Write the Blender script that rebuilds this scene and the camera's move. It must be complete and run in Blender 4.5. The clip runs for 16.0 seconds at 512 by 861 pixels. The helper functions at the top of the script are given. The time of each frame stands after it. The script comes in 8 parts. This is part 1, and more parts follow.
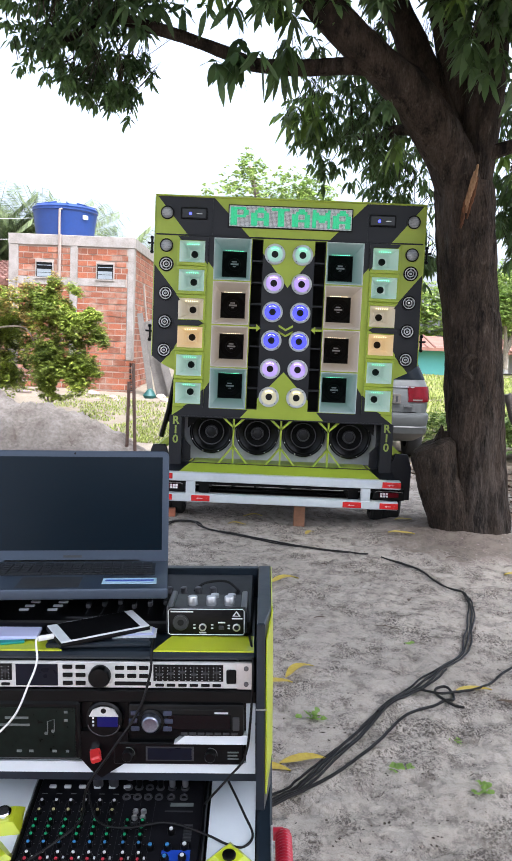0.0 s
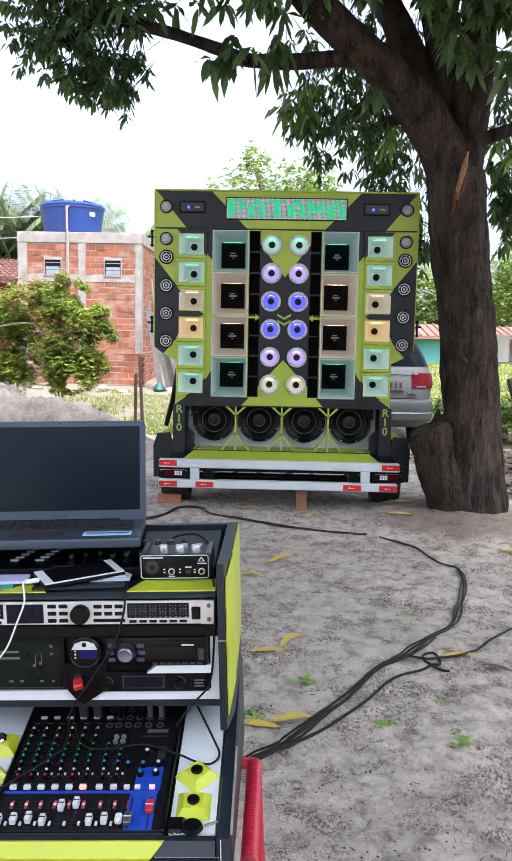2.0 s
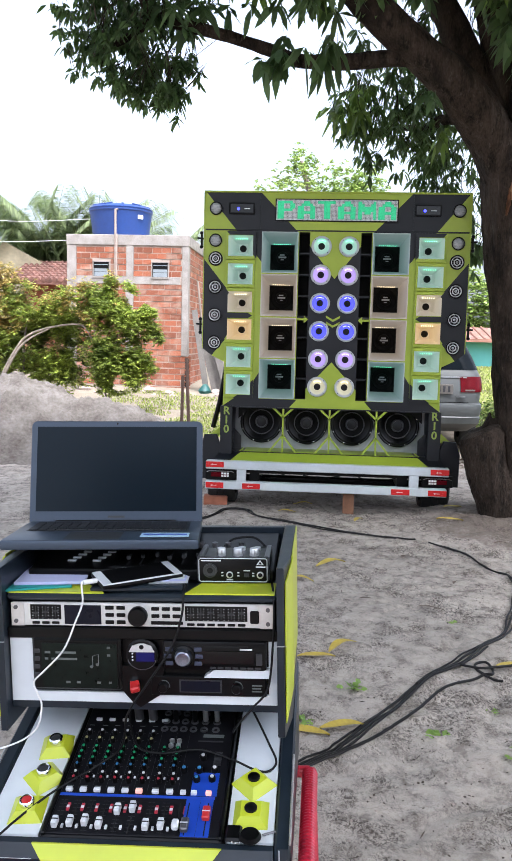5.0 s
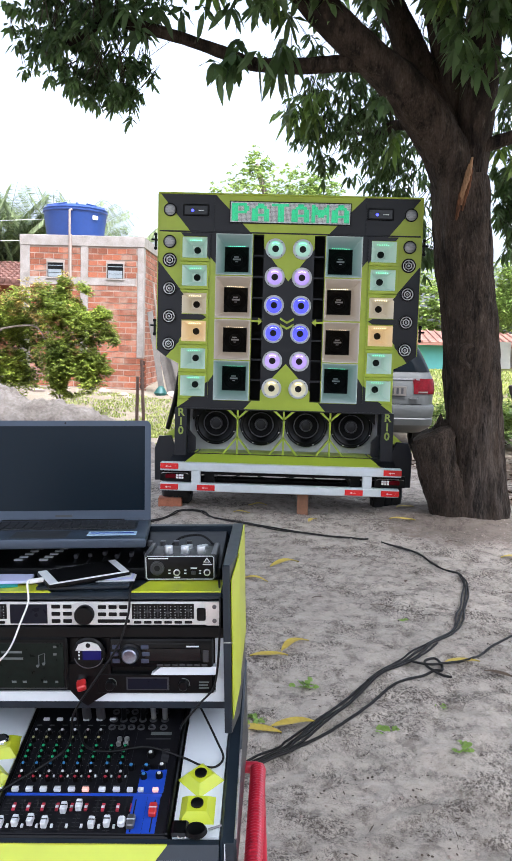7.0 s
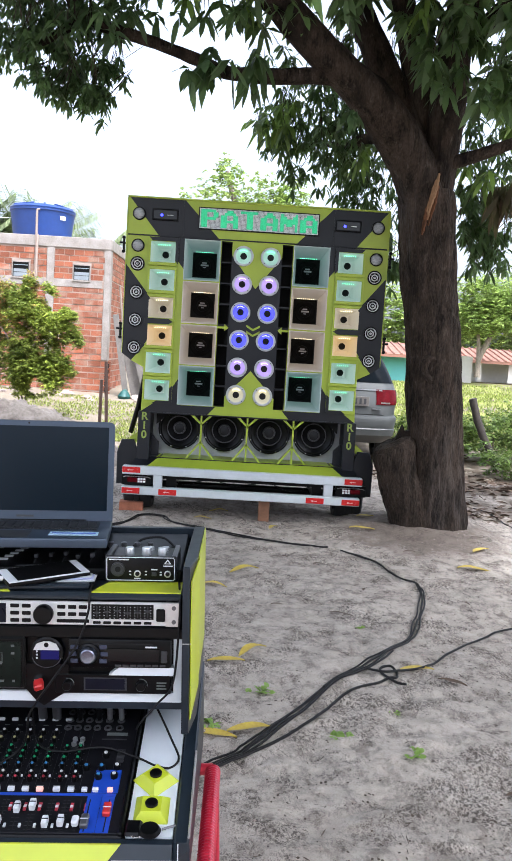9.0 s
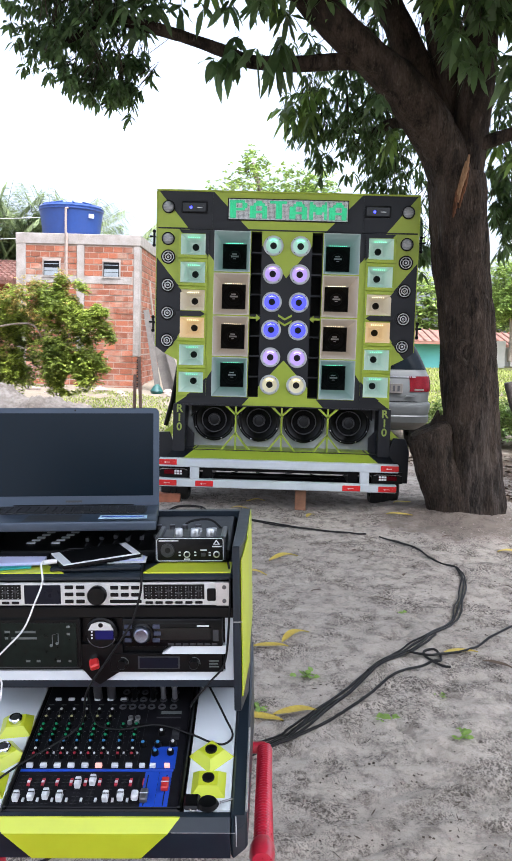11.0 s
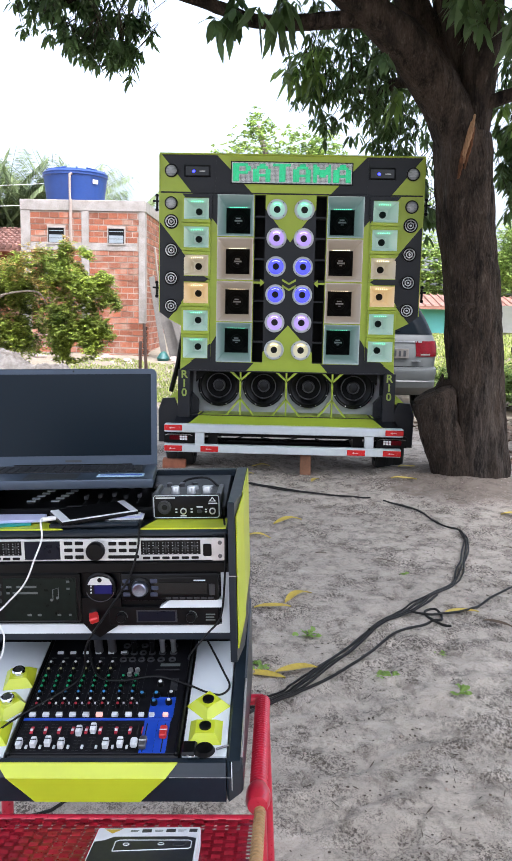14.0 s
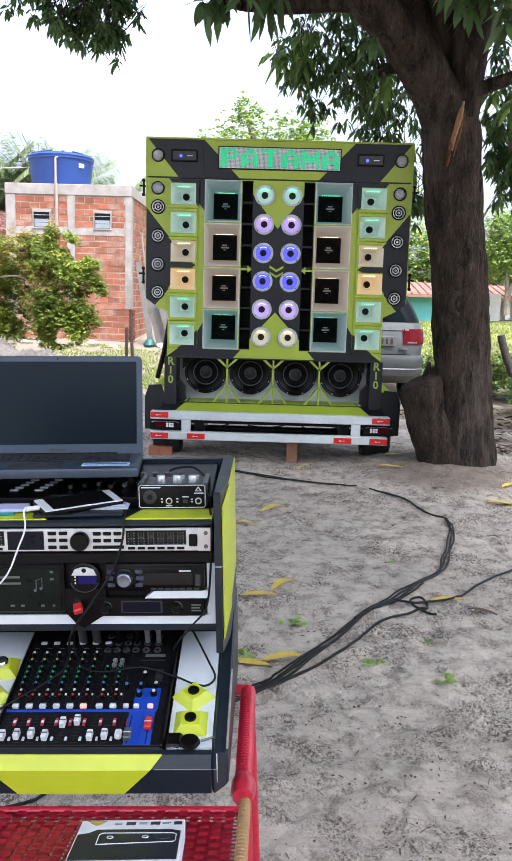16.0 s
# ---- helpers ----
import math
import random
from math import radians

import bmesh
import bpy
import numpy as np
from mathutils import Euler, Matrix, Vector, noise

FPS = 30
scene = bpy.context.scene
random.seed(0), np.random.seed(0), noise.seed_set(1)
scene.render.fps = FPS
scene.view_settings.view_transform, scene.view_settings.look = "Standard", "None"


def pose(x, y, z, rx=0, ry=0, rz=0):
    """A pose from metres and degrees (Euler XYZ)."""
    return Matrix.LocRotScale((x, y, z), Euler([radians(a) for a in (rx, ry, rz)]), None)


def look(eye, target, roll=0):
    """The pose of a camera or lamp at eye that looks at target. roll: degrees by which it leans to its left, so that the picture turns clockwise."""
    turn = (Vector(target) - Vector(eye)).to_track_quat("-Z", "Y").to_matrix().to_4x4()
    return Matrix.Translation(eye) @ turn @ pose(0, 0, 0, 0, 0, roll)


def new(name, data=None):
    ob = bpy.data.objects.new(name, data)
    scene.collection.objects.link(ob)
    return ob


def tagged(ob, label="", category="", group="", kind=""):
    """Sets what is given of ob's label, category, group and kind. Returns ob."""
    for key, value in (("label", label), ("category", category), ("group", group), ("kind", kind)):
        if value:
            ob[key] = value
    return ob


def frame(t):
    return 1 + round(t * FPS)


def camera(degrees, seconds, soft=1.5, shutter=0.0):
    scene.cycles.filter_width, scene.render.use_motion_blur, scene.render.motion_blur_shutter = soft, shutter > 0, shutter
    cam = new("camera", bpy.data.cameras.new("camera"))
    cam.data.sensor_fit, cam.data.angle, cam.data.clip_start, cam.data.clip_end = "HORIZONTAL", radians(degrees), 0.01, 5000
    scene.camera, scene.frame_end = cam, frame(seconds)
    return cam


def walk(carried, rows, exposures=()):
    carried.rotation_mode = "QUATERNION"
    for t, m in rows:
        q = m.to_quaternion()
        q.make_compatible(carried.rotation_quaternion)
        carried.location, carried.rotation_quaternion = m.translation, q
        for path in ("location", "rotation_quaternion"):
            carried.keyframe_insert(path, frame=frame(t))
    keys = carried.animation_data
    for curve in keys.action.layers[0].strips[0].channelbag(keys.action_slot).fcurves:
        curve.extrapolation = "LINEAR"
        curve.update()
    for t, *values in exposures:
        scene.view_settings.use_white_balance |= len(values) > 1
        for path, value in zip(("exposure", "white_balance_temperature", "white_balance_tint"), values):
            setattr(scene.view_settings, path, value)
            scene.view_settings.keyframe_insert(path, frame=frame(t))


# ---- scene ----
cam = camera(35.0, 16.0)
PATH = [
    (0, (-0.149, -6.51, 1.435), (-0.165, -4.521, 1.226), 2.4),
    (0.5, (-0.098, -6.574, 1.433), (-0.157, -4.587, 1.211), 1.5),
    (1, (-0.059, -6.64, 1.437), (-0.129, -4.653, 1.223), 1.2),
    (1.5, (-0.043, -6.672, 1.429), (-0.108, -4.683, 1.232), 1.1),
    (2, (-0.043, -6.681, 1.402), (-0.093, -4.694, 1.176), 1.1),
    (2.5, (-0.049, -6.678, 1.382), (-0.107, -4.697, 1.111), 1.4),
    (3, (-0.065, -6.679, 1.38), (-0.17, -4.703, 1.094), 1.8),
    (5.5, (-0.077, -6.653, 1.399), (-0.234, -4.67, 1.194), 1.4),
    (6, (-0.071, -6.657, 1.399), (-0.184, -4.67, 1.202), 1.8),
    (6.5, (-0.062, -6.662, 1.395), (-0.135, -4.673, 1.196), 1.8),
    (7, (-0.056, -6.671, 1.392), (-0.107, -4.683, 1.178), 1.6),
    (7.5, (-0.052, -6.679, 1.393), (-0.083, -4.691, 1.17), 1.7),
    (8, (-0.056, -6.683, 1.39), (-0.066, -4.696, 1.166), 2.2),
    (8.5, (-0.051, -6.695, 1.392), (-0.036, -4.706, 1.181), 3.2),
    (9, (-0.057, -6.692, 1.39), (-0.018, -4.702, 1.197), 3.4),
    (9.5, (-0.069, -6.698, 1.39), (-0.048, -4.707, 1.197), 2.8),
    (10, (-0.081, -6.696, 1.38), (-0.119, -4.706, 1.184), 1.7),
    (12.5, (-0.063, -6.735, 1.362), (-0.088, -4.751, 1.112), 1.2),
    (13, (-0.05, -6.735, 1.357), (-0.036, -4.752, 1.098), 1.3),
    (13.5, (-0.05, -6.735, 1.352), (-0.054, -4.755, 1.071), 1.2),
    (14, (-0.053, -6.731, 1.353), (-0.109, -4.753, 1.058), 1.2),
    (14.5, (-0.06, -6.723, 1.353), (-0.122, -4.748, 1.05), 1.2),
    (15, (-0.063, -6.715, 1.354), (-0.087, -4.74, 1.042), 1.5),
    (15.5, (-0.057, -6.712, 1.353), (-0.056, -4.738, 1.03), 1.7),
    (16, (-0.054, -6.713, 1.355), (-0.076, -4.74, 1.029), 1.6),
]
EXPOSURE, KELVIN, TINT = 1.79, 5850, 12
walk(cam, [(t, look(eye, target, roll)) for t, eye, target, roll in PATH], [(0, EXPOSURE, KELVIN, TINT), (16, EXPOSURE, KELVIN, TINT)])

# ---------------------------------------------------------------- light
def make_world():
    w = bpy.data.worlds.new("overcast_sky")
    scene.world = w
    w.use_nodes = True
    nt = w.node_tree
    bg = nt.nodes["Background"]
    sky = nt.nodes.new("ShaderNodeTexSky")
    sky.sky_type = "NISHITA"
    sky.sun_disc = False
    sky.sun_elevation, sky.sun_rotation = radians(62), radians(SUN_TURN)
    sky.air_density, sky.dust_density, sky.ozone_density = 1.0, 6.0, 1.0
    soft = nt.nodes.new("ShaderNodeHueSaturation")
    soft.inputs["Saturation"].default_value = 0.42
    nt.links.new(sky.outputs[0], soft.inputs["Color"])
    nt.links.new(soft.outputs[0], bg.inputs["Color"])
    bg.inputs["Strength"].default_value = SKY


SKY, SUN_TURN = 0.15, 150
make_world()
sun = new("sun", bpy.data.lights.new("sun", "SUN"))
sun.data.energy, sun.data.angle, sun.data.color = 1.4, radians(10), (1.0, 0.97, 0.93)
sun.matrix_world = look((0, 0, 30), (0 - 6 * math.sin(radians(SUN_TURN)), 0 - 6 * math.cos(radians(SUN_TURN)), 18.7))


# ---------------------------------------------------------------- materials
def mat(name, col, rough=0.5, metal=0.0, var=0.12, scale=6.0, bump=0.0, bscale=80.0, coat=0.0, emit=None, power=0.0, col2=None, detail=4.0, spec=0.5, trans=0.0, rnd=0.0):
    m = bpy.data.materials.new(name)
    m.use_nodes = True
    nt = m.node_tree
    N, Lk = nt.nodes, nt.links
    p = N["Principled BSDF"]
    p.inputs["Roughness"].default_value = rough
    p.inputs["Metallic"].default_value = metal
    p.inputs["Coat Weight"].default_value = coat
    p.inputs["Specular IOR Level"].default_value = spec
    p.inputs["Transmission Weight"].default_value = trans
    tc = N.new("ShaderNodeTexCoord")
    n1 = N.new("ShaderNodeTexNoise")
    n1.inputs["Scale"].default_value, n1.inputs["Detail"].default_value = scale, detail
    n2 = N.new("ShaderNodeTexNoise")
    n2.inputs["Scale"].default_value, n2.inputs["Detail"].default_value = scale * 7.3, 3.0
    Lk.new(tc.outputs["Object"], n1.inputs["Vector"])
    Lk.new(tc.outputs["Object"], n2.inputs["Vector"])
    add = N.new("ShaderNodeMath")
    add.operation = "MULTIPLY_ADD"
    add.inputs[1].default_value = 0.4
    Lk.new(n2.outputs["Fac"], add.inputs[0])
    sc = N.new("ShaderNodeMath")
    sc.operation = "MULTIPLY"
    sc.inputs[1].default_value = 0.6
    Lk.new(n1.outputs["Fac"], sc.inputs[0])
    Lk.new(sc.outputs[0], add.inputs[2])
    r = N.new("ShaderNodeMapRange")
    r.inputs["From Min"].default_value, r.inputs["From Max"].default_value = 0.32, 0.68
    Lk.new(add.outputs[0], r.inputs["Value"])
    mix = N.new("ShaderNodeMix")
    mix.data_type = "RGBA"
    a = col2 if col2 else tuple(c * (1 - var) for c in col)
    b = col if col2 else tuple(min(1, c * (1 + var)) for c in col)
    mix.inputs[6].default_value, mix.inputs[7].default_value = (*a, 1), (*b, 1)
    Lk.new(r.outputs[0], mix.inputs[0])
    out = mix.outputs[2]
    if rnd:
        oi = N.new("ShaderNodeObjectInfo")
        hs = N.new("ShaderNodeHueSaturation")
        mr = N.new("ShaderNodeMapRange")
        mr.inputs["To Min"].default_value, mr.inputs["To Max"].default_value = 1 - rnd, 1 + rnd
        Lk.new(oi.outputs["Random"], mr.inputs["Value"])
        Lk.new(mr.outputs[0], hs.inputs["Value"])
        Lk.new(out, hs.inputs["Color"])
        out = hs.outputs[0]
    Lk.new(out, p.inputs["Base Color"])
    if not metal:
        rr = N.new("ShaderNodeMapRange")
        rr.inputs["To Min"].default_value, rr.inputs["To Max"].default_value = max(0.02, rough - 0.08), min(1, rough + 0.08)
        Lk.new(n2.outputs["Fac"], rr.inputs["Value"])
        Lk.new(rr.outputs[0], p.inputs["Roughness"])
    if bump:
        nb = N.new("ShaderNodeTexNoise")
        nb.inputs["Scale"].default_value, nb.inputs["Detail"].default_value = bscale, 5.0
        Lk.new(tc.outputs["Object"], nb.inputs["Vector"])
        bp = N.new("ShaderNodeBump")
        bp.inputs["Strength"].default_value, bp.inputs["Distance"].default_value = min(1.0, bump), 0.02 if bscale < 40 else 0.004
        Lk.new(nb.outputs["Fac"], bp.inputs["Height"])
        Lk.new(bp.outputs[0], p.inputs["Normal"])
    if emit:
        p.inputs["Emission Color"].default_value = (*emit, 1)
        p.inputs["Emission Strength"].default_value = power
    return m


LIME = mat("lime_paint", (0.335, 0.425, 0.036), 0.38, var=0.06, scale=3, bump=0.05, bscale=120)
GRAPH = mat("graphite_paint", (0.0068, 0.0080, 0.0115), 0.42, var=0.2, scale=4, bump=0.05, bscale=120, spec=0.4)
BLACK = mat("black_plastic", (0.0019, 0.0020, 0.0024), 0.34, var=0.2, spec=0.2)
PITCH = mat("black_felt", (0.004, 0.004, 0.004), 0.9, var=0.2)
RUBBER = mat("tyre_rubber", (0.018, 0.018, 0.018), 0.8, var=0.3, scale=20, bump=0.3, bscale=60)
STEEL = mat("grey_white_paint", (0.56, 0.60, 0.61), 0.35, var=0.07, scale=5, bump=0.04)
CHROME = mat("chrome", (0.75, 0.75, 0.76), 0.12, metal=1.0, var=0.05)
ALU = mat("brushed_aluminium", (0.62, 0.63, 0.64), 0.33, metal=0.9, var=0.08, scale=30)
SILVER = mat("silver_paint", (0.62, 0.63, 0.62), 0.4, metal=0.3, var=0.08, scale=25)
WHITEP = mat("white_panel", (0.63, 0.67, 0.70), 0.35, var=0.05, scale=5, bump=0.03)
WHITE = mat("white_plastic", (0.78, 0.78, 0.77), 0.4, var=0.05)
REDREF = mat("red_reflector", (0.62, 0.02, 0.02), 0.25, var=0.1, coat=0.3)
PALEARROW = mat("pale_print", (0.75, 0.5, 0.45), 0.5)
WOODP = mat("raw_timber", (0.23, 0.11, 0.06), 0.8, var=0.35, scale=14, bump=0.3, bscale=60)
TERRA = mat("terracotta", (0.36, 0.13, 0.07), 0.85, var=0.3, scale=16, bump=0.4, bscale=60)
BAFFLE = mat("grey_baffle", (0.42, 0.435, 0.44), 0.6, var=0.12, scale=4)
CONE = mat("speaker_cone", (0.005, 0.005, 0.0055), 0.7, var=0.3, scale=40, bump=0.2, bscale=200, spec=0.15)
GLASSK = mat("dark_screen", (0.004, 0.0045, 0.005), 0.14, var=0.2, spec=0.3)


# ---------------------------------------------------------------- mesh helpers
def thing(name, m=None, label="", category="", group="", kind=""):
    ob = new(name)
    ob.empty_display_size = 0.1
    if m is not None:
        ob.matrix_basis = m
    return tagged(ob, label, category, group, kind)


def part(name, bm, material, parent=None, label="", smooth=35, mats=()):
    me = bpy.data.meshes.new(name)
    bm.normal_update()
    bm.to_mesh(me)
    bm.free()
    for x in (material, *mats):
        me.materials.append(x)
    if smooth:
        me.polygons.foreach_set("use_smooth", [True] * len(me.polygons))
        me.set_sharp_from_angle(angle=radians(smooth))
    ob = new(name, me)
    if parent is not None:
        ob.parent = parent
    if label:
        ob["label"] = label
    return ob


def box(x0, x1, y0, y1, z0, z1, bevel=0.0, bm=None, seg=1):
    b = bm if bm is not None else bmesh.new()
    vs = [b.verts.new((x, y, z)) for z in (z0, z1) for y in (y0, y1) for x in (x0, x1)]
    fs = [b.faces.new([vs[i] for i in f]) for f in ((0, 2, 3, 1), (4, 5, 7, 6), (0, 1, 5, 4), (2, 6, 7, 3), (0, 4, 6, 2), (1, 3, 7, 5))]
    if bevel:
        es = list({e for f in fs for e in f.edges})
        bmesh.ops.bevel(b, geom=es, offset=bevel, segments=seg, affect="EDGES", profile=0.5)
    return b


def prism(poly, y0, y1, bm=None, axis="y", bevel=0.0):
    """A flat outline given as (a, b) pairs, drawn out along one axis."""
    b = bm if bm is not None else bmesh.new()

    def at(p, h):
        return {"y": (p[0], h, p[1]), "x": (h, p[0], p[1]), "z": (p[0], p[1], h)}[axis]

    lo, hi = [b.verts.new(at(p, y0)) for p in poly], [b.verts.new(at(p, y1)) for p in poly]
    n = len(poly)
    fs = [b.faces.new(lo), b.faces.new(hi[::-1])]
    for i in range(n):
        fs.append(b.faces.new((lo[i], hi[i], hi[(i + 1) % n], lo[(i + 1) % n])))
    bmesh.ops.recalc_face_normals(b, faces=fs)
    if bevel:
        es = list({e for f in fs[:2] for e in f.edges})
        bmesh.ops.bevel(b, geom=es, offset=bevel, segments=1, affect="EDGES", profile=0.5)
    return b


def lathe(profile, m=None, seg=24, bm=None):
    """Turns (radius, height) pairs round z, then places them by m."""
    b = bm if bm is not None else bmesh.new()
    m = m or Matrix()
    rings = []
    for r, h in profile:
        if r < 1e-6:
            rings.append([b.verts.new(m @ Vector((0, 0, h)))])
        else:
            rings.append([b.verts.new(m @ Vector((r * math.cos(2 * math.pi * k / seg), r * math.sin(2 * math.pi * k / seg), h))) for k in range(seg)])
    for a, c in zip(rings, rings[1:]):
        for k in range(seg):
            q = (k + 1) % seg
            if len(a) == 1 and len(c) > 1:
                b.faces.new((a[0], c[k], c[q]))
            elif len(c) == 1 and len(a) > 1:
                b.faces.new((a[k], a[q], c[0]))
            elif len(a) > 1:
                b.faces.new((a[k], a[q], c[q], c[k]))
    return b


FRONT = Matrix.Rotation(radians(90), 4, "X")  # z turned to face -y


def tube(pts, radii, seg=10, bm=None, rough=0.0, seed=0, caps=True):
    b = bm if bm is not None else bmesh.new()
    pts = [Vector(p) for p in pts]
    if not hasattr(radii, "__len__"):
        radii = [radii] * len(pts)
    rings, side = [], None
    for i, p in enumerate(pts):
        d = (pts[min(i + 1, len(pts) - 1)] - pts[max(i - 1, 0)]).normalized()
        if side is None:
            side = d.orthogonal().normalized()
        side = (side - d * side.dot(d)).normalized()
        up = d.cross(side)
        ring = []
        for k in range(seg):
            a = 2 * math.pi * k / seg
            v = side * math.cos(a) + up * math.sin(a)
            r = radii[i]
            if rough:
                q = p + v * r
                r *= 1 + rough * noise.noise(Vector((q.x * 3 + seed, q.y * 3, q.z * 1.1))) + 0.5 * rough * noise.noise(Vector((q.x * 11, q.y * 11 + seed, q.z * 2.5))) + 0.5 * rough * noise.noise(Vector((q.x * 26, q.y * 26 + seed, q.z * 2.6))) + 0.25 * rough * noise.noise(Vector((q.x * 60, q.y * 60 + seed, q.z * 9.0)))
            ring.append(b.verts.new(p + v * r))
        rings.append(ring)
    for a, c in zip(rings, rings[1:]):
        for k in range(seg):
            b.faces.new((a[k], a[(k + 1) % seg], c[(k + 1) % seg], c[k]))
    if caps:
        b.faces.new(rings[0][::-1])
        b.faces.new(rings[-1])
    return b


def glide(pts, n=8):
    """Points along a smooth curve through pts."""
    pts = [Vector(p) for p in pts]
    out = []
    for i in range(len(pts) - 1):
        p0, p1, p2, p3 = pts[max(i - 1, 0)], pts[i], pts[i + 1], pts[min(i + 2, len(pts) - 1)]
        for k in range(n):
            t = k / n
            out.append(0.5 * ((2 * p1) + (p2 - p0) * t + (2 * p0 - 5 * p1 + 4 * p2 - p3) * t * t + (3 * p1 - p0 - 3 * p2 + p3) * t ** 3))
    return out + [pts[-1]]


def letters(text, size, m, depth=0.002):
    """A mesh of the built-in font, standing up and facing -y."""
    cu = bpy.data.curves.new("letters", "FONT")
    cu.offset = 0.0022
    cu.body, cu.size, cu.extrude, cu.align_x, cu.align_y, cu.resolution_u = text, size, depth, "CENTER", "CENTER", 3
    tmp = bpy.data.objects.new("letters", cu)
    me = bpy.data.meshes.new_from_object(tmp)
    b = bmesh.new()
    b.from_mesh(me)
    bmesh.ops.transform(b, matrix=m @ FRONT, verts=b.verts)
    bpy.data.objects.remove(tmp)
    bpy.data.meshes.remove(me)
    return b


def mesh_from(name, verts, faces, material, parent=None, smooth=True):
    me = bpy.data.meshes.new(name)
    me.from_pydata(verts, [], faces)
    me.materials.append(material)
    if smooth:
        me.polygons.foreach_set("use_smooth", [True] * len(me.polygons))
    ob = new(name, me)
    if parent is not None:
        ob.parent = parent
    return ob


# ---------------------------------------------------------------- ground
GROOVES = [(0.40, -3.90, 0.72, -4.46, 0.016, 0.022), (0.47, -3.93, 0.80, -4.44, 0.012, 0.018), (-0.06, -3.98, 0.12, -4.24, 0.014, 0.02), (-0.02, -3.96, 0.18, -4.22, 0.010, 0.016), (0.70, -3.6, 1.05, -4.15, 0.012, 0.02), (0.9, -1.6, 1.9, -1.9, 0.014, 0.03), (1.0, -1.3, 2.0, -1.5, 0.012, 0.03), (0.9, -2.2, 1.7, -2.45, 0.010, 0.022)]


def ground_height(x, y):
    h = 0.10 * noise.noise(Vector((x * 0.25, y * 0.25, 1.3))) * min(1, abs(y + 2.5) / 9 + 0.1)
    h += 0.016 * noise.noise(Vector((x * 1.4, y * 1.4, 4.0))) + 0.006 * noise.noise(Vector((x * 5.1, y * 5.1, 7.0)))
    near = max(0.0, 1 - (x * x + (y + 3.5) ** 2) / 90.0)
    if near > 0:
        q = Vector((x * 6.5 + 1.5 * noise.noise(Vector((x * 2, y * 2, 5))), y * 8, 2.0))
        h += near * (0.008 * noise.noise(Vector((x * 3.6 + 1.2 * y, y * 4.0, 6.0))) + 0.014 * noise.noise(q) - 0.020 * max(0.0, 0.5 - 2.2 * abs(noise.noise(q * 0.7))) + 0.007 * noise.noise(Vector((x * 19, y * 17, 2.0))) + 0.005 * noise.noise(Vector((x * 40, y * 42, 9.0))))
    for x0, y0, x1, y1, deep, wide in GROOVES:
        dx, dy = x1 - x0, y1 - y0
        t = min(1.0, max(0.0, ((x - x0) * dx + (y - y0) * dy) / (dx * dx + dy * dy)))
        gap = math.hypot(x - x0 - t * dx, y - y0 - t * dy) / wide
        if gap < 3:
            h += deep * (0.45 * math.exp(-((gap - 1.3) / 0.5) ** 2) - math.exp(-gap * gap)) * (0.7 + 0.6 * noise.noise(Vector((x * 9, y * 9, 3))))
    h += 0.11 * math.exp(-((x - 1.45) ** 2 + (y + 0.15) ** 2) / 0.5)
    h += 0.32 * min(1, max(0, (y - 4) / 9)) ** 1.5
    h += 0.5 * min(1, max(0, (y - 14) / 20))
    return h


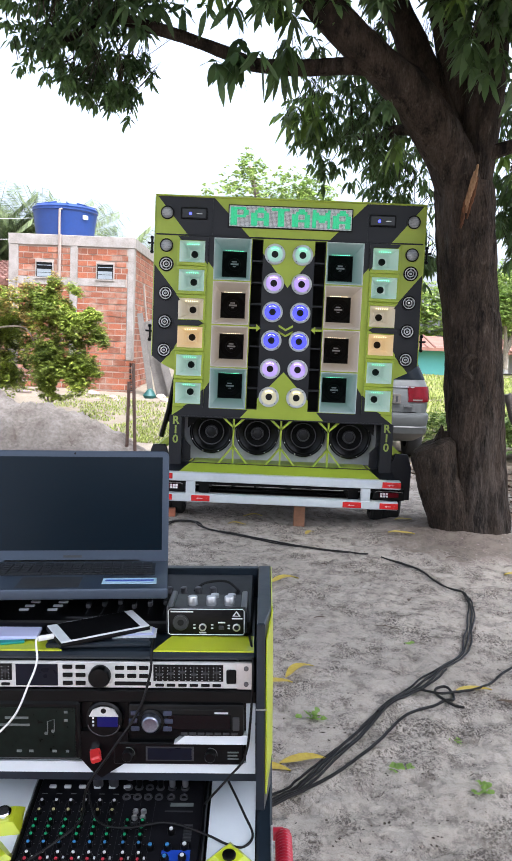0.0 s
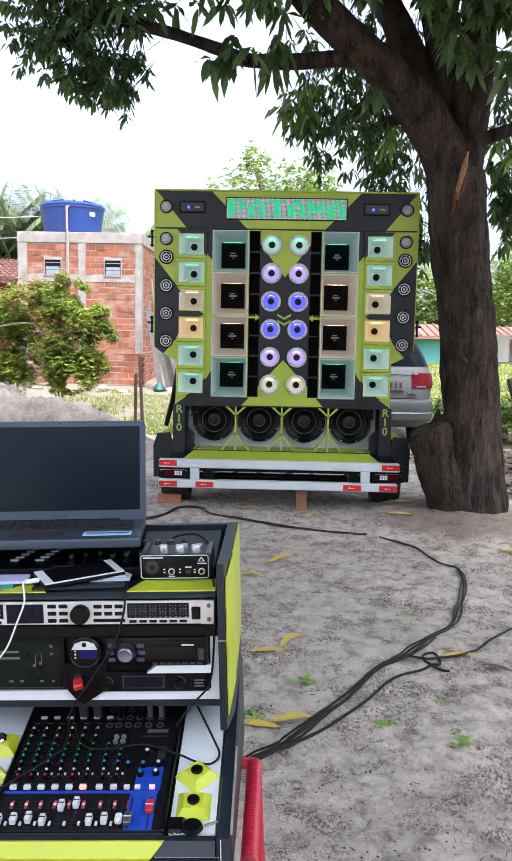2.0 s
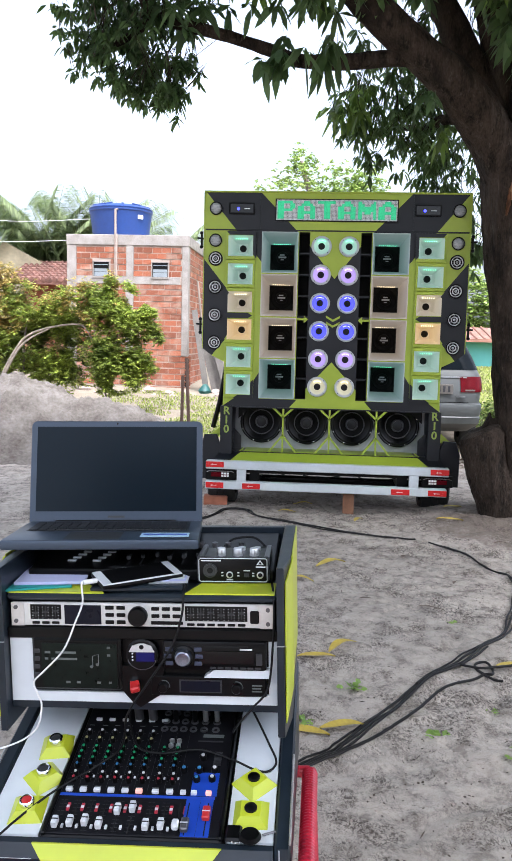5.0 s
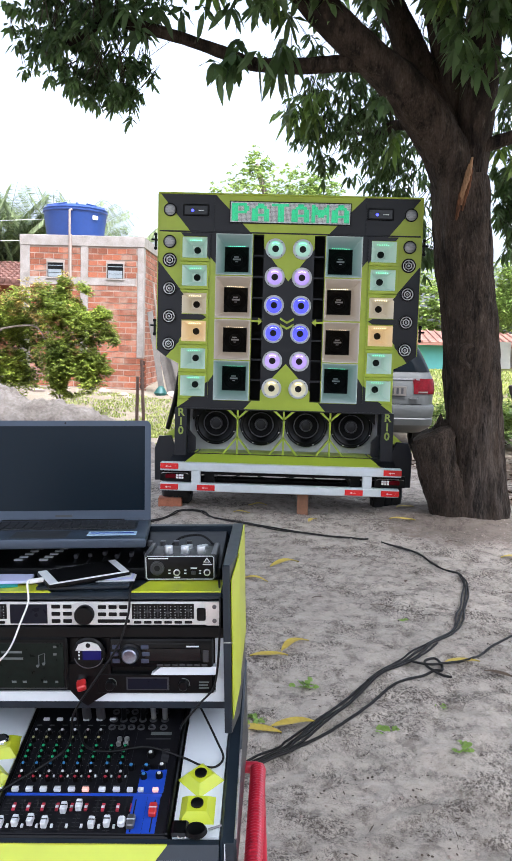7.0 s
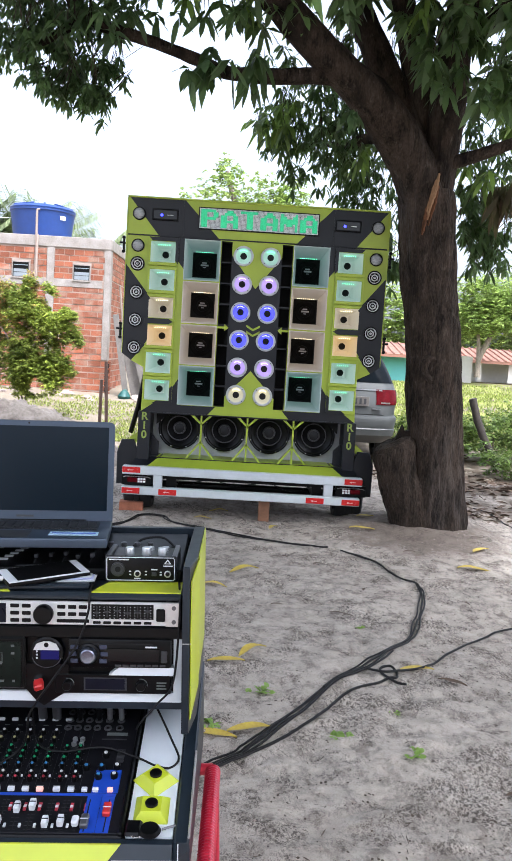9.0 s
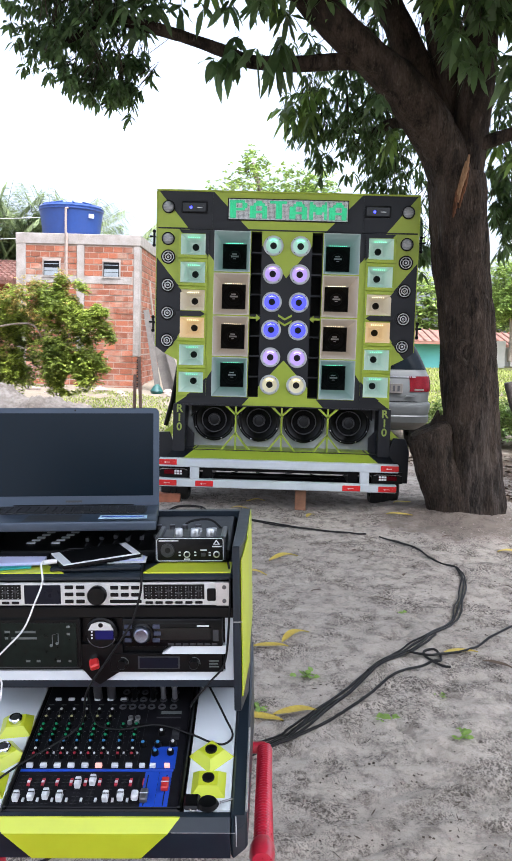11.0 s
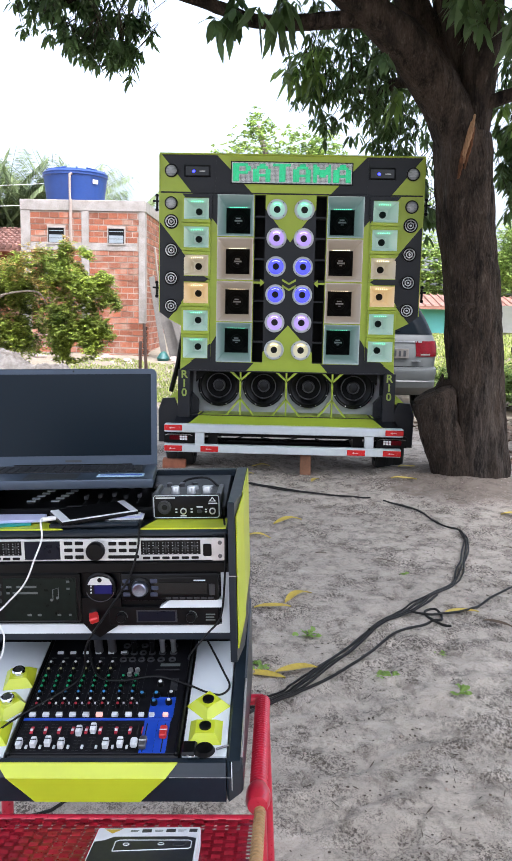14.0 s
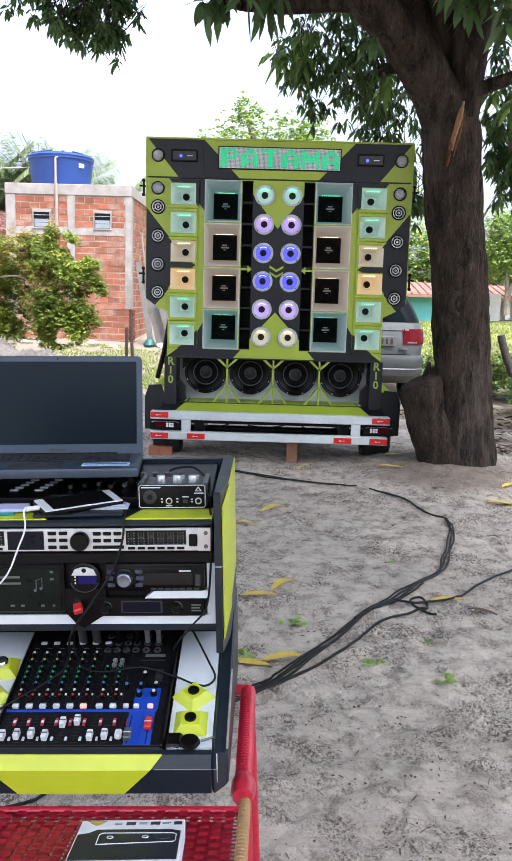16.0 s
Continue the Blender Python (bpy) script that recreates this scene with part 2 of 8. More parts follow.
def make_ground():
    xs = np.unique(np.concatenate([np.linspace(-900, -60, 12), np.linspace(-60, -8, 40), np.linspace(-8, -1.6, 70), np.linspace(-1.6, 3.4, 330), np.linspace(3.4, 12, 70), np.linspace(12, 60, 36), np.linspace(60, 900, 12)]))
    ys = np.unique(np.concatenate([np.linspace(-900, -40, 10), np.linspace(-40, -7, 24), np.linspace(-7, 1.2, 470), np.linspace(1.2, 6, 90), np.linspace(6, 20, 80), np.linspace(20, 80, 40), np.linspace(80, 900, 12)]))
    nx, ny = len(xs), len(ys)
    verts = [(float(x), float(y), ground_height(x, y)) for y in ys for x in xs]
    faces = [(j * nx + i, j * nx + i + 1, (j + 1) * nx + i + 1, (j + 1) * nx + i) for j in range(ny - 1) for i in range(nx - 1)]
    m = mat("sand", (0.450, 0.396, 0.338), 0.95, var=0.2, scale=1.1, bump=1.0, bscale=24, spec=0.08, detail=8)
    nt = m.node_tree
    p = nt.nodes["Principled BSDF"]
    src = p.inputs["Base Color"].links[0].from_socket
    tc = nt.nodes.new("ShaderNodeTexCoord")

    def noisy(size, detail, rough=0.6, turn=0.0, sx=1.0, sy=1.0):
        mp = nt.nodes.new("ShaderNodeMapping")
        mp.inputs["Rotation"].default_value, mp.inputs["Scale"].default_value = (0, 0, turn), (sx, sy, 1.0)
        q = nt.nodes.new("ShaderNodeTexNoise")
        q.inputs["Scale"].default_value, q.inputs["Detail"].default_value, q.inputs["Roughness"].default_value = size, detail, rough
        nt.links.new(tc.outputs["Object"], mp.inputs["Vector"])
        nt.links.new(mp.outputs[0], q.inputs["Vector"])
        return q

    def math2(op, a, b):
        q = nt.nodes.new("ShaderNodeMath")
        q.operation = op
        for k, v in enumerate((a, b)):
            if isinstance(v, (int, float)):
                q.inputs[k].default_value = v
            else:
                nt.links.new(v, q.inputs[k])
        return q.outputs[0]

    def ramp(sock, lo, hi, top=1.0):
        q = nt.nodes.new("ShaderNodeMapRange")
        q.inputs["From Min"].default_value, q.inputs["From Max"].default_value, q.inputs["To Max"].default_value = lo, hi, top
        nt.links.new(sock, q.inputs["Value"])
        return q.outputs[0]

    def over(fac, col, under):
        q = nt.nodes.new("ShaderNodeMix")
        q.data_type = "RGBA"
        q.inputs[7].default_value = (*col, 1)
        nt.links.new(fac, q.inputs[0])
        nt.links.new(under, q.inputs[6])
        return q.outputs[2]

    def both(a, b):
        return math2("MULTIPLY", a, b)

    big, mid = noisy(2.1, 5.0), noisy(7.5, 8.0, 0.68)
    drag = noisy(11.0, 9.0, 0.78, 0.5, 1.15, 0.8)
    # damp and trodden patches, drawn out by dragging feet and wheels
    mx = over(ramp(drag.outputs["Fac"], 0.50, 0.62, 0.72), (0.166, 0.144, 0.121), src)
    mx = over(ramp(mid.outputs["Fac"], 0.52, 0.68, 0.65), (0.205, 0.176, 0.152), mx)
    # pale dry crust
    mx = over(ramp(noisy(5.0, 6.0, 0.7, -0.5, 0.8, 1.6).outputs["Fac"], 0.52, 0.68, 0.6), (0.53, 0.475, 0.415), mx)
    # crumbs of litter, crowded into patches
    heap = math2("ADD", both(big.outputs["Fac"], 0.5), both(mid.outputs["Fac"], 0.5))
    crumbs = []
    for size, lo, hi in ((52.0, 0.36, 0.20), (110.0, 0.40, 0.22), (24.0, 0.22, 0.10)):
        v = nt.nodes.new("ShaderNodeTexVoronoi")
        v.voronoi_dimensions = "2D"
        v.inputs["Scale"].default_value = size
        mp = nt.nodes.new("ShaderNodeMapping")
        mp.inputs["Rotation"].default_value, mp.inputs["Scale"].default_value = (0, 0, 0.5), (1.15, 0.75, 1.0)
        wob = nt.nodes.new("ShaderNodeMixRGB")
        wob.inputs[0].default_value = 0.035
        nt.links.new(tc.outputs["Object"], mp.inputs["Vector"])
        nt.links.new(mp.outputs[0], wob.inputs[1])
        nt.links.new(noisy(size * 0.7, 3.0).outputs["Color"], wob.inputs[2])
        nt.links.new(wob.outputs[0], v.inputs["Vector"])
        ragged = math2("MULTIPLY", math2("SUBTRACT", noisy(size * 2.2, 4.0, 0.7).outputs["Fac"], 0.5), 0.9)
        crumbs.append(ramp(math2("ADD", v.outputs["Distance"], ragged), lo, hi))
    mx = over(both(crumbs[0], ramp(heap, 0.49, 0.58, 0.85)), (0.07, 0.057, 0.047), mx)
    mx = over(both(crumbs[1], ramp(heap, 0.45, 0.55, 0.85)), (0.085, 0.07, 0.058), mx)
    mx = over(both(crumbs[2], ramp(mid.outputs["Fac"], 0.54, 0.62, 0.8)), (0.10, 0.082, 0.068), mx)
    # thin scratches
    for size, turn, sx, sy in ((3.0, 0.45, 0.8, 5.5), (2.6, -0.35, 0.7, 5.0)):
        line = math2("ABSOLUTE", math2("SUBTRACT", noisy(size, 4.0, 0.55, turn, sx, sy).outputs["Fac"], 0.5), 0.0)
        mx = over(both(ramp(line, 0.010, 0.003, 0.22), ramp(noisy(4.0, 2.0, 0.5, turn).outputs["Fac"], 0.50, 0.60)), (0.10, 0.083, 0.07), mx)
    # grain
    mx = over(ramp(noisy(230.0, 4.0, 0.8).outputs["Fac"], 0.52, 0.66, 0.4), (0.16, 0.135, 0.115), mx)
    # darker ground beyond the yard, brown earth and leaf mould under the tree
    sep = nt.nodes.new("ShaderNodeSeparateXYZ")
    nt.links.new(tc.outputs["Object"], sep.inputs[0])

    # darkening towards the back puts the partial shade there into the colour
    mx = over(ramp(sep.outputs["Y"], 2.0, 5.0, 0.85), (0.215, 0.18, 0.13), mx)
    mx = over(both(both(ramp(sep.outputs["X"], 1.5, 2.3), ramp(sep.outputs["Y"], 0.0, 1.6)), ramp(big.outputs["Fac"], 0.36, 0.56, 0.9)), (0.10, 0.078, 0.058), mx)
    # darker brown soil round the foot of the trunk, with a ragged edge
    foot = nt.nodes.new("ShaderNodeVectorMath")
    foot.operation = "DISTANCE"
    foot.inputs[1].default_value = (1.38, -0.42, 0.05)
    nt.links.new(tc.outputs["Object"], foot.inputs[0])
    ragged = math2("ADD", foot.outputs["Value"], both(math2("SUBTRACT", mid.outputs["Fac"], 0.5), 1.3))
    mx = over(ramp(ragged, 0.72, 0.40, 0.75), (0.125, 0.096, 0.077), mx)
    # far field of grass
    gy = nt.nodes.new("ShaderNodeMath")
    gy.operation = "MULTIPLY_ADD"
    gy.inputs[1].default_value = 5.0
    nt.links.new(big.outputs["Fac"], gy.inputs[0])
    nt.links.new(sep.outputs["Y"], gy.inputs[2])
    far = nt.nodes.new("ShaderNodeMapRange")
    far.inputs["From Min"].default_value, far.inputs["From Max"].default_value = 9.0, 11.5
    nt.links.new(gy.outputs[0], far.inputs["Value"])
    mg = nt.nodes.new("ShaderNodeMix")
    mg.data_type = "RGBA"
    mg.inputs[7].default_value = (0.24, 0.26, 0.07, 1)
    pat = nt.nodes.new("ShaderNodeTexNoise")
    pat.inputs["Scale"].default_value, pat.inputs["Detail"].default_value, pat.inputs["Roughness"].default_value = 0.9, 8.0, 0.7
    nt.links.new(tc.outputs["Object"], pat.inputs["Vector"])
    pr = nt.nodes.new("ShaderNodeMapRange")
    pr.inputs["From Min"].default_value, pr.inputs["From Max"].default_value = 0.40, 0.58
    nt.links.new(pat.outputs["Fac"], pr.inputs["Value"])
    pm = nt.nodes.new("ShaderNodeMath")
    pm.operation = "MULTIPLY"
    nt.links.new(pr.outputs[0], pm.inputs[0])
    nt.links.new(far.outputs[0], pm.inputs[1])
    nt.links.new(both(pm.outputs[0], ramp(sep.outputs["X"], -0.8, 1.2)), mg.inputs[0])
    nt.links.new(mx, mg.inputs[6])
    nt.links.new(mg.outputs[2], p.inputs["Base Color"])
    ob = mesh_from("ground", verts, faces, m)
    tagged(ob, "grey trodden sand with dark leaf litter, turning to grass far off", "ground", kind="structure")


make_ground()
# unseen wall added behind the camera to block light and shape reflections
wall = mesh_from("unseen_wall_south", [(x, y, z) for z in (-0.5, 3.6) for y in (-12.2, -12.0) for x in (-1.0, 16)], [(0, 2, 3, 1), (4, 5, 7, 6), (0, 1, 5, 4), (2, 6, 7, 3), (0, 4, 6, 2), (1, 3, 7, 5)], mat("plain_wall_grey", (0.34, 0.32, 0.30), 0.9, var=0.3, scale=1.2, bump=0.3, bscale=30), smooth=False)
tagged(wall, "plain unseen wall added behind the camera to block light", "wall", kind="structure")


# ---------------------------------------------------------------- the sound trailer
def inside(p, poly):
    x, z = p
    c = False
    for i in range(len(poly)):
        (x0, z0), (x1, z1) = poly[i - 1], poly[i]
        if (z0 > z) != (z1 > z) and x < (x1 - x0) * (z - z0) / (z1 - z0) + x0:
            c = not c
    return c


HORN_Z = [2.147 - 0.2235 * i for i in range(6)]
MID_Z = [(1.937, 2.262), (1.590, 1.926), (1.252, 1.578), (0.920, 1.242)]
ROUND_Z = [2.152 - 0.2252 * i for i in range(6)]


def face_board(trailer):
    """The front board, pierced for the horns, painted lime with graphite flashes."""
    outline = [(-1.06, 2.568), (1.06, 2.568), (1.06, 1.318), (0.985, 1.262), (0.872, 1.205), (0.885, 0.848), (-0.885, 0.848), (-0.872, 1.205), (-0.985, 1.262), (-1.06, 1.318)]
    holes = []
    for s in (-1, 1):
        for z in HORN_Z:
            holes.append((s * 0.761 - 0.101, s * 0.761 + 0.101, z - 0.083, z + 0.083))
        for z0, z1 in MID_Z:
            holes.append((s * 0.4435 - 0.147, s * 0.4435 + 0.147, z0, z1))
        holes.append((s * 0.247 - 0.043, s * 0.247 + 0.043, 0.92, 2.262))
    bm = bmesh.new()
    prism(outline, 0.0, 0.03, bm)
    dark = []
    for s in (-1, 1):
        def mir(poly):
            return [(s * a, b) for a, b in poly]
        dark.append(mir([(-1.06, 2.568), (-0.60, 2.568), (-0.30, 2.262), (-0.585, 2.262), (-0.585, 2.015), (-1.045, 2.568)]))
        dark.append(mir([(-1.06, 2.04), (-0.845, 1.775), (-0.845, 1.43), (-0.985, 1.262), (-1.06, 1.318)]))
        dark.append(mir([(-0.885, 0.848), (-0.735, 0.955), (-0.635, 0.955), (-0.635, 1.06), (-0.585, 1.14), (-0.585, 0.915), (-0.275, 0.915), (-0.335, 0.848)]))
        dark.append(mir([(-0.215, 2.17), (0.0, 1.895), (0.0, 1.228), (-0.215, 0.995)]))
    cuts = [[(h[0], h[2]), (h[1], h[2]), (h[1], h[3]), (h[0], h[3])] for h in holes]
    seen = set()
    for poly in dark + cuts:
        for i in range(len(poly)):
            (x0, z0), (x1, z1) = poly[i - 1], poly[i]
            n = Vector((z1 - z0, 0, x0 - x1))
            if n.length < 1e-6:
                continue
            n.normalize()
            key = (round(abs(n.x), 3), round(abs(n.z), 3), round(abs(n.x * x0 + n.z * z0), 3), n.x * n.z > 0, round((n.x * x0 + n.z * z0) * (1 if n.x > 0 or (n.x == 0 and n.z > 0) else -1), 3))
            if key in seen:
                continue
            seen.add(key)
            bmesh.ops.bisect_plane(bm, geom=bm.verts[:] + bm.edges[:] + bm.faces[:], plane_co=(x0, 0, z0), plane_no=n, dist=1e-5)
    gone = []
    for f in bm.faces:
        c = f.calc_center_median()
        p = (c.x, c.z)
        if abs(f.normal.y) > 0.5 and any(h[0] < p[0] < h[1] and h[2] < p[1] < h[3] for h in holes):
            gone.append(f)
        f.material_index = 1 if any(inside(p, d) for d in dark) or c.y > 0.02 else 0
    bmesh.ops.delete(bm, geom=gone, context="FACES")
    bmesh.ops.dissolve_limit(bm, angle_limit=radians(1), verts=bm.verts[:], edges=bm.edges[:], delimit={"MATERIAL"})
    bmesh.ops.triangulate(bm, faces=bm.faces[:])
    part("front_board", bm, LIME, trailer, "lime board with graphite flashes", smooth=0, mats=(GRAPH,))


# White plastic that carries the LED light as its own emission and tint.
def painted_glow(name, col, power=0.35, base=(0.74, 0.74, 0.74)):
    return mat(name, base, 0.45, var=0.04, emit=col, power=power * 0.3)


def led_mat(name, col, power):
    return mat(name, (0.8, 0.8, 0.8), 0.4, emit=col, power=power * 0.5)


CREAM, GOLD = (0.8, 0.62, 0.36), (0.9, 0.55, 0.2)
HORN_G, HORN_C, HORN_Y = painted_glow("horn_green", (0.45, 0.75, 0.57), 0.12, (0.67, 0.70, 0.67)), painted_glow("horn_cream", CREAM, 0.16, (0.62, 0.61, 0.57)), painted_glow("horn_gold", GOLD, 0.26, (0.64, 0.60, 0.50))
MID_G, MID_C = painted_glow("box_green", (0.40, 0.66, 0.56), 0.13, (0.40, 0.43, 0.43)), painted_glow("box_cream", (0.78, 0.62, 0.44), 0.18, (0.44, 0.415, 0.39))
RND_G, RND_V, RND_B, RND_C = painted_glow("round_green", (0.15, 0.7, 0.4), 0.30, (0.48, 0.56, 0.52)), painted_glow("round_violet", (0.40, 0.22, 0.80), 0.62, (0.42, 0.34, 0.52)), painted_glow("round_blue", (0.05, 0.05, 0.95), 1.9, (0.07, 0.07, 0.4)), painted_glow("round_cream", (0.8, 0.70, 0.36), 0.2, (0.56, 0.53, 0.38))
DOT_G, DOT_C, DOT_W, DOT_B = led_mat("led_green", (0.1, 1.0, 0.45), 2.4), led_mat("led_warm", (1.0, 0.78, 0.40), 3.2), led_mat("led_white", (1.0, 0.85, 1.0), 1.5), led_mat("led_blue", (0.45, 0.5, 1.0), 1.6)


def frustum(bm, x0, x1, z0, z1, y0, X0, X1, Z0, Z1, y1):
    """Four flared walls from a mouth at y0 to an inner edge at y1."""
    a = [bm.verts.new(v) for v in ((x0, y0, z0), (x1, y0, z0), (x1, y0, z1), (x0, y0, z1))]
    b = [bm.verts.new(v) for v in ((X0, y1, Z0), (X1, y1, Z0), (X1, y1, Z1), (X0, y1, Z1))]
    for i in range(4):
        j = (i + 1) % 4
        bm.faces.new((a[i], a[j], b[j], b[i]))
    return a, b


def square_horn(trailer, x, z, shell):
    bm = bmesh.new()
    rim = bmesh.new()
    w, h = 0.101, 0.083
    frustum(bm, x - w, x + w, z - h, z + h, -0.004, x - 0.060, x + 0.060, z - 0.050, z + 0.050, 0.17)
    a, b = frustum(bm, x - 0.060, x + 0.060, z - 0.050, z + 0.050, 0.17, x - 0.040, x + 0.040, z - 0.038, z + 0.038, 0.215)
    bm.faces.new(b[::-1])
    horn = part("horn", bm, shell, trailer, "flared white horn with coloured LED light in its material", smooth=0)
    part("throat", lathe([(0.028, 0.0), (0.028, 0.012), (0.025, 0.014), (0.021, 0.006), (0.0, 0.004)], Matrix.Translation((x, 0.215, z)) @ FRONT, 24), PITCH, horn)
    fw, fh = 0.117, 0.110
    for x0, x1, z0, z1 in ((x - fw, x + fw, z + h, z + fh), (x - fw, x + fw, z - fh, z - h), (x - fw, x - w, z - h, z + h), (x + w, x + fw, z - h, z + h)):
        box(x0, x1, -0.020, 0.001, z0, z1, 0.003, bm=rim)
    return horn, rim


def build_trailer():
    T = thing("sound_trailer", pose(0, 0, 0), "lime and graphite sound trailer with lit horns and green sign", "trailer")
    face_board(T)
    # carcase behind the board
    bm = box(-0.86, 0.86, 0.50, 1.35, 0.86, 2.555)
    part("cabinet", bm, GRAPH, T)
    bm = bmesh.new()
    for x0, x1, z0, z1 in ((-1.05, 1.05, 2.50, 2.562), (-1.05, -0.89, 1.33, 2.5), (0.89, 1.05, 1.33, 2.5), (-0.88, 0.88, 0.85, 0.91)):
        box(x0, x1, 0.032, 0.35, z0, z1, bm=bm)
    part("shell", bm, GRAPH, T)
    cell_cols = [HORN_G, HORN_G, HORN_C, HORN_Y, HORN_G, HORN_G]
    for s in (-1, 1):
        for i, z in enumerate(HORN_Z):
            x = s * 0.761
            horn, rim = square_horn(T, x, z, cell_cols[i])
            part("horn_frame", rim, LIME, horn, smooth=0)
            strip = bmesh.new()
            for k in range(6):
                box(x - 0.047 + k * 0.0175, x - 0.041 + k * 0.0175, 0.055, 0.061, z + 0.060, z + 0.066, bm=strip)
            part("led_strip", strip, DOT_C if i in (2, 3) else DOT_G, horn, smooth=0)
        # arrows of graphite that point inwards between the horn rows
        part("arrow_flash", prism([(s * 0.885, 1.612), (s * 0.69, 1.612), (s * 0.655, 1.590), (s * 0.69, 1.568), (s * 0.885, 1.568)], -0.028, -0.019, bevel=0.002), GRAPH, T)
        part("corner_flash", prism([(s * 0.875, 2.262), (s * 0.635, 2.262), (s * 0.635, 2.05), (s * 0.66, 2.08), (s * 0.66, 2.232), (s * 0.848, 2.232)], -0.025, -0.017), GRAPH, T)
        part("corner_flash", prism([(s * 0.80, 0.918), (s * 0.635, 0.918), (s * 0.635, 1.07), (s * 0.658, 1.05), (s * 0.658, 0.944), (s * 0.76, 0.944)], -0.025, -0.017), GRAPH, T)
        part("wing_flash", prism([(s * 0.878, 1.81), (s * 0.845, 1.768), (s * 0.858, 1.76), (s * 0.858, 1.43), (s * 0.878, 1.40)], -0.025, -0.017), GRAPH, T)
        for i, (z0, z1) in enumerate(MID_Z):
            x = s * 0.4435
            warm = i in (1, 2)
            bm = bmesh.new()
            zc = (z0 + z1) / 2
            w = 0.1465
            frustum(bm, x - w, x + w, z0, z1, -0.014, x - w + 0.005, x + w - 0.005, z0 + 0.005, z1 - 0.005, -0.014)
            frustum(bm, x - w, x + w, z0, z1, 0.03, x - w, x + w, z0, z1, -0.014)
            frustum(bm, x - w + 0.005, x + w - 0.005, z0 + 0.005, z1 - 0.005, -0.014, x - 0.103, x + 0.103, zc - 0.106, zc + 0.106, 0.40)
            boxp = part("woofer_box", bm, MID_C if warm else MID_G, T, "milky flared woofer box with LED light in its material", smooth=0)
            bm = bmesh.new()
            a, b = frustum(bm, x - 0.103, x + 0.103, zc - 0.106, zc + 0.106, 0.40, x - 0.10, x + 0.10, zc - 0.103, zc + 0.103, 0.43)
            bm.faces.new(b[::-1])
            part("woofer_mask", bm, PITCH, boxp, "black square mask", smooth=0)
            part("woofer", lathe([(0.092, 0.0), (0.092, 0.006), (0.084, 0.010), (0.078, 0.004), (0.052, -0.006), (0.048, 0.006), (0.03, 0.018), (0.0, 0.022)], Matrix.Translation((x, 0.422, zc)) @ FRONT, 28), CONE, boxp)
            lg = bmesh.new()
            box(x - 0.032, x + 0.034, 0.394, 0.399, zc - 0.006, zc + 0.008, 0.001, bm=lg)
            box(x - 0.022, x + 0.018, 0.394, 0.399, zc + 0.016, zc + 0.026, 0.001, bm=lg)
            box(x - 0.012, x + 0.012, 0.394, 0.399, zc - 0.022, zc - 0.016, 0.001, bm=lg)
            part("badge", lg, mat_badge, boxp, smooth=0)
            strip = bmesh.new()
            for k in range(9):
                box(x - 0.075 + k * 0.0172, x - 0.066 + k * 0.0172, 0.374, 0.383, zc + 0.107, zc + 0.116, bm=strip)
            part("led_strip", strip, DOT_C if warm else DOT_G, boxp, smooth=0)
        # slots beside the centre column
        x = s * 0.247
        bm = bmesh.new()
        a, b = frustum(bm, x - 0.043, x + 0.043, 0.92, 2.262, 0.0, x - 0.043, x + 0.043, 0.92, 2.262, 0.16)
        bm.faces.new(b[::-1])
        slot = part("slot", bm, PITCH, T, smooth=0)
        for k in range(1, 8):
            part("divider", box(x - 0.042, x + 0.042, 0.01, 0.15, 0.92 + k * 0.168 - 0.006, 0.92 + k * 0.168 + 0.006), GRAPH, slot, smooth=0)
        part("arrow", prism([(s * 0.30, 1.562), (s * 0.235, 1.562), (s * 0.235, 1.54), (s * 0.20, 1.570), (s * 0.235, 1.60), (s * 0.235, 1.578), (s * 0.30, 1.578)], -0.006, 0.012), LIME, T, smooth=0)
        # round horns
        rc = [RND_G, RND_V, RND_B, RND_B, RND_V, RND_C]
        dc = [DOT_G, DOT_W, DOT_B, DOT_B, DOT_W, DOT_C]
        for i, z in enumerate(ROUND_Z):
            x = s * 0.110
            M4 = Matrix.Translation((x, 0, z)) @ FRONT
            r = part("round_horn", lathe([(0.0805, 0.0), (0.0805, 0.012), (0.077, 0.016), (0.062, 0.016), (0.058, 0.012), (0.05, 0.006), (0.03, -0.006 + 0.008), (0.026, 0.003)], M4, 32), rc[i], T, "round white horn with coloured LED light in its material")
            part("bezel", lathe([(0.0815, 0.0), (0.0815, 0.014), (0.078, 0.0185), (0.064, 0.0185), (0.062, 0.016)], M4, 32), BEZEL, r)
            part("throat", lathe([(0.027, 0.0), (0.027, 0.006), (0.020, 0.0065), (0.0, 0.0045)], M4, 20), PITCH, r)
            strip = bmesh.new()
            for k in range(6):
                a = radians(58 + k * 12.8)
                p = M4 @ Vector((0.047 * math.cos(a), 0.047 * math.sin(a), 0.0125))
                box(p.x - 0.003, p.x + 0.003, p.y - 0.003, p.y + 0.002, p.z - 0.003, p.z + 0.003, bm=strip)
            part("led_strip", strip, dc[i], r, smooth=0)
            bolts = bmesh.new()
            for k in range(4):
                a = radians(45 + 90 * k)
                lathe([(0.004, 0.018), (0.004, 0.021), (0.0, 0.022)], M4 @ Matrix.Translation((0.071 * math.cos(a), 0.071 * math.sin(a), 0)), 8, bolts)
            tagged(part("screws", bolts, BLACK, r), kind="stuff")
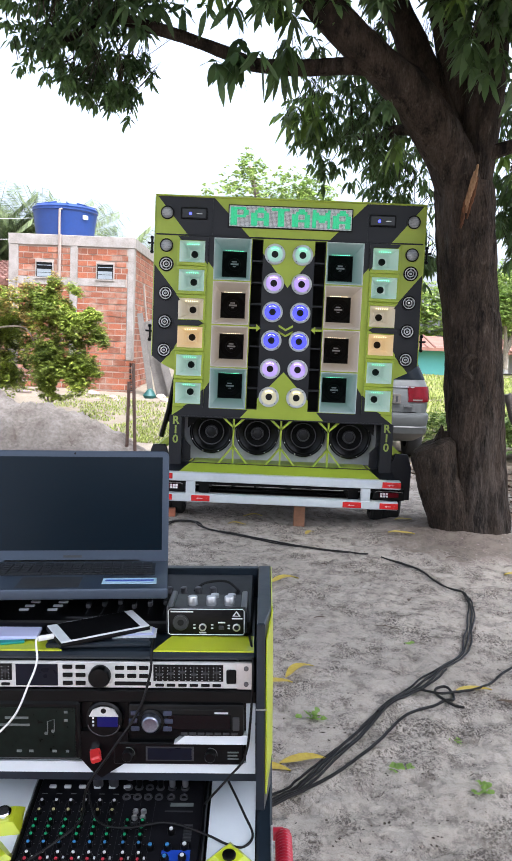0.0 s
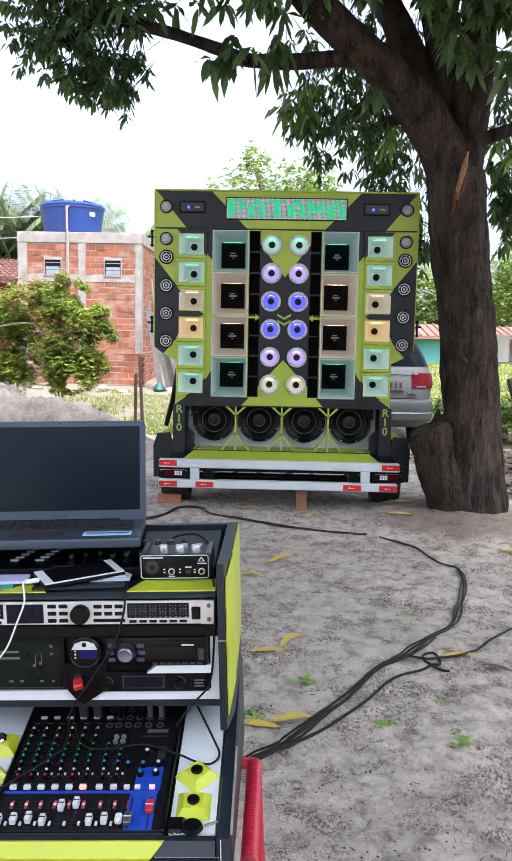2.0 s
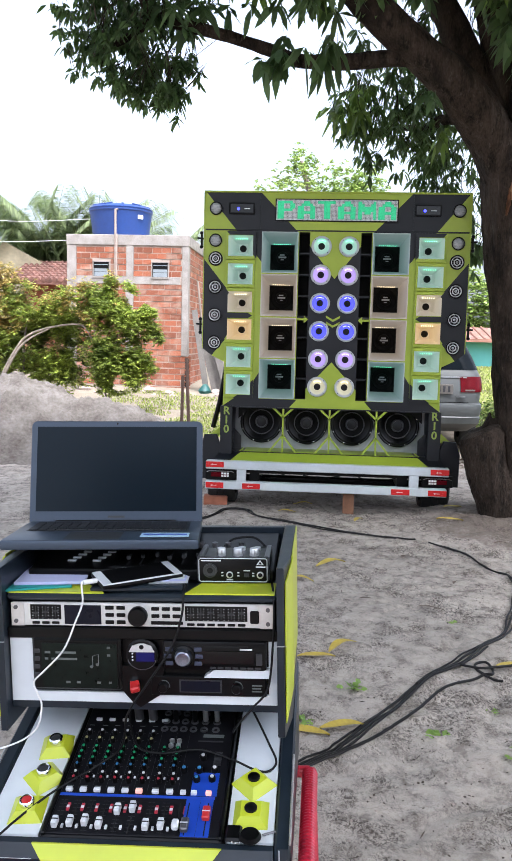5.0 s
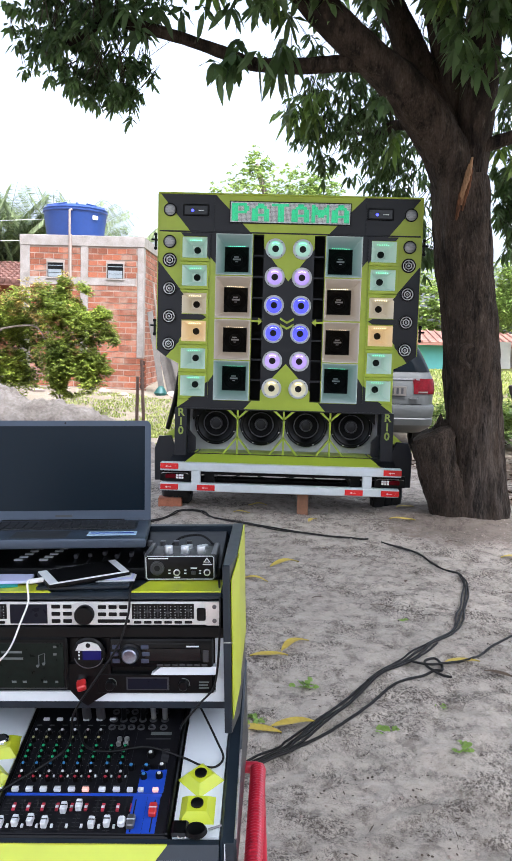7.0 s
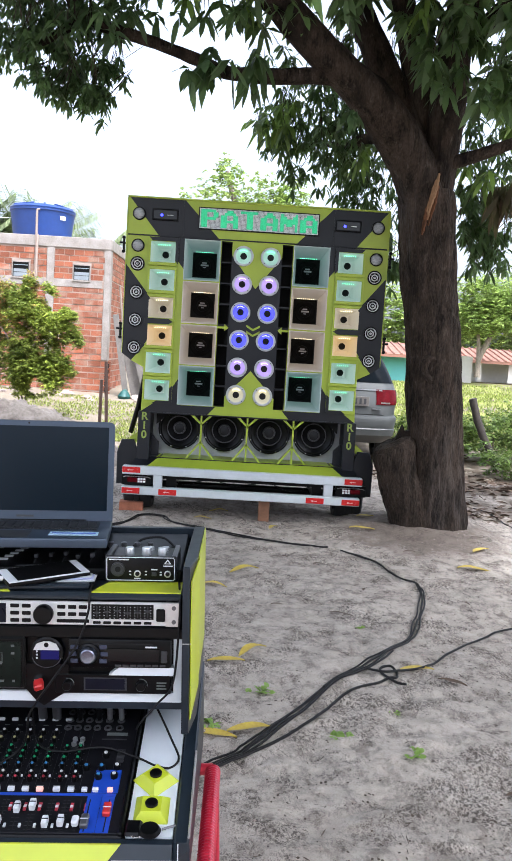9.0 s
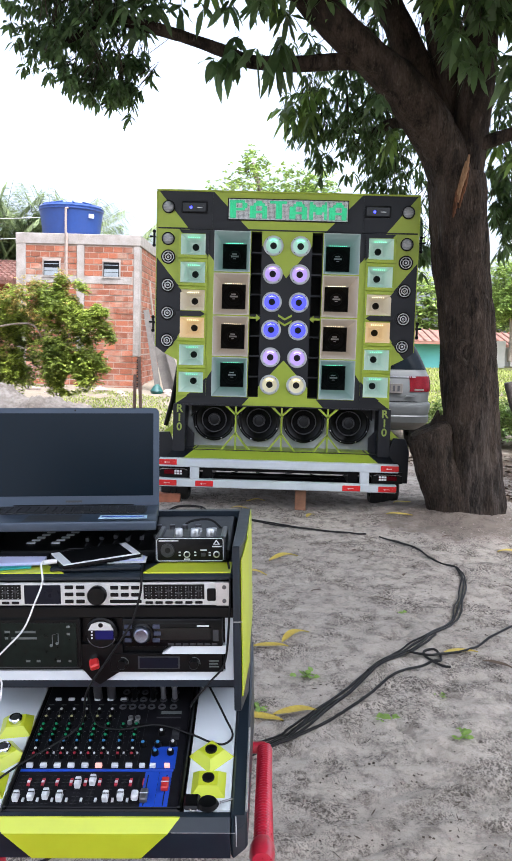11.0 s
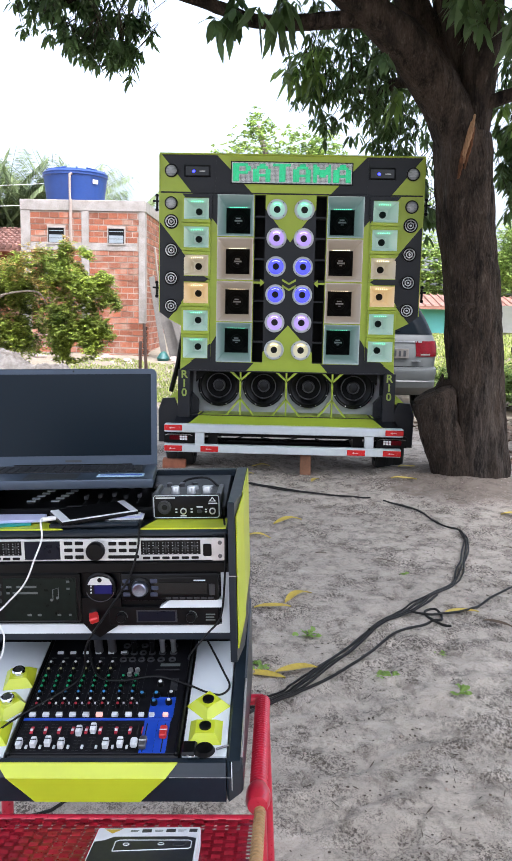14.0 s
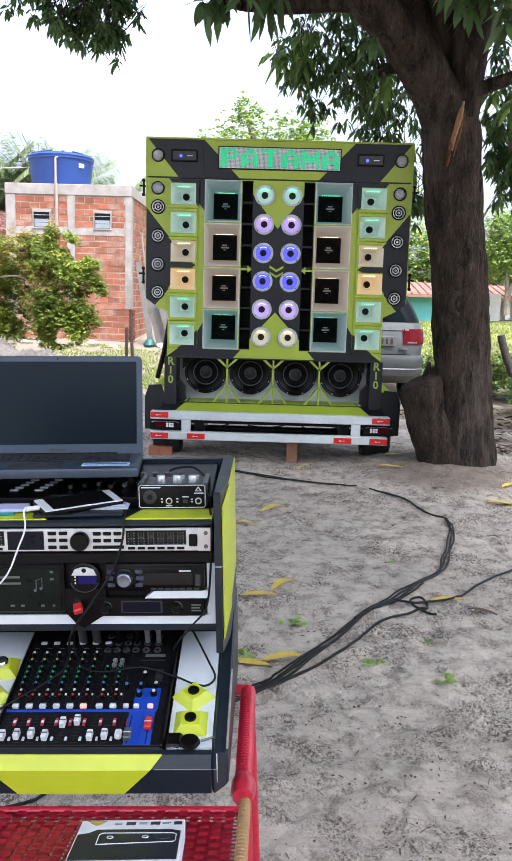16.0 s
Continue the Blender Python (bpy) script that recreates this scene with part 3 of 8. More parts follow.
        # wing: two lamps and four tweeters
        for z in (2.440, 2.188):
            M4 = Matrix.Translation((s * 0.966, 0, z)) @ FRONT
            lp = part("marker_lamp", lathe([(0.052, 0), (0.052, 0.016), (0.046, 0.022), (0.044, 0.016)], M4, 28), BLACK, T)
            part("lens", lathe([(0.045, 0.012), (0.04, 0.022), (0.026, 0.030), (0.0, 0.034)], M4, 28), LENS, lp)
            bars = bmesh.new()
            for k in range(5):
                q = -0.026 + k * 0.013
                wd = math.sqrt(0.042 ** 2 - q * q)
                box(s * 0.966 - wd, s * 0.966 + wd, -0.031, -0.016, z + q - 0.0012, z + q + 0.0012, bm=bars)
            part("lens_ribs", bars, SMOKE, lp, smooth=0)
        for z in (2.043, 1.816, 1.591, 1.367):
            M4 = Matrix.Translation((s * 0.964, 0, z)) @ FRONT
            tw = part("tweeter", lathe([(0.058, 0), (0.058, 0.012), (0.052, 0.017), (0.047, 0.015), (0.045, 0.006), (0.03, 0.001), (0.0, 0.0015)], M4, 28), BLACK, T, "round tweeter with silver rings")
            part("ring", lathe([(0.046, 0.004), (0.047, 0.0165), (0.044, 0.0175), (0.040, 0.006)], M4, 28), DULLSIL, tw)
            part("ring", lathe([(0.026, 0.001), (0.027, 0.012), (0.023, 0.013), (0.019, 0.004)], M4, 24), DULLSIL, tw)
            part("bullet", lathe([(0.012, 0.0), (0.011, 0.014), (0.006, 0.022), (0.0, 0.024)], M4, 16), CHROME, tw)
            for k in range(6):
                a = radians(30 + 60 * k)
                p = M4 @ Vector((0.033 * math.cos(a), 0.033 * math.sin(a), 0.006))
                part("petal", lathe([(0.006, 0), (0.006, 0.006), (0.0, 0.008)], Matrix.Translation(p) @ FRONT, 8), SMOKE, tw)
        # display unit beside the sign
        u0, u1 = (-0.862, -0.652) if s < 0 else (0.618, 0.828)
        unit = part("display_unit", box(u0, u1, -0.012, 0.01, 2.395, 2.488, 0.006), BLACK, T, "black display unit with a blue lamp")
        part("window", box(u0 + 0.012, u1 - 0.012, -0.0145, -0.011, 2.407, 2.476, 0.002), GLASSK, unit)
        part("lamp", lathe([(0.0115, 0.013), (0.010, 0.018), (0.0, 0.021)], Matrix.Translation((u0 + 0.077, 0, 2.438)) @ FRONT, 16), BLUELAMP, unit, "lit blue lamp")
        part("mark", box(u0 + 0.125, u0 + 0.17, -0.0165, -0.0145, 2.436, 2.442), SILVER, unit)
        # side latches
        for z in (2.19, 1.50):
            l = part("latch", box(s * 1.082 - 0.008, s * 1.082 + 0.008, 0.0, 0.03, z - 0.062, z + 0.062, 0.003), BLACK, T)
            part("latch_pin", tube([(s * 1.06, 0.015, z + 0.012), (s * 1.118, 0.015, z + 0.016)], 0.008, 8), BLACK, l)
            for q in (-0.055, 0.055):
                part("latch_eye", lathe([(0.013, -0.006), (0.015, 0.0), (0.013, 0.006), (0.007, 0.0), (0.013, -0.006)], Matrix.Translation((s * 1.082, 0.0, z + q)) @ FRONT, 12), BLACK, l)
    # seams pressed into the board
    bm = bmesh.new()
    box(-1.05, 1.05, -0.006, 0.001, 2.268, 2.279, 0.002, bm=bm)
    for x in (-0.612, 0.612):
        box(x - 0.004, x + 0.004, -0.005, 0.001, 2.282, 2.562, bm=bm)
    part("seam", bm, GRAPH, T, smooth=0)
    part("top_cap", box(-1.062, 1.062, -0.012, 0.36, 2.566, 2.580, 0.004), LIME, T)
    part("edge_cap", box(-1.064, -1.058, -0.006, 0.3, 1.32, 2.565), LIME, T)
    part("edge_cap", box(1.058, 1.064, -0.006, 0.3, 1.32, 2.565), LIME, T)
    # chevrons on the centre column
    for z in (1.572, 1.525):
        bm = bmesh.new()
        prism([(-0.056, z + 0.032), (-0.056, z + 0.014), (0, z - 0.018), (0.056, z + 0.014), (0.056, z + 0.032), (0, z + 0.0)], -0.006, 0.001, bm)
        part("chevron", bm, LIME, T, smooth=0)
    for s in (-1, 1):
        part("chevron", prism([(s * 0.056, 1.545), (s * 0.042, 1.553), (s * 0.042, 1.515), (s * 0.056, 1.507)], -0.006, 0.001), LIME, T, smooth=0)
    # the sign
    sign = part("led_sign", box(-0.488, 0.488, -0.014, 0.02, 2.346, 2.522, 0.003), BLACK, T, "wide dot-matrix sign showing PATAMA in green")
    glyph = {"P": "111110 110011 110011 111110 110000 110000 110000", "A": "001100 011110 110011 110011 111111 110011 110011", "T": "111111 001100 001100 001100 001100 001100 001100", "M": "100001 110011 111111 111111 101101 100001 100001"}
    lit = set()
    for k, ch in enumerate("PATAMA"):
        for r, line in enumerate(glyph[ch].split()):
            for c in range(14):
                if line[c * 6 // 14] == "1":
                    lit.update(((1 + k * 16 + c, 1 + r * 2), (1 + k * 16 + c, 2 + r * 2)))
    off, on = ([], []), ([], [])
    for r in range(16):
        for c in range(96):
            v, f = on if (c, r) in lit else off
            x, z, q, i = -0.48 + 0.01 * (c + 0.5), 2.514 - 0.01 * (r + 0.5), 0.0047 if (c, r) in lit else 0.0041, len(v)
            v += [(x - q, -0.017, z - q), (x + q, -0.017, z - q), (x + q, -0.017, z + q), (x - q, -0.017, z + q), (x - q, -0.0135, z - q), (x + q, -0.0135, z - q), (x + q, -0.0135, z + q), (x - q, -0.0135, z + q)]
            f += [tuple(i + j for j in t) for t in ((0, 1, 2, 3), (0, 4, 5, 1), (1, 5, 6, 2), (2, 6, 7, 3), (3, 7, 4, 0))]
    for nm, (v, f), mt in (("unlit_dots", off, DOT_OFF), ("lit_dots", on, DOT_SIGN)):
        tagged(mesh_from(nm, v, f, mt, sign, smooth=False), kind="stuff")
    # bass bay
    bay = bmesh.new()
    for x0, x1, z0, z1 in ((-0.90, -0.80, 0.42, 0.848), (0.80, 0.90, 0.42, 0.848)):
        box(x0, x1, -0.02, 0.40, z0, z1, 0.003, bm=bay)
    box(-0.80, 0.80, -0.01, 0.40, 0.838, 0.848, bm=bay)
    box(-0.80, 0.80, 0.01, 0.40, 0.44, 0.472, bm=bay)
    part("bass_bay", bay, GRAPH, T, smooth=0)
    for s in (-1, 1):
        part("corner_fillet", prism([(s * 0.80, 0.472), (s * 0.80, 0.66), (s * 0.735, 0.59), (s * 0.735, 0.472)], 0.10, 0.13), GRAPH, T, smooth=0)
    part("baffle", box(-0.80, 0.80, 0.245, 0.262, 0.472, 0.838), BAFFLE, T, "grey baffle board")
    for k in range(4):
        xs = -0.573 + 0.382 * k
        M4 = Matrix.Translation((xs, 0.205, 0.705)) @ FRONT
        bass = part("bass_driver", lathe([(0.178, -0.04), (0.178, 0.022), (0.168, 0.028), (0.160, 0.024), (0.150, 0.03), (0.135, 0.024), (0.115, 0.006), (0.10, 0.0)], M4, 40), BLACK, T, "large black bass driver")
        part("cone", lathe([(0.112, 0.004), (0.104, 0.009), (0.098, 0.003), (0.055, -0.02), (0.05, -0.018)], M4, 40), CONE, bass)
        part("cap_ring", lathe([(0.052, 0.001), (0.050, 0.007), (0.043, 0.007), (0.041, 0.0)], M4, 32), RINGG, bass)
        part("dust_cap", lathe([(0.055, -0.02), (0.053, 0.002), (0.045, 0.005), (0.040, -0.004), (0.02, 0.0), (0.0, 0.004)], M4, 32), RIMGREY, bass)
        part("trim_ring", lathe([(0.104, 0.008), (0.107, 0.0135), (0.100, 0.0135), (0.098, 0.006)], M4, 40), RINGG, bass)
        for j in range(8):
            a = radians(22.5 + 45 * j)
            part("bolt", lathe([(0.005, 0.02), (0.005, 0.032), (0.0, 0.034)], M4 @ Matrix.Translation((0.168 * math.cos(a), 0.168 * math.sin(a), 0)), 8), CHROME, bass)
        # octagon collar between driver and bay corners
        for sx in (-1, 1):
            part("dark_corner", prism([(xs + sx * 0.19, 0.838), (xs + sx * 0.08, 0.838), (xs + sx * 0.19, 0.735)], 0.12, 0.14), PITCH, bass, smooth=0)
        wire = tube(glide([(xs - 0.1, 0.17, 0.836), (xs - 0.075, 0.15, 0.805), (xs - 0.03, 0.16, 0.812), (xs - 0.012, 0.17, 0.836)], 6), 0.003, 6)
        part("wire", wire, BLACK, bass)
    for x in (-0.382, 0, 0.382):
        bm = box(x - 0.007, x + 0.007, 0.0, 0.05, 0.474, 0.845)
        for sx in (-1, 1):
            prism([(x, 0.625), (x, 0.605), (x + sx * 0.105, 0.474), (x + sx * 0.122, 0.474)], 0.0, 0.05, bm)
            prism([(x, 0.775), (x, 0.757), (x + sx * 0.09, 0.838), (x + sx * 0.07, 0.842)], 0.0, 0.05, bm)
        part("lime_brace", bm, LIME, T, smooth=0)
    for s in (-1, 1):
        part("lime_brace", prism([(s * 0.725, 0.474), (s * 0.74, 0.474), (s * 0.705, 0.50), (s * 0.70, 0.495)], 0.02, 0.06), LIME, T, smooth=0)
        bm = bmesh.new()
        for k, ch in enumerate("R10"):
            l = letters(ch, 0.090, Matrix.Translation((s * 0.848, -0.022, 0.808 - k * 0.076)), 0.002)
            me = bpy.data.meshes.new("t")
            l.to_mesh(me)
            l.free()
            bm.from_mesh(me)
            bpy.data.meshes.remove(me)
        part("lettering", bm, LIMEDIM, T, "lime letters R10", smooth=0)
    # sloping apron over the bumper
    bm = bmesh.new()
    vs = [bm.verts.new(v) for v in ((-0.715, 0.03, 0.474), (0.715, 0.03, 0.474), (0.80, -0.11, 0.412), (-0.80, -0.11, 0.412), (-0.715, 0.03, 0.45), (0.715, 0.03, 0.45), (0.80, -0.11, 0.39), (-0.80, -0.11, 0.39))]
    for f in ((0, 3, 2, 1), (4, 5, 6, 7), (3, 7, 6, 2), (0, 1, 5, 4), (0, 4, 7, 3), (1, 2, 6, 5)):
        bm.faces.new([vs[i] for i in f])
    part("apron", bm, LIME, T, "sloping lime apron", smooth=0)
    part("bay_floor", box(-0.70, 0.70, 0.031, 0.244, 0.470, 0.477), LIME, T, smooth=0)
    for s in (-1, 1):
        bm = bmesh.new()
        vs = [bm.verts.new(v) for v in ((s * 0.718, 0.028, 0.476), (s * 0.90, 0.028, 0.476), (s * 0.93, -0.11, 0.41), (s * 0.803, -0.11, 0.41))]
        bm.faces.new(vs if s > 0 else vs[::-1])
        r = bmesh.ops.extrude_face_region(bm, geom=bm.faces[:])
        bmesh.ops.translate(bm, verts=[v for v in r["geom"] if isinstance(v, bmesh.types.BMVert)], vec=(0, 0, -0.02))
        part("apron_end", bm, GRAPH, T, smooth=0)
    # bumper
    B = part("bumper", box(-0.990, 0.958, -0.19, -0.12, 0.347, 0.415, 0.006), STEEL, T, "grey-white steel bumper with red reflectors")
    part("lower_rail", box(-0.992, 0.945, -0.19, -0.12, 0.183, 0.248, 0.006), STEEL, B)
    for x in (-0.70, 0.685):
        part("post", box(x - 0.036, x + 0.036, -0.185, -0.125, 0.248, 0.348), STEEL, B)
    for x0, z0 in ((-0.988, 0.362), (-0.988, 0.192), (-0.69, 0.192), (0.812, 0.359), (0.507, 0.190), (0.798, 0.190)):
        rf = part("reflector", box(x0, x0 + 0.146, -0.196, -0.189, z0, z0 + 0.046, 0.003), REDREF, B, "red reflector")
        bm = box(x0 + 0.045, x0 + 0.09, -0.1985, -0.1955, z0 + 0.020, z0 + 0.024)
        part("arrow_mark", prism([(x0 + 0.04, z0 + 0.022), (x0 + 0.056, z0 + 0.030), (x0 + 0.056, z0 + 0.014)], -0.1985, -0.1955, bm), PALEARROW, rf, smooth=0)
    for s in (-1, 1):
        xc = s * 0.875
        hold = part("lamp_holder", box(xc - 0.125, xc + 0.125, -0.13, -0.10, 0.252, 0.344, 0.004), BLACK, T)
        lens = part("tail_lamp", box(xc - 0.075, xc + 0.075, -0.165, -0.13, 0.279, 0.315, 0.006), TAILRED, hold, "red and white tail lamp")
        wm = bmesh.new()
        for k in range(3):
            for j in range(2):
                cx = xc - s * 0.02 - s * k * 0.022
                box(cx - 0.009, cx + 0.009, -0.169, -0.164, 0.280 + j * 0.02, 0.296 + j * 0.02, 0.002, bm=wm)
        part("white_leds", wm, WHITE, lens, smooth=0)
        br = tube([(xc - 0.11, -0.14, 0.314), (xc - 0.09, -0.15, 0.324), (xc + 0.09, -0.15, 0.324), (xc + 0.11, -0.14, 0.314)], 0.004, 6)
        part("bracket", br, CHROME, hold)
    # chassis, axle, wheels, fenders
    bm = box(-0.82, 0.82, -0.10, 1.5, 0.31, 0.37)
    for x in (-0.6, 0.6):
        box(x - 0.04, x + 0.04, -0.08, 2.6, 0.23, 0.31, bm=bm)
    part("chassis", bm, BLACK, T, smooth=0)
    part("axle", tube([(-0.86, 0.30, 0.205), (0.86, 0.30, 0.205)], 0.03, 10), BLACK, T)
    part("drawbar", tube([(-0.6, 2.6, 0.28), (0, 3.6, 0.36), (0.6, 2.6, 0.28)], 0.035, 8), BLACK, T)
    for s in (-1, 1):
        M4 = Matrix.Translation((s * 0.895, 0.27, 0.205)) @ Matrix.Rotation(radians(90), 4, "Y") @ Matrix.Diagonal((0.80, 0.80, 1.3, 1))
        ty = part("tyre", lathe([(0.17, -0.085), (0.235, -0.09), (0.262, -0.078), (0.27, -0.05), (0.27, -0.025), (0.262, -0.022), (0.262, -0.018), (0.27, -0.015), (0.27, 0.015), (0.262, 0.018), (0.262, 0.022), (0.27, 0.025), (0.27, 0.05), (0.262, 0.078), (0.235, 0.09), (0.17, 0.085)], M4, 40), RUBBER, T)
        part("rim", lathe([(0.175, -0.07), (0.16, -0.06), (0.09, -0.03), (0.05, -0.04), (0.0, -0.04)], M4, 32), ALU, ty)
        part("rim", lathe([(0.0, 0.04), (0.05, 0.04), (0.09, 0.03), (0.16, 0.06), (0.175, 0.07)], M4, 32), ALU, ty)
        fd = prism([(s * 0.90, 0.235), (s * 1.062, 0.235), (s * 1.066, 0.50), (s * 1.03, 0.605), (s * 0.93, 0.61), (s * 0.895, 0.52)], 0.0, 0.03, bevel=0.004)
        f = part("fender", fd, GRAPH, T, "graphite mudguard")
        bm = bmesh.new()
        vs = [bm.verts.new(v) for v in ((s * 0.885, 0.034, 0.69), (s * 1.066, 0.034, 0.535), (s * 1.066, 0.95, 0.535), (s * 0.885, 0.95, 0.71), (s * 0.885, 0.034, 0.61), (s * 1.05, 0.034, 0.50), (s * 1.05, 0.95, 0.50), (s * 0.885, 0.95, 0.6))]
        for fc in ((0, 1, 2, 3), (4, 7, 6, 5), (0, 4, 5, 1), (1, 5, 6, 2), (2, 6, 7, 3), (3, 7, 4, 0)):
            bm.faces.new([vs[i] for i in fc])
        bmesh.ops.recalc_face_normals(bm, faces=bm.faces[:])
        part("fender_top", bm, LIME, f, "lime top of the mudguard", smooth=0)
    # folded wing strut on the near side of the body
    part("strut", tube([(-0.90, 0.35, 1.16), (-0.955, 0.40, 0.86), (-1.02, 0.45, 0.62)], 0.022, 8), BLACK, T)
    part("strut", prism([(-0.86, 1.15), (-0.895, 1.12), (-0.98, 0.76), (-0.86, 0.70)], 0.45, 0.47), BLACK, T, smooth=0)
    # hanging wires under the chassis
    for k, (a, b, d) in enumerate(((-0.62, -0.35, 0.03), (0.25, 0.55, 0.04), (-0.2, 0.1, 0.02))):
        part("wire", tube(glide([(a, -0.06, 0.30), ((a + b) / 2, -0.06, 0.30 - d), (b, -0.06, 0.305)], 6), 0.006, 6), BLACK, T)
    return T


mat_badge = mat("grey_print", (0.35, 0.35, 0.36), 0.5)
LENS = mat("clear_lens", (0.34, 0.35, 0.35), 0.25, var=0.25, scale=40, coat=0.4)
DULLSIL = mat("dull_silver_ring", (0.68, 0.69, 0.69), 0.35, metal=0.2, var=0.15, scale=60)
SMOKE = mat("smoked_silver", (0.16, 0.165, 0.17), 0.35, metal=0.5, var=0.15, scale=40)
BLUELAMP = mat("blue_lamp", (0.02, 0.02, 0.4), 0.3, emit=(0.03, 0.03, 1.0), power=3.2)
DOT_OFF = mat("unlit_led_dots", (0.66, 0.65, 0.66), 0.4, var=0.05)
DOT_SIGN = mat("lit_green_dots", (0.06, 0.42, 0.22), 0.4, emit=(0.02, 0.70, 0.24), power=0.15)
TAILRED = mat("tail_lamp_red", (0.085, 0.004, 0.007), 0.10, var=0.25, scale=14, spec=0.05)
BEZEL = mat("milky_bezel", (0.46, 0.48, 0.49), 0.35, var=0.08, scale=30)
RINGG = mat("grey_trim_ring", (0.045, 0.045, 0.05), 0.35, var=0.1)
RIMGREY = mat("dull_grey_rim", (0.012, 0.012, 0.014), 0.45, var=0.1, spec=0.3)
LIMEDIM = mat("dim_lime_letters", (0.26, 0.33, 0.06), 0.5, var=0.1)
trailer = build_trailer()

# prop and wedge stones
prop = part("prop_block", box(0.13, 0.22, -0.10, -0.02, -0.03, 0.181, 0.004), WOODP)
tagged(prop, "upright reddish timber block propping the trailer bumper", "block")
wedge = part("wedge_brick", box(-0.10, 0.10, -0.06, 0.06, 0, 0.085, 0.006), TERRA)
wedge.matrix_basis = pose(-0.94, 0.10, ground_height(-0.94, 0.10) - 0.01, 0, 0, 5)
tagged(wedge, "terracotta brick wedged before the trailer wheel", "brick")


# ---------------------------------------------------------------- leaves
def leaf_mat(name, col, col2, rough=0.45):
    m = mat(name, col, rough, col2=col2, scale=1.5, detail=3)
    nt = m.node_tree
    p = nt.nodes["Principled BSDF"]
    src = p.inputs["Base Color"].links[0].from_socket
    g = nt.nodes.new("ShaderNodeNewGeometry")
    hs = nt.nodes.new("ShaderNodeHueSaturation")
    mr = nt.nodes.new("ShaderNodeMapRange")
    mr.inputs["To Min"].default_value, mr.inputs["To Max"].default_value = 0.5, 1.75
    nt.links.new(g.outputs["Random Per Island"], mr.inputs["Value"])
    nt.links.new(mr.outputs[0], hs.inputs["Value"])
    nt.links.new(src, hs.inputs["Color"])
    nt.links.new(hs.outputs[0], p.inputs["Base Color"])
    tr = nt.nodes.new("ShaderNodeBsdfTranslucent")
    br = nt.nodes.new("ShaderNodeMix")
    br.data_type = "RGBA"
    br.inputs[0].default_value = 0.35
    br.inputs[7].default_value = (0.17, 0.28, 0.05, 1)
    nt.links.new(hs.outputs[0], br.inputs[6])
    nt.links.new(br.outputs[2], tr.inputs["Color"])
    ms = nt.nodes.new("ShaderNodeMixShader")
    ms.inputs[0].default_value = 0.42
    out = nt.nodes["Material Output"]
    nt.links.new(p.outputs[0], ms.inputs[1])
    nt.links.new(tr.outputs[0], ms.inputs[2])
    nt.links.new(ms.outputs[0], out.inputs["Surface"])
    return m


MANGO = leaf_mat("mango_leaf", (0.105, 0.165, 0.06), (0.038, 0.075, 0.034), 0.5)
# lighter copy of the mango leaf, its daylight put into the colour
LIT_MANGO = leaf_mat("lit_mango_leaf", (0.20, 0.30, 0.06), (0.11, 0.19, 0.045), 0.4)
BUSHL = leaf_mat("bush_leaf", (0.42, 0.49, 0.075), (0.032, 0.055, 0.015))
TAWNY = leaf_mat("tawny_leaf", (0.46, 0.30, 0.10), (0.26, 0.22, 0.06))
# far foliage lightened: sunlight and haze are put into this leaf colour
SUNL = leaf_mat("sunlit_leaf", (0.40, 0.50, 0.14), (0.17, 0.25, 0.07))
FARL = leaf_mat("far_leaf", (0.17, 0.22, 0.05), (0.06, 0.11, 0.025))
PALML = leaf_mat("palm_leaf", (0.20, 0.24, 0.11), (0.085, 0.115, 0.05))
GRASSL = leaf_mat("grass_blade", (0.30, 0.33, 0.08), (0.19, 0.23, 0.05), 0.6)


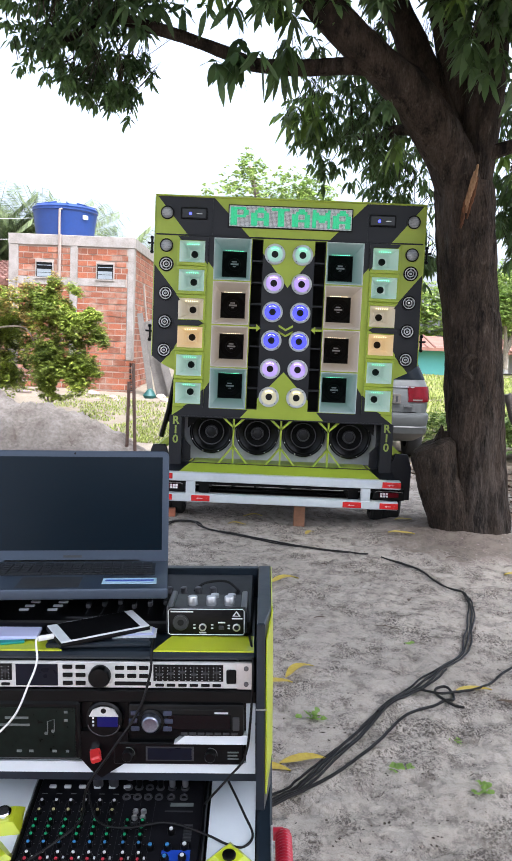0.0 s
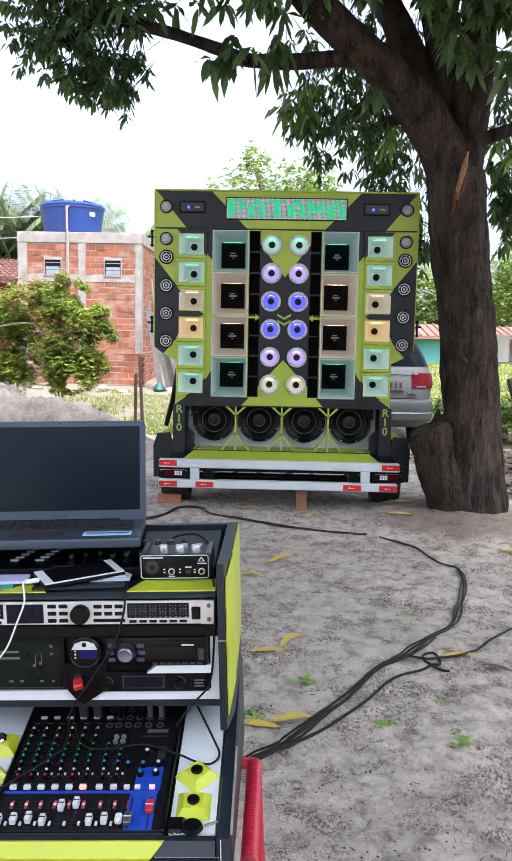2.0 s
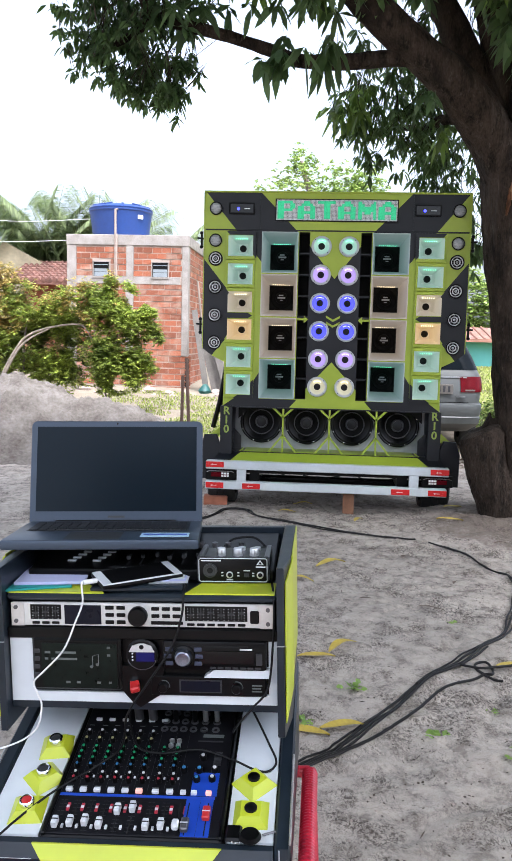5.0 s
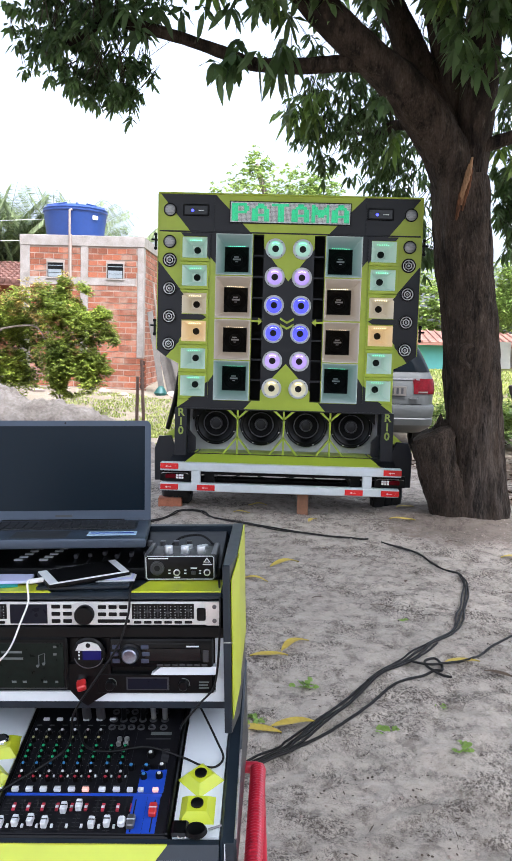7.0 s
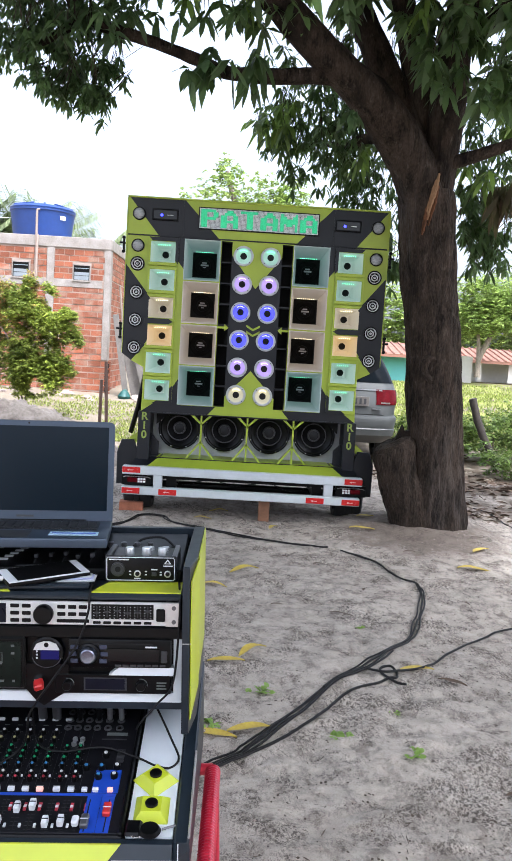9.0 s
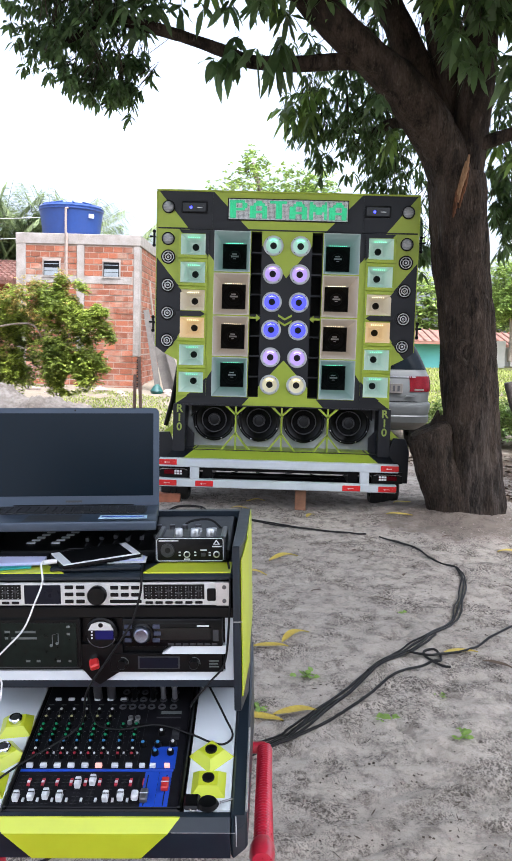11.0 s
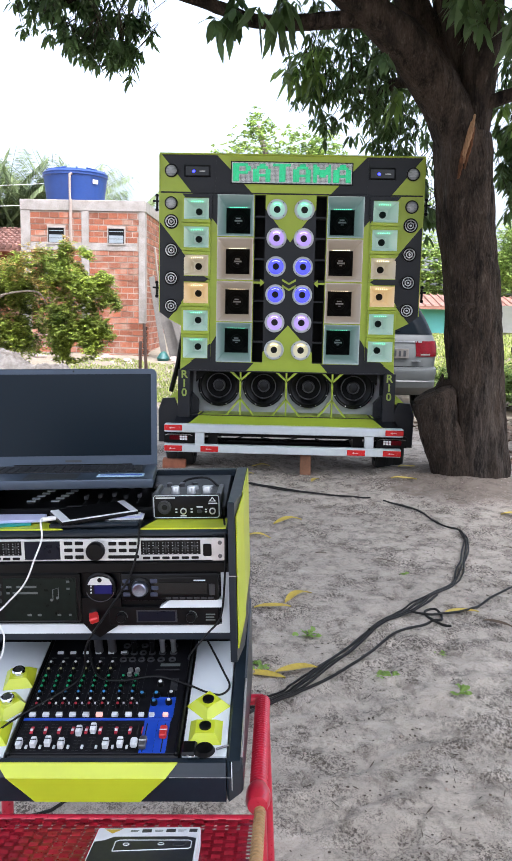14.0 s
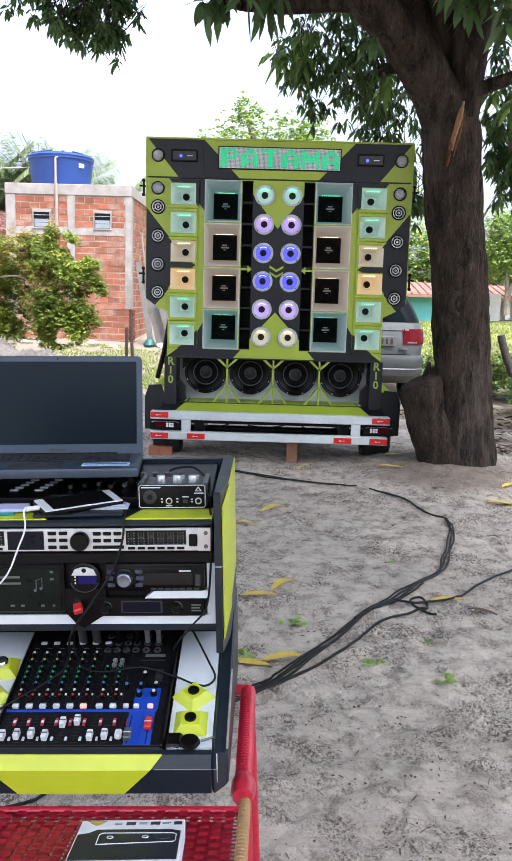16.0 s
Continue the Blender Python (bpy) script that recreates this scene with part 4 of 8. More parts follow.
class Leaves:
    """Collects leaf blades into one mesh."""

    def __init__(self, seed):
        self.v, self.f, self.rng = [], [], np.random.default_rng(seed)

    def blade(self, p, d, length, width, droop=0.3):
        d = np.asarray(d, float)
        d /= np.linalg.norm(d) + 1e-9
        s = np.cross(d, (0.13, 0.07, 1.0))
        s /= np.linalg.norm(s) + 1e-9
        tw = self.rng.uniform(-0.7, 0.7)
        up = np.cross(s, d)
        s = s * math.cos(tw) + up * math.sin(tw)
        p = np.asarray(p, float)
        mid = p + d * length * 0.48
        tip = p + d * length + np.array((0, 0, -droop * length))
        mid[2] -= droop * length * 0.18
        i = len(self.v)
        fold = np.array((0, 0, -0.15 * width))
        a, b = p + (mid - p) * 0.5, mid + (tip - mid) * 0.5
        self.v += [tuple(p), tuple(a + s * width * 0.40), tuple(a - s * width * 0.40), tuple(mid + s * width / 2 + fold), tuple(mid - s * width / 2 - fold), tuple(b + s * width * 0.45), tuple(b - s * width * 0.45), tuple(tip)]
        self.f += [(i, i + 1, i + 2), (i + 1, i + 3, i + 4, i + 2), (i + 3, i + 5, i + 6, i + 4), (i + 5, i + 7, i + 6)]

    def whorl(self, p, axis, n, length, width, spread=1.0, droop=0.4):
        r = self.rng
        for k in range(n):
            a = 2 * math.pi * (k + r.uniform(-0.3, 0.3)) / n
            d = np.array((math.cos(a) * spread, math.sin(a) * spread, r.uniform(-0.5, 0.35))) + np.asarray(axis) * r.uniform(0.2, 0.9)
            self.blade(np.asarray(p) + r.normal(0, 0.012, 3), d, length * r.uniform(0.65, 1.15), width * r.uniform(0.8, 1.2), droop * r.uniform(0.5, 1.4))

    def make(self, name, material, parent):
        return mesh_from(name, self.v, self.f, material, parent, smooth=False)


def bark(name, dark, light, bs=16):
    m = mat(name, light, 0.92, col2=dark, scale=8, bump=1.0, bscale=bs, detail=8, spec=0.15)
    nt = m.node_tree
    for n in list(nt.nodes):
        if n.bl_idname == "ShaderNodeTexNoise":
            mp = nt.nodes.new("ShaderNodeMapping")
            mp.inputs["Scale"].default_value = (1.6, 1.6, 0.55)
            tc = nt.nodes.new("ShaderNodeTexCoord")
            nt.links.new(tc.outputs["Object"], mp.inputs["Vector"])
            nt.links.new(mp.outputs[0], n.inputs["Vector"])
    return m


def patches(m):
    """Pale scuffed patches and near-black cracks over the bark."""
    nt = m.node_tree
    p = nt.nodes["Principled BSDF"]
    src = p.inputs["Base Color"].links[0].from_socket
    tc = nt.nodes.new("ShaderNodeTexCoord")
    for size, stretch, lo, hi, col, top in ((2.6, 0.22, 0.54, 0.72, (0.135, 0.114, 0.098), 0.55), (26.0, 0.45, 0.58, 0.72, (0.17, 0.14, 0.11), 0.35), (3.2, 0.5, 0.52, 0.64, (0.009, 0.007, 0.006), 0.75), (11.0, 0.22, 0.57, 0.66, (0.004, 0.003, 0.003), 0.85)):
        mp = nt.nodes.new("ShaderNodeMapping")
        mp.inputs["Scale"].default_value = (1.0, 1.0, stretch)
        n = nt.nodes.new("ShaderNodeTexNoise")
        n.inputs["Scale"].default_value, n.inputs["Detail"].default_value, n.inputs["Roughness"].default_value = size, 6.0, 0.65
        r = nt.nodes.new("ShaderNodeMapRange")
        r.inputs["From Min"].default_value, r.inputs["From Max"].default_value, r.inputs["To Max"].default_value = lo, hi, top
        mx = nt.nodes.new("ShaderNodeMix")
        mx.data_type = "RGBA"
        mx.inputs[7].default_value = (*col, 1)
        nt.links.new(tc.outputs["Object"], mp.inputs["Vector"])
        nt.links.new(mp.outputs[0], n.inputs["Vector"])
        nt.links.new(n.outputs["Fac"], r.inputs["Value"])
        nt.links.new(r.outputs[0], mx.inputs[0])
        nt.links.new(src, mx.inputs[6])
        src = mx.outputs[2]
    nt.links.new(src, p.inputs["Base Color"])


BARK = bark("mango_bark", (0.005, 0.004, 0.003), (0.066, 0.048, 0.036), 34)
patches(BARK)
SCAR = bark("bare_wood", (0.12, 0.06, 0.03), (0.36, 0.22, 0.12), 40)
RAWW = bark("raw_inner_bark", (0.03, 0.015, 0.009), (0.17, 0.075, 0.035), 40)
ROT = bark("rotted_wood", (0.004, 0.003, 0.003), (0.022, 0.017, 0.014), 30)
DEADL = leaf_mat("dead_leaf", (0.10, 0.065, 0.04), (0.05, 0.03, 0.02), 0.8)


def build_mango():
    T = thing("mango_tree", pose(1.45, -0.2, 0.0), "old mango tree with forked dark trunk and sawn stump", "tree")
    off = Vector((1.45, -0.2, 0.0))

    def w(*p):
        return Vector(p) - off

    trunk = glide([w(1.57, -0.2, -0.15), w(1.565, -0.2, 0.12), w(1.55, -0.2, 0.40), w(1.505, -0.2, 0.85), w(1.43, -0.2, 1.5), w(1.37, -0.2, 2.0), w(1.32, -0.2, 2.45), w(1.29, -0.2, 2.7)], 24)
    rad = np.interp(np.linspace(0, 1, len(trunk)), [0, 0.08, 0.25, 0.45, 0.7, 1], [0.285, 0.255, 0.235, 0.225, 0.205, 0.205])
    part("trunk", tube(trunk, list(rad), 120, rough=0.15, seed=3), BARK, T, smooth=180)
    # the stub of a second stem, sawn off
    st = glide([w(1.40, -0.26, -0.12), w(1.36, -0.26, 0.15), w(1.26, -0.26, 0.40), w(1.17, -0.26, 0.68)], 14)
    stump = part("stump", tube(st, list(np.linspace(0.20, 0.180, len(st))), 64, rough=0.18, seed=8), BARK, T, "sawn-off stub of a second stem", smooth=180)
    part("cut_face", lathe([(0.0, 0.02), (0.09, 0.03), (0.155, 0.01), (0.178, -0.03), (0.178, -0.09)], Matrix.Translation(w(1.165, -0.26, 0.72)) @ Matrix.Rotation(radians(-26), 4, "Y"), 28), BARK, stump)
    part("splinter", prism([(-0.29, 0.72), (-0.24, 0.82), (-0.215, 0.88), (-0.20, 0.83), (-0.15, 0.84), (-0.10, 0.72)], -0.08, -0.02), BARK, stump, smooth=0)
    # limbs
    limbs = {
        "main_left": ([w(1.30, -0.2, 2.6), w(1.12, -0.28, 2.95), w(0.86, -0.4, 3.24), w(0.52, -0.5, 3.5), w(0.15, -0.6, 3.78), w(-0.3, -0.8, 4.15), w(-0.9, -1.0, 4.6)], 0.185, 0.09),
        "inner": ([w(1.26, -0.15, 2.85), w(1.05, -0.1, 3.3), w(0.85, -0.1, 3.75), w(0.6, 0.0, 4.3), w(0.3, 0.1, 4.9)], 0.16, 0.08),
        "right_stem": ([w(1.33, -0.18, 2.6), w(1.37, -0.2, 3.0), w(1.40, -0.25, 3.4), w(1.42, -0.3, 3.9), w(1.5, -0.4, 4.6)], 0.165, 0.11),
        "twin": ([w(1.36, -0.15, 3.0), w(1.22, -0.1, 3.4), w(1.1, -0.1, 3.85), w(0.95, -0.1, 4.5)], 0.12, 0.09),
        "long_low": ([w(0.62, -0.45, 3.42), w(0.36, -0.5, 3.43), w(0.1, -0.5, 3.41), w(-0.12, -0.5, 3.40), w(-0.34, -0.5, 3.42), w(-0.53, -0.5, 3.49), w(-0.9, -0.5, 3.605), w(-1.36, -0.5, 3.73), w(-1.5, -0.5, 3.95), w(-1.6, -0.55, 4.4)], 0.062, 0.034),
        "drop": ([w(-1.36, -0.5, 3.73), w(-1.62, -0.5, 3.56), w(-1.85, -0.45, 3.48)], 0.034, 0.02),
        "right_low": ([w(1.43, -0.25, 2.92), w(1.62, -0.3, 2.98), w(1.83, -0.4, 3.05), w(2.2, -0.6, 3.2), w(2.8, -0.9, 3.5)], 0.055, 0.035),
        "right_high": ([w(1.42, -0.3, 3.7), w(1.8, -0.6, 4.1), w(2.4, -1.0, 4.5)], 0.08, 0.04),
        "far_a": ([w(1.2, 0.0, 3.1), w(0.95, 0.8, 3.35), w(0.8, 1.5, 3.45), w(0.5, 2.0, 3.6)], 0.06, 0.025),
        "far_b": ([w(1.4, 0.0, 3.3), w(1.7, 1.0, 3.5), w(1.9, 2.0, 3.4)], 0.07, 0.03),
        "over": ([w(1.45, -0.35, 4.2), w(0.9, -1.5, 4.5), w(0.0, -3.0, 4.6), w(-0.3, -4.6, 4.9)], 0.1, 0.04),
        "over_b": ([w(1.42, -0.3, 3.9), w(1.6, -1.8, 4.5), w(1.8, -3.6, 4.9)], 0.1, 0.04),
    }
    for k, (pts, r0, r1) in enumerate(limbs.values()):
        q = glide(pts, 6)
        part("limb", tube(q, list(np.linspace(r0, r1, len(q))), 18 if r0 > 0.1 else 10, rough=0.14, seed=20 + k), BARK, T, smooth=180)
    for pts, r0, tone in (([w(1.335, -0.414, 2.81), w(1.318, -0.424, 2.72), w(1.293, -0.430, 2.62), w(1.276, -0.426, 2.53), w(1.268, -0.417, 2.46)], 0.020, SCAR), ([w(1.312, -0.416, 2.76), w(1.290, -0.424, 2.66), w(1.268, -0.424, 2.56), w(1.255, -0.416, 2.47)], 0.014, SCAR), ([w(1.340, -0.410, 2.72), w(1.318, -0.418, 2.62), w(1.298, -0.418, 2.52), w(1.282, -0.410, 2.42)], 0.016, RAWW), ([w(1.272, -0.414, 2.60), w(1.255, -0.418, 2.50), w(1.246, -0.412, 2.41), w(1.240, -0.402, 2.35)], 0.018, RAWW)):
        sp = glide(pts, 6)
        rr = [r0 * (0.25 + 0.75 * math.sin(math.pi * (0.08 + 0.84 * k / (len(sp) - 1)))) * (1 + 0.12 * math.sin(k * 1.9)) for k in range(len(sp))]
        part("torn_bark", tube(sp, rr, 9, rough=0.7, seed=5), tone, T, "bare torn strip of wood")
    KM = Matrix.Translation(w(1.405, -0.418, 1.33)) @ FRONT @ Matrix.Rotation(0.3, 4, "Z") @ Matrix.Diagonal((0.62, 0.92, 1, 1))
    lip = lathe([(0.15, -0.07), (0.13, -0.01), (0.105, 0.014), (0.085, 0.012), (0.07, -0.004), (0.05, -0.012), (0.0, -0.016)], KM, 40)
    for v in lip.verts:
        v.co += Vector((0.012 * noise.noise(v.co * 14), 0.010 * noise.noise(v.co * 22), 0.014 * noise.noise(v.co * 12 + Vector((3, 0, 0)))))
    knot = part("knot", lip, BARK, T, "swollen knot round a rotted hole", smooth=180)
    part("knot_hole", lathe([(0.074, -0.004), (0.05, -0.009), (0.0, -0.012)], KM, 24), ROT, knot)
    def cloud(boxes, n, length, width, leaves=11, droop=0.5, seed=1, group=3, name="crown", down=0.35, loose=0.55, leaf=MANGO):
        """Sprays of leaves: each spray hangs a few whorls round the end of a twig."""
        L, twigs = Leaves(seed), Leaves(seed + 100)
        size = np.array([r[0] * r[1] * r[2] for _, r in boxes]) ** 0.67
        for _ in range(n):
            c, r = boxes[L.rng.choice(len(boxes), p=size / size.sum())]
            d = L.rng.normal(0, 1, 3)
            d *= L.rng.uniform(0.15, 1.0) ** 0.5 / np.linalg.norm(d)
            p = np.array(c) + d * np.array(r) - np.array(off)
            root = p + np.array((L.rng.normal(0, 0.12), L.rng.normal(0, 0.12), L.rng.uniform(0.1, 0.35)))
            for _ in range(group):
                q = p + L.rng.normal(0, length * loose, 3)
                if loose > 0.2:
                    twigs.blade(root, q - root, np.linalg.norm(q - root), 0.006, 0.0)
                ax = q - root
                ax = ax / np.linalg.norm(ax) * 0.5 + np.array((0, 0, -down))
                L.whorl(q, ax, leaves, length, width, 0.8, droop)
        L.make(name, leaf, T)
        if twigs.f:
            tagged(twigs.make("twig", BARK, T), kind="stuff")

    # the lacy mass far out on the long limb
    cloud([((-1.62, -0.45, 3.52), (0.42, 0.35, 0.26)), ((-1.36, -0.45, 3.32), (0.28, 0.25, 0.2)), ((-1.85, -0.4, 3.75), (0.3, 0.4, 0.3)), ((-1.26, -0.45, 3.20), (0.14, 0.2, 0.06)), ((-1.62, -0.45, 3.28), (0.2, 0.2, 0.08)), ((-1.12, -0.45, 3.38), (0.06, 0.1, 0.04)), ((-1.4, -0.5, 3.85), (0.5, 0.3, 0.22))], 150, 0.078, 0.025, 7, 0.5, 2, 3, down=0.25)
    # broad leaves round the long low limb
    cloud([((-0.98, -0.7, 3.72), (0.25, 0.2, 0.10)), ((-0.62, -0.7, 3.74), (0.3, 0.2, 0.08)), ((-0.15, -0.7, 3.78), (0.35, 0.2, 0.10)), ((0.2, -0.65, 3.72), (0.2, 0.2, 0.15)), ((-0.3, -0.7, 4.0), (0.7, 0.4, 0.12))], 24, 0.15, 0.045, 6, 0.5, 3, 2, down=0.15)
    cloud([((-0.60, -0.62, 3.46), (0.04, 0.04, 0.02)), ((-0.45, -0.66, 3.44), (0.05, 0.05, 0.02)), ((-0.22, -0.75, 3.40), (0.10, 0.08, 0.02)), ((-0.08, -0.7, 3.42), (0.06, 0.06, 0.02))], 9, 0.20, 0.056, 5, 0.4, 4, 1, down=1.3, loose=0.10)
    # behind the limbs, over the trailer
    cloud([((0.22, 0.9, 3.40), (0.22, 0.5, 0.26)), ((0.30, 0.9, 3.05), (0.14, 0.3, 0.10)), ((0.75, 1.2, 3.2), (0.35, 0.7, 0.42)), ((1.05, 1.3, 3.5), (0.7, 0.9, 0.5)), ((0.55, 0.9, 3.8), (0.8, 0.8, 0.3)), ((1.0, 1.3, 2.85), (0.28, 0.4, 0.2)), ((1.22, 1.2, 2.4), (0.10, 0.3, 0.25))], 190, 0.098, 0.026, 7, 0.6, 5, 3, down=0.3, loose=0.8)
    # right of the trunk, behind and above
    cloud([((1.95, 0.9, 3.55), (0.45, 0.7, 0.4)), ((2.1, 1.0, 3.0), (0.4, 0.6, 0.3)), ((2.0, 0.8, 2.66), (0.35, 0.4, 0.14)), ((2.3, 0.6, 3.9), (0.6, 0.8, 0.4)), ((1.75, 0.8, 2.4), (0.12, 0.2, 0.2)), ((2.05, 0.6, 2.45), (0.3, 0.3, 0.25))], 78, 0.10, 0.028, 7, 0.6, 6, 3, down=0.3, loose=0.8)
    cloud([((1.22, -0.75, 3.66), (0.16, 0.2, 0.18)), ((1.45, -0.75, 3.45), (0.2, 0.2, 0.18)), ((1.75, -0.8, 3.45), (0.2, 0.25, 0.22)), ((1.3, -0.7, 3.9), (0.4, 0.3, 0.15)), ((1.85, -0.9, 3.75), (0.4, 0.3, 0.25)), ((0.62, -0.6, 3.95), (0.07, 0.1, 0.08))], 42, 0.17, 0.052, 7, 0.55, 7, 2, down=0.3)
    cloud([((0.62, -0.65, 3.16), (0.04, 0.04, 0.04))], 2, 0.13, 0.045, 5, 0.45, 12, 1, down=1.0, loose=0.12)
    cloud([((1.16, 1.2, 2.75), (0.10, 0.3, 0.25)), ((1.20, 1.2, 2.30), (0.08, 0.3, 0.28)), ((1.92, 0.8, 2.75), (0.2, 0.3, 0.18)), ((2.15, 0.8, 2.45), (0.2, 0.3, 0.14))], 24, 0.12, 0.030, 9, 0.5, 14, 3, down=0.3)
    # paler sprays, with daylight through the crown put into the leaf colour
    cloud([((0.86, 0.2, 3.02), (0.08, 0.1, 0.08)), ((0.95, 0.5, 2.72), (0.06, 0.1, 0.06)), ((1.05, -0.7, 3.95), (0.08, 0.1, 0.06)), ((1.95, 0.5, 3.05), (0.2, 0.3, 0.15)), ((2.15, 0.5, 3.55), (0.25, 0.3, 0.2)), ((0.1, 0.8, 3.45), (0.2, 0.3, 0.15)), ((-0.25, -0.75, 3.92), (0.5, 0.2, 0.06))], 26, 0.15, 0.042, 6, 0.7, 15, 2, down=0.5, loose=0.3, leaf=LIT_MANGO)
    # high canopy, out of view, added to shade the yard, desk and car
    cloud([((-0.4, -0.8, 4.75), (2.2, 1.0, 0.4)), ((0.2, -3.0, 5.0), (2.8, 1.8, 0.5)), ((1.2, -5.2, 5.2), (2.4, 1.6, 0.5))], 200, 0.24, 0.06, 9, 0.6, 8, 3)
    cloud([((-0.5, -3.2, 5.8), (4.0, 2.4, 0.6)), ((0.5, -6.0, 5.6), (4.5, 2.2, 0.7)), ((0.4, -4.8, 4.5), (1.6, 1.1, 0.3)), ((0.6, -8.3, 5.6), (1.9, 1.4, 0.6)), ((3.0, -0.6, 5.4), (2.0, 1.9, 0.45)), ((0.2, -5.4, 5.2), (1.8, 1.2, 0.4)), ((1.4, -5.0, 5.0), (1.4, 1.0, 0.4)), ((0.8, -0.2, 5.5), (1.6, 1.6, 0.4)), ((-2.6, -1.0, 5.7), (2.0, 1.6, 0.5)), ((1.5, -6.8, 5.4), (2.2, 1.6, 0.5)), ((1.0, -4.6, 5.5), (2.0, 1.2, 0.4)), ((4.7, 4.0, 7.5), (2.4, 2.2, 0.4))], 720, 0.42, 0.13, 10, 0.5, 10, 3)
    L = Leaves(9)
    for _ in range(60):
        L.blade(np.array((1.93, -0.05, 2.78)) + L.rng.normal(0, 0.05, 3) - np.array(off), (L.rng.normal(0, 0.3), L.rng.normal(0, 0.3), -1), L.rng.uniform(0.12, 0.3), 0.04, 0.1)
    L.make("dead_spray", DEADL, T)["label"] = "hanging spray of dead brown leaves"
    return T


build_mango()


# ---------------------------------------------------------------- brick house with water tank
BRICK = mat("fired_brick", (0.245, 0.076, 0.036), 0.88, var=0.35, scale=9, bump=0.4, bscale=50, rnd=0.3)
BRICKS = mat("fired_brick_rows", (0.245, 0.076, 0.036), 0.88, var=0.35, scale=9, bump=0.4, bscale=50)
MORTAR = mat("grey_mortar", (0.34, 0.275, 0.235), 0.95, var=0.2, scale=4, bump=0.4, bscale=30)
CONCRETE = mat("raw_concrete", (0.35, 0.32, 0.295), 0.92, col2=(0.205, 0.18, 0.16), scale=5, bump=0.4, bscale=25)


def smears(m):
    """Pale mortar smeared over the brick faces."""
    nt = m.node_tree
    p = nt.nodes["Principled BSDF"]
    src = p.inputs["Base Color"].links[0].from_socket
    g = nt.nodes.new("ShaderNodeNewGeometry")
    n = nt.nodes.new("ShaderNodeTexNoise")
    n.inputs["Scale"].default_value, n.inputs["Detail"].default_value, n.inputs["Roughness"].default_value = 3.2, 7.0, 0.68
    rr = nt.nodes.new("ShaderNodeMapRange")
    rr.inputs["From Min"].default_value, rr.inputs["From Max"].default_value, rr.inputs["To Max"].default_value = 0.49, 0.68, 0.62
    mx = nt.nodes.new("ShaderNodeMix")
    mx.data_type = "RGBA"
    mx.inputs[7].default_value = (0.36, 0.27, 0.21, 1)
    nt.links.new(g.outputs["Position"], n.inputs["Vector"])
    nt.links.new(n.outputs["Fac"], rr.inputs["Value"])
    nt.links.new(rr.outputs[0], mx.inputs[0])
    nt.links.new(src, mx.inputs[6])
    nt.links.new(mx.outputs[2], p.inputs["Base Color"])


smears(BRICK)
smears(BRICKS)


def each_own(m):
    """Every brick of a joined wall in its own shade."""
    nt = m.node_tree
    p = nt.nodes["Principled BSDF"]
    src = p.inputs["Base Color"].links[0].from_socket
    g, hs, mr = (nt.nodes.new(n) for n in ("ShaderNodeNewGeometry", "ShaderNodeHueSaturation", "ShaderNodeMapRange"))
    mr.inputs["To Min"].default_value, mr.inputs["To Max"].default_value = 0.68, 1.3
    nt.links.new(g.outputs["Random Per Island"], mr.inputs["Value"])
    nt.links.new(mr.outputs[0], hs.inputs["Value"])
    nt.links.new(src, hs.inputs["Color"])
    nt.links.new(hs.outputs[0], p.inputs["Base Color"])


each_own(BRICKS)
TANKB = mat("blue_tank", (0.014, 0.045, 0.19), 0.45, var=0.15, scale=2)
PIPE = mat("grey_brown_pipe", (0.33, 0.26, 0.22), 0.6, var=0.15)
ROOFT = mat("clay_roof", (0.20, 0.10, 0.078), 0.9, var=0.4, scale=5, bump=0.3, bscale=30, rnd=0.2)
CREAMW = mat("cream_wall", (0.38, 0.33, 0.22), 0.9, col2=(0.20, 0.17, 0.12), scale=1.5, detail=8)


LOUVRE = mat("frosted_louvre", (0.22, 0.25, 0.27), 0.3, var=0.15)


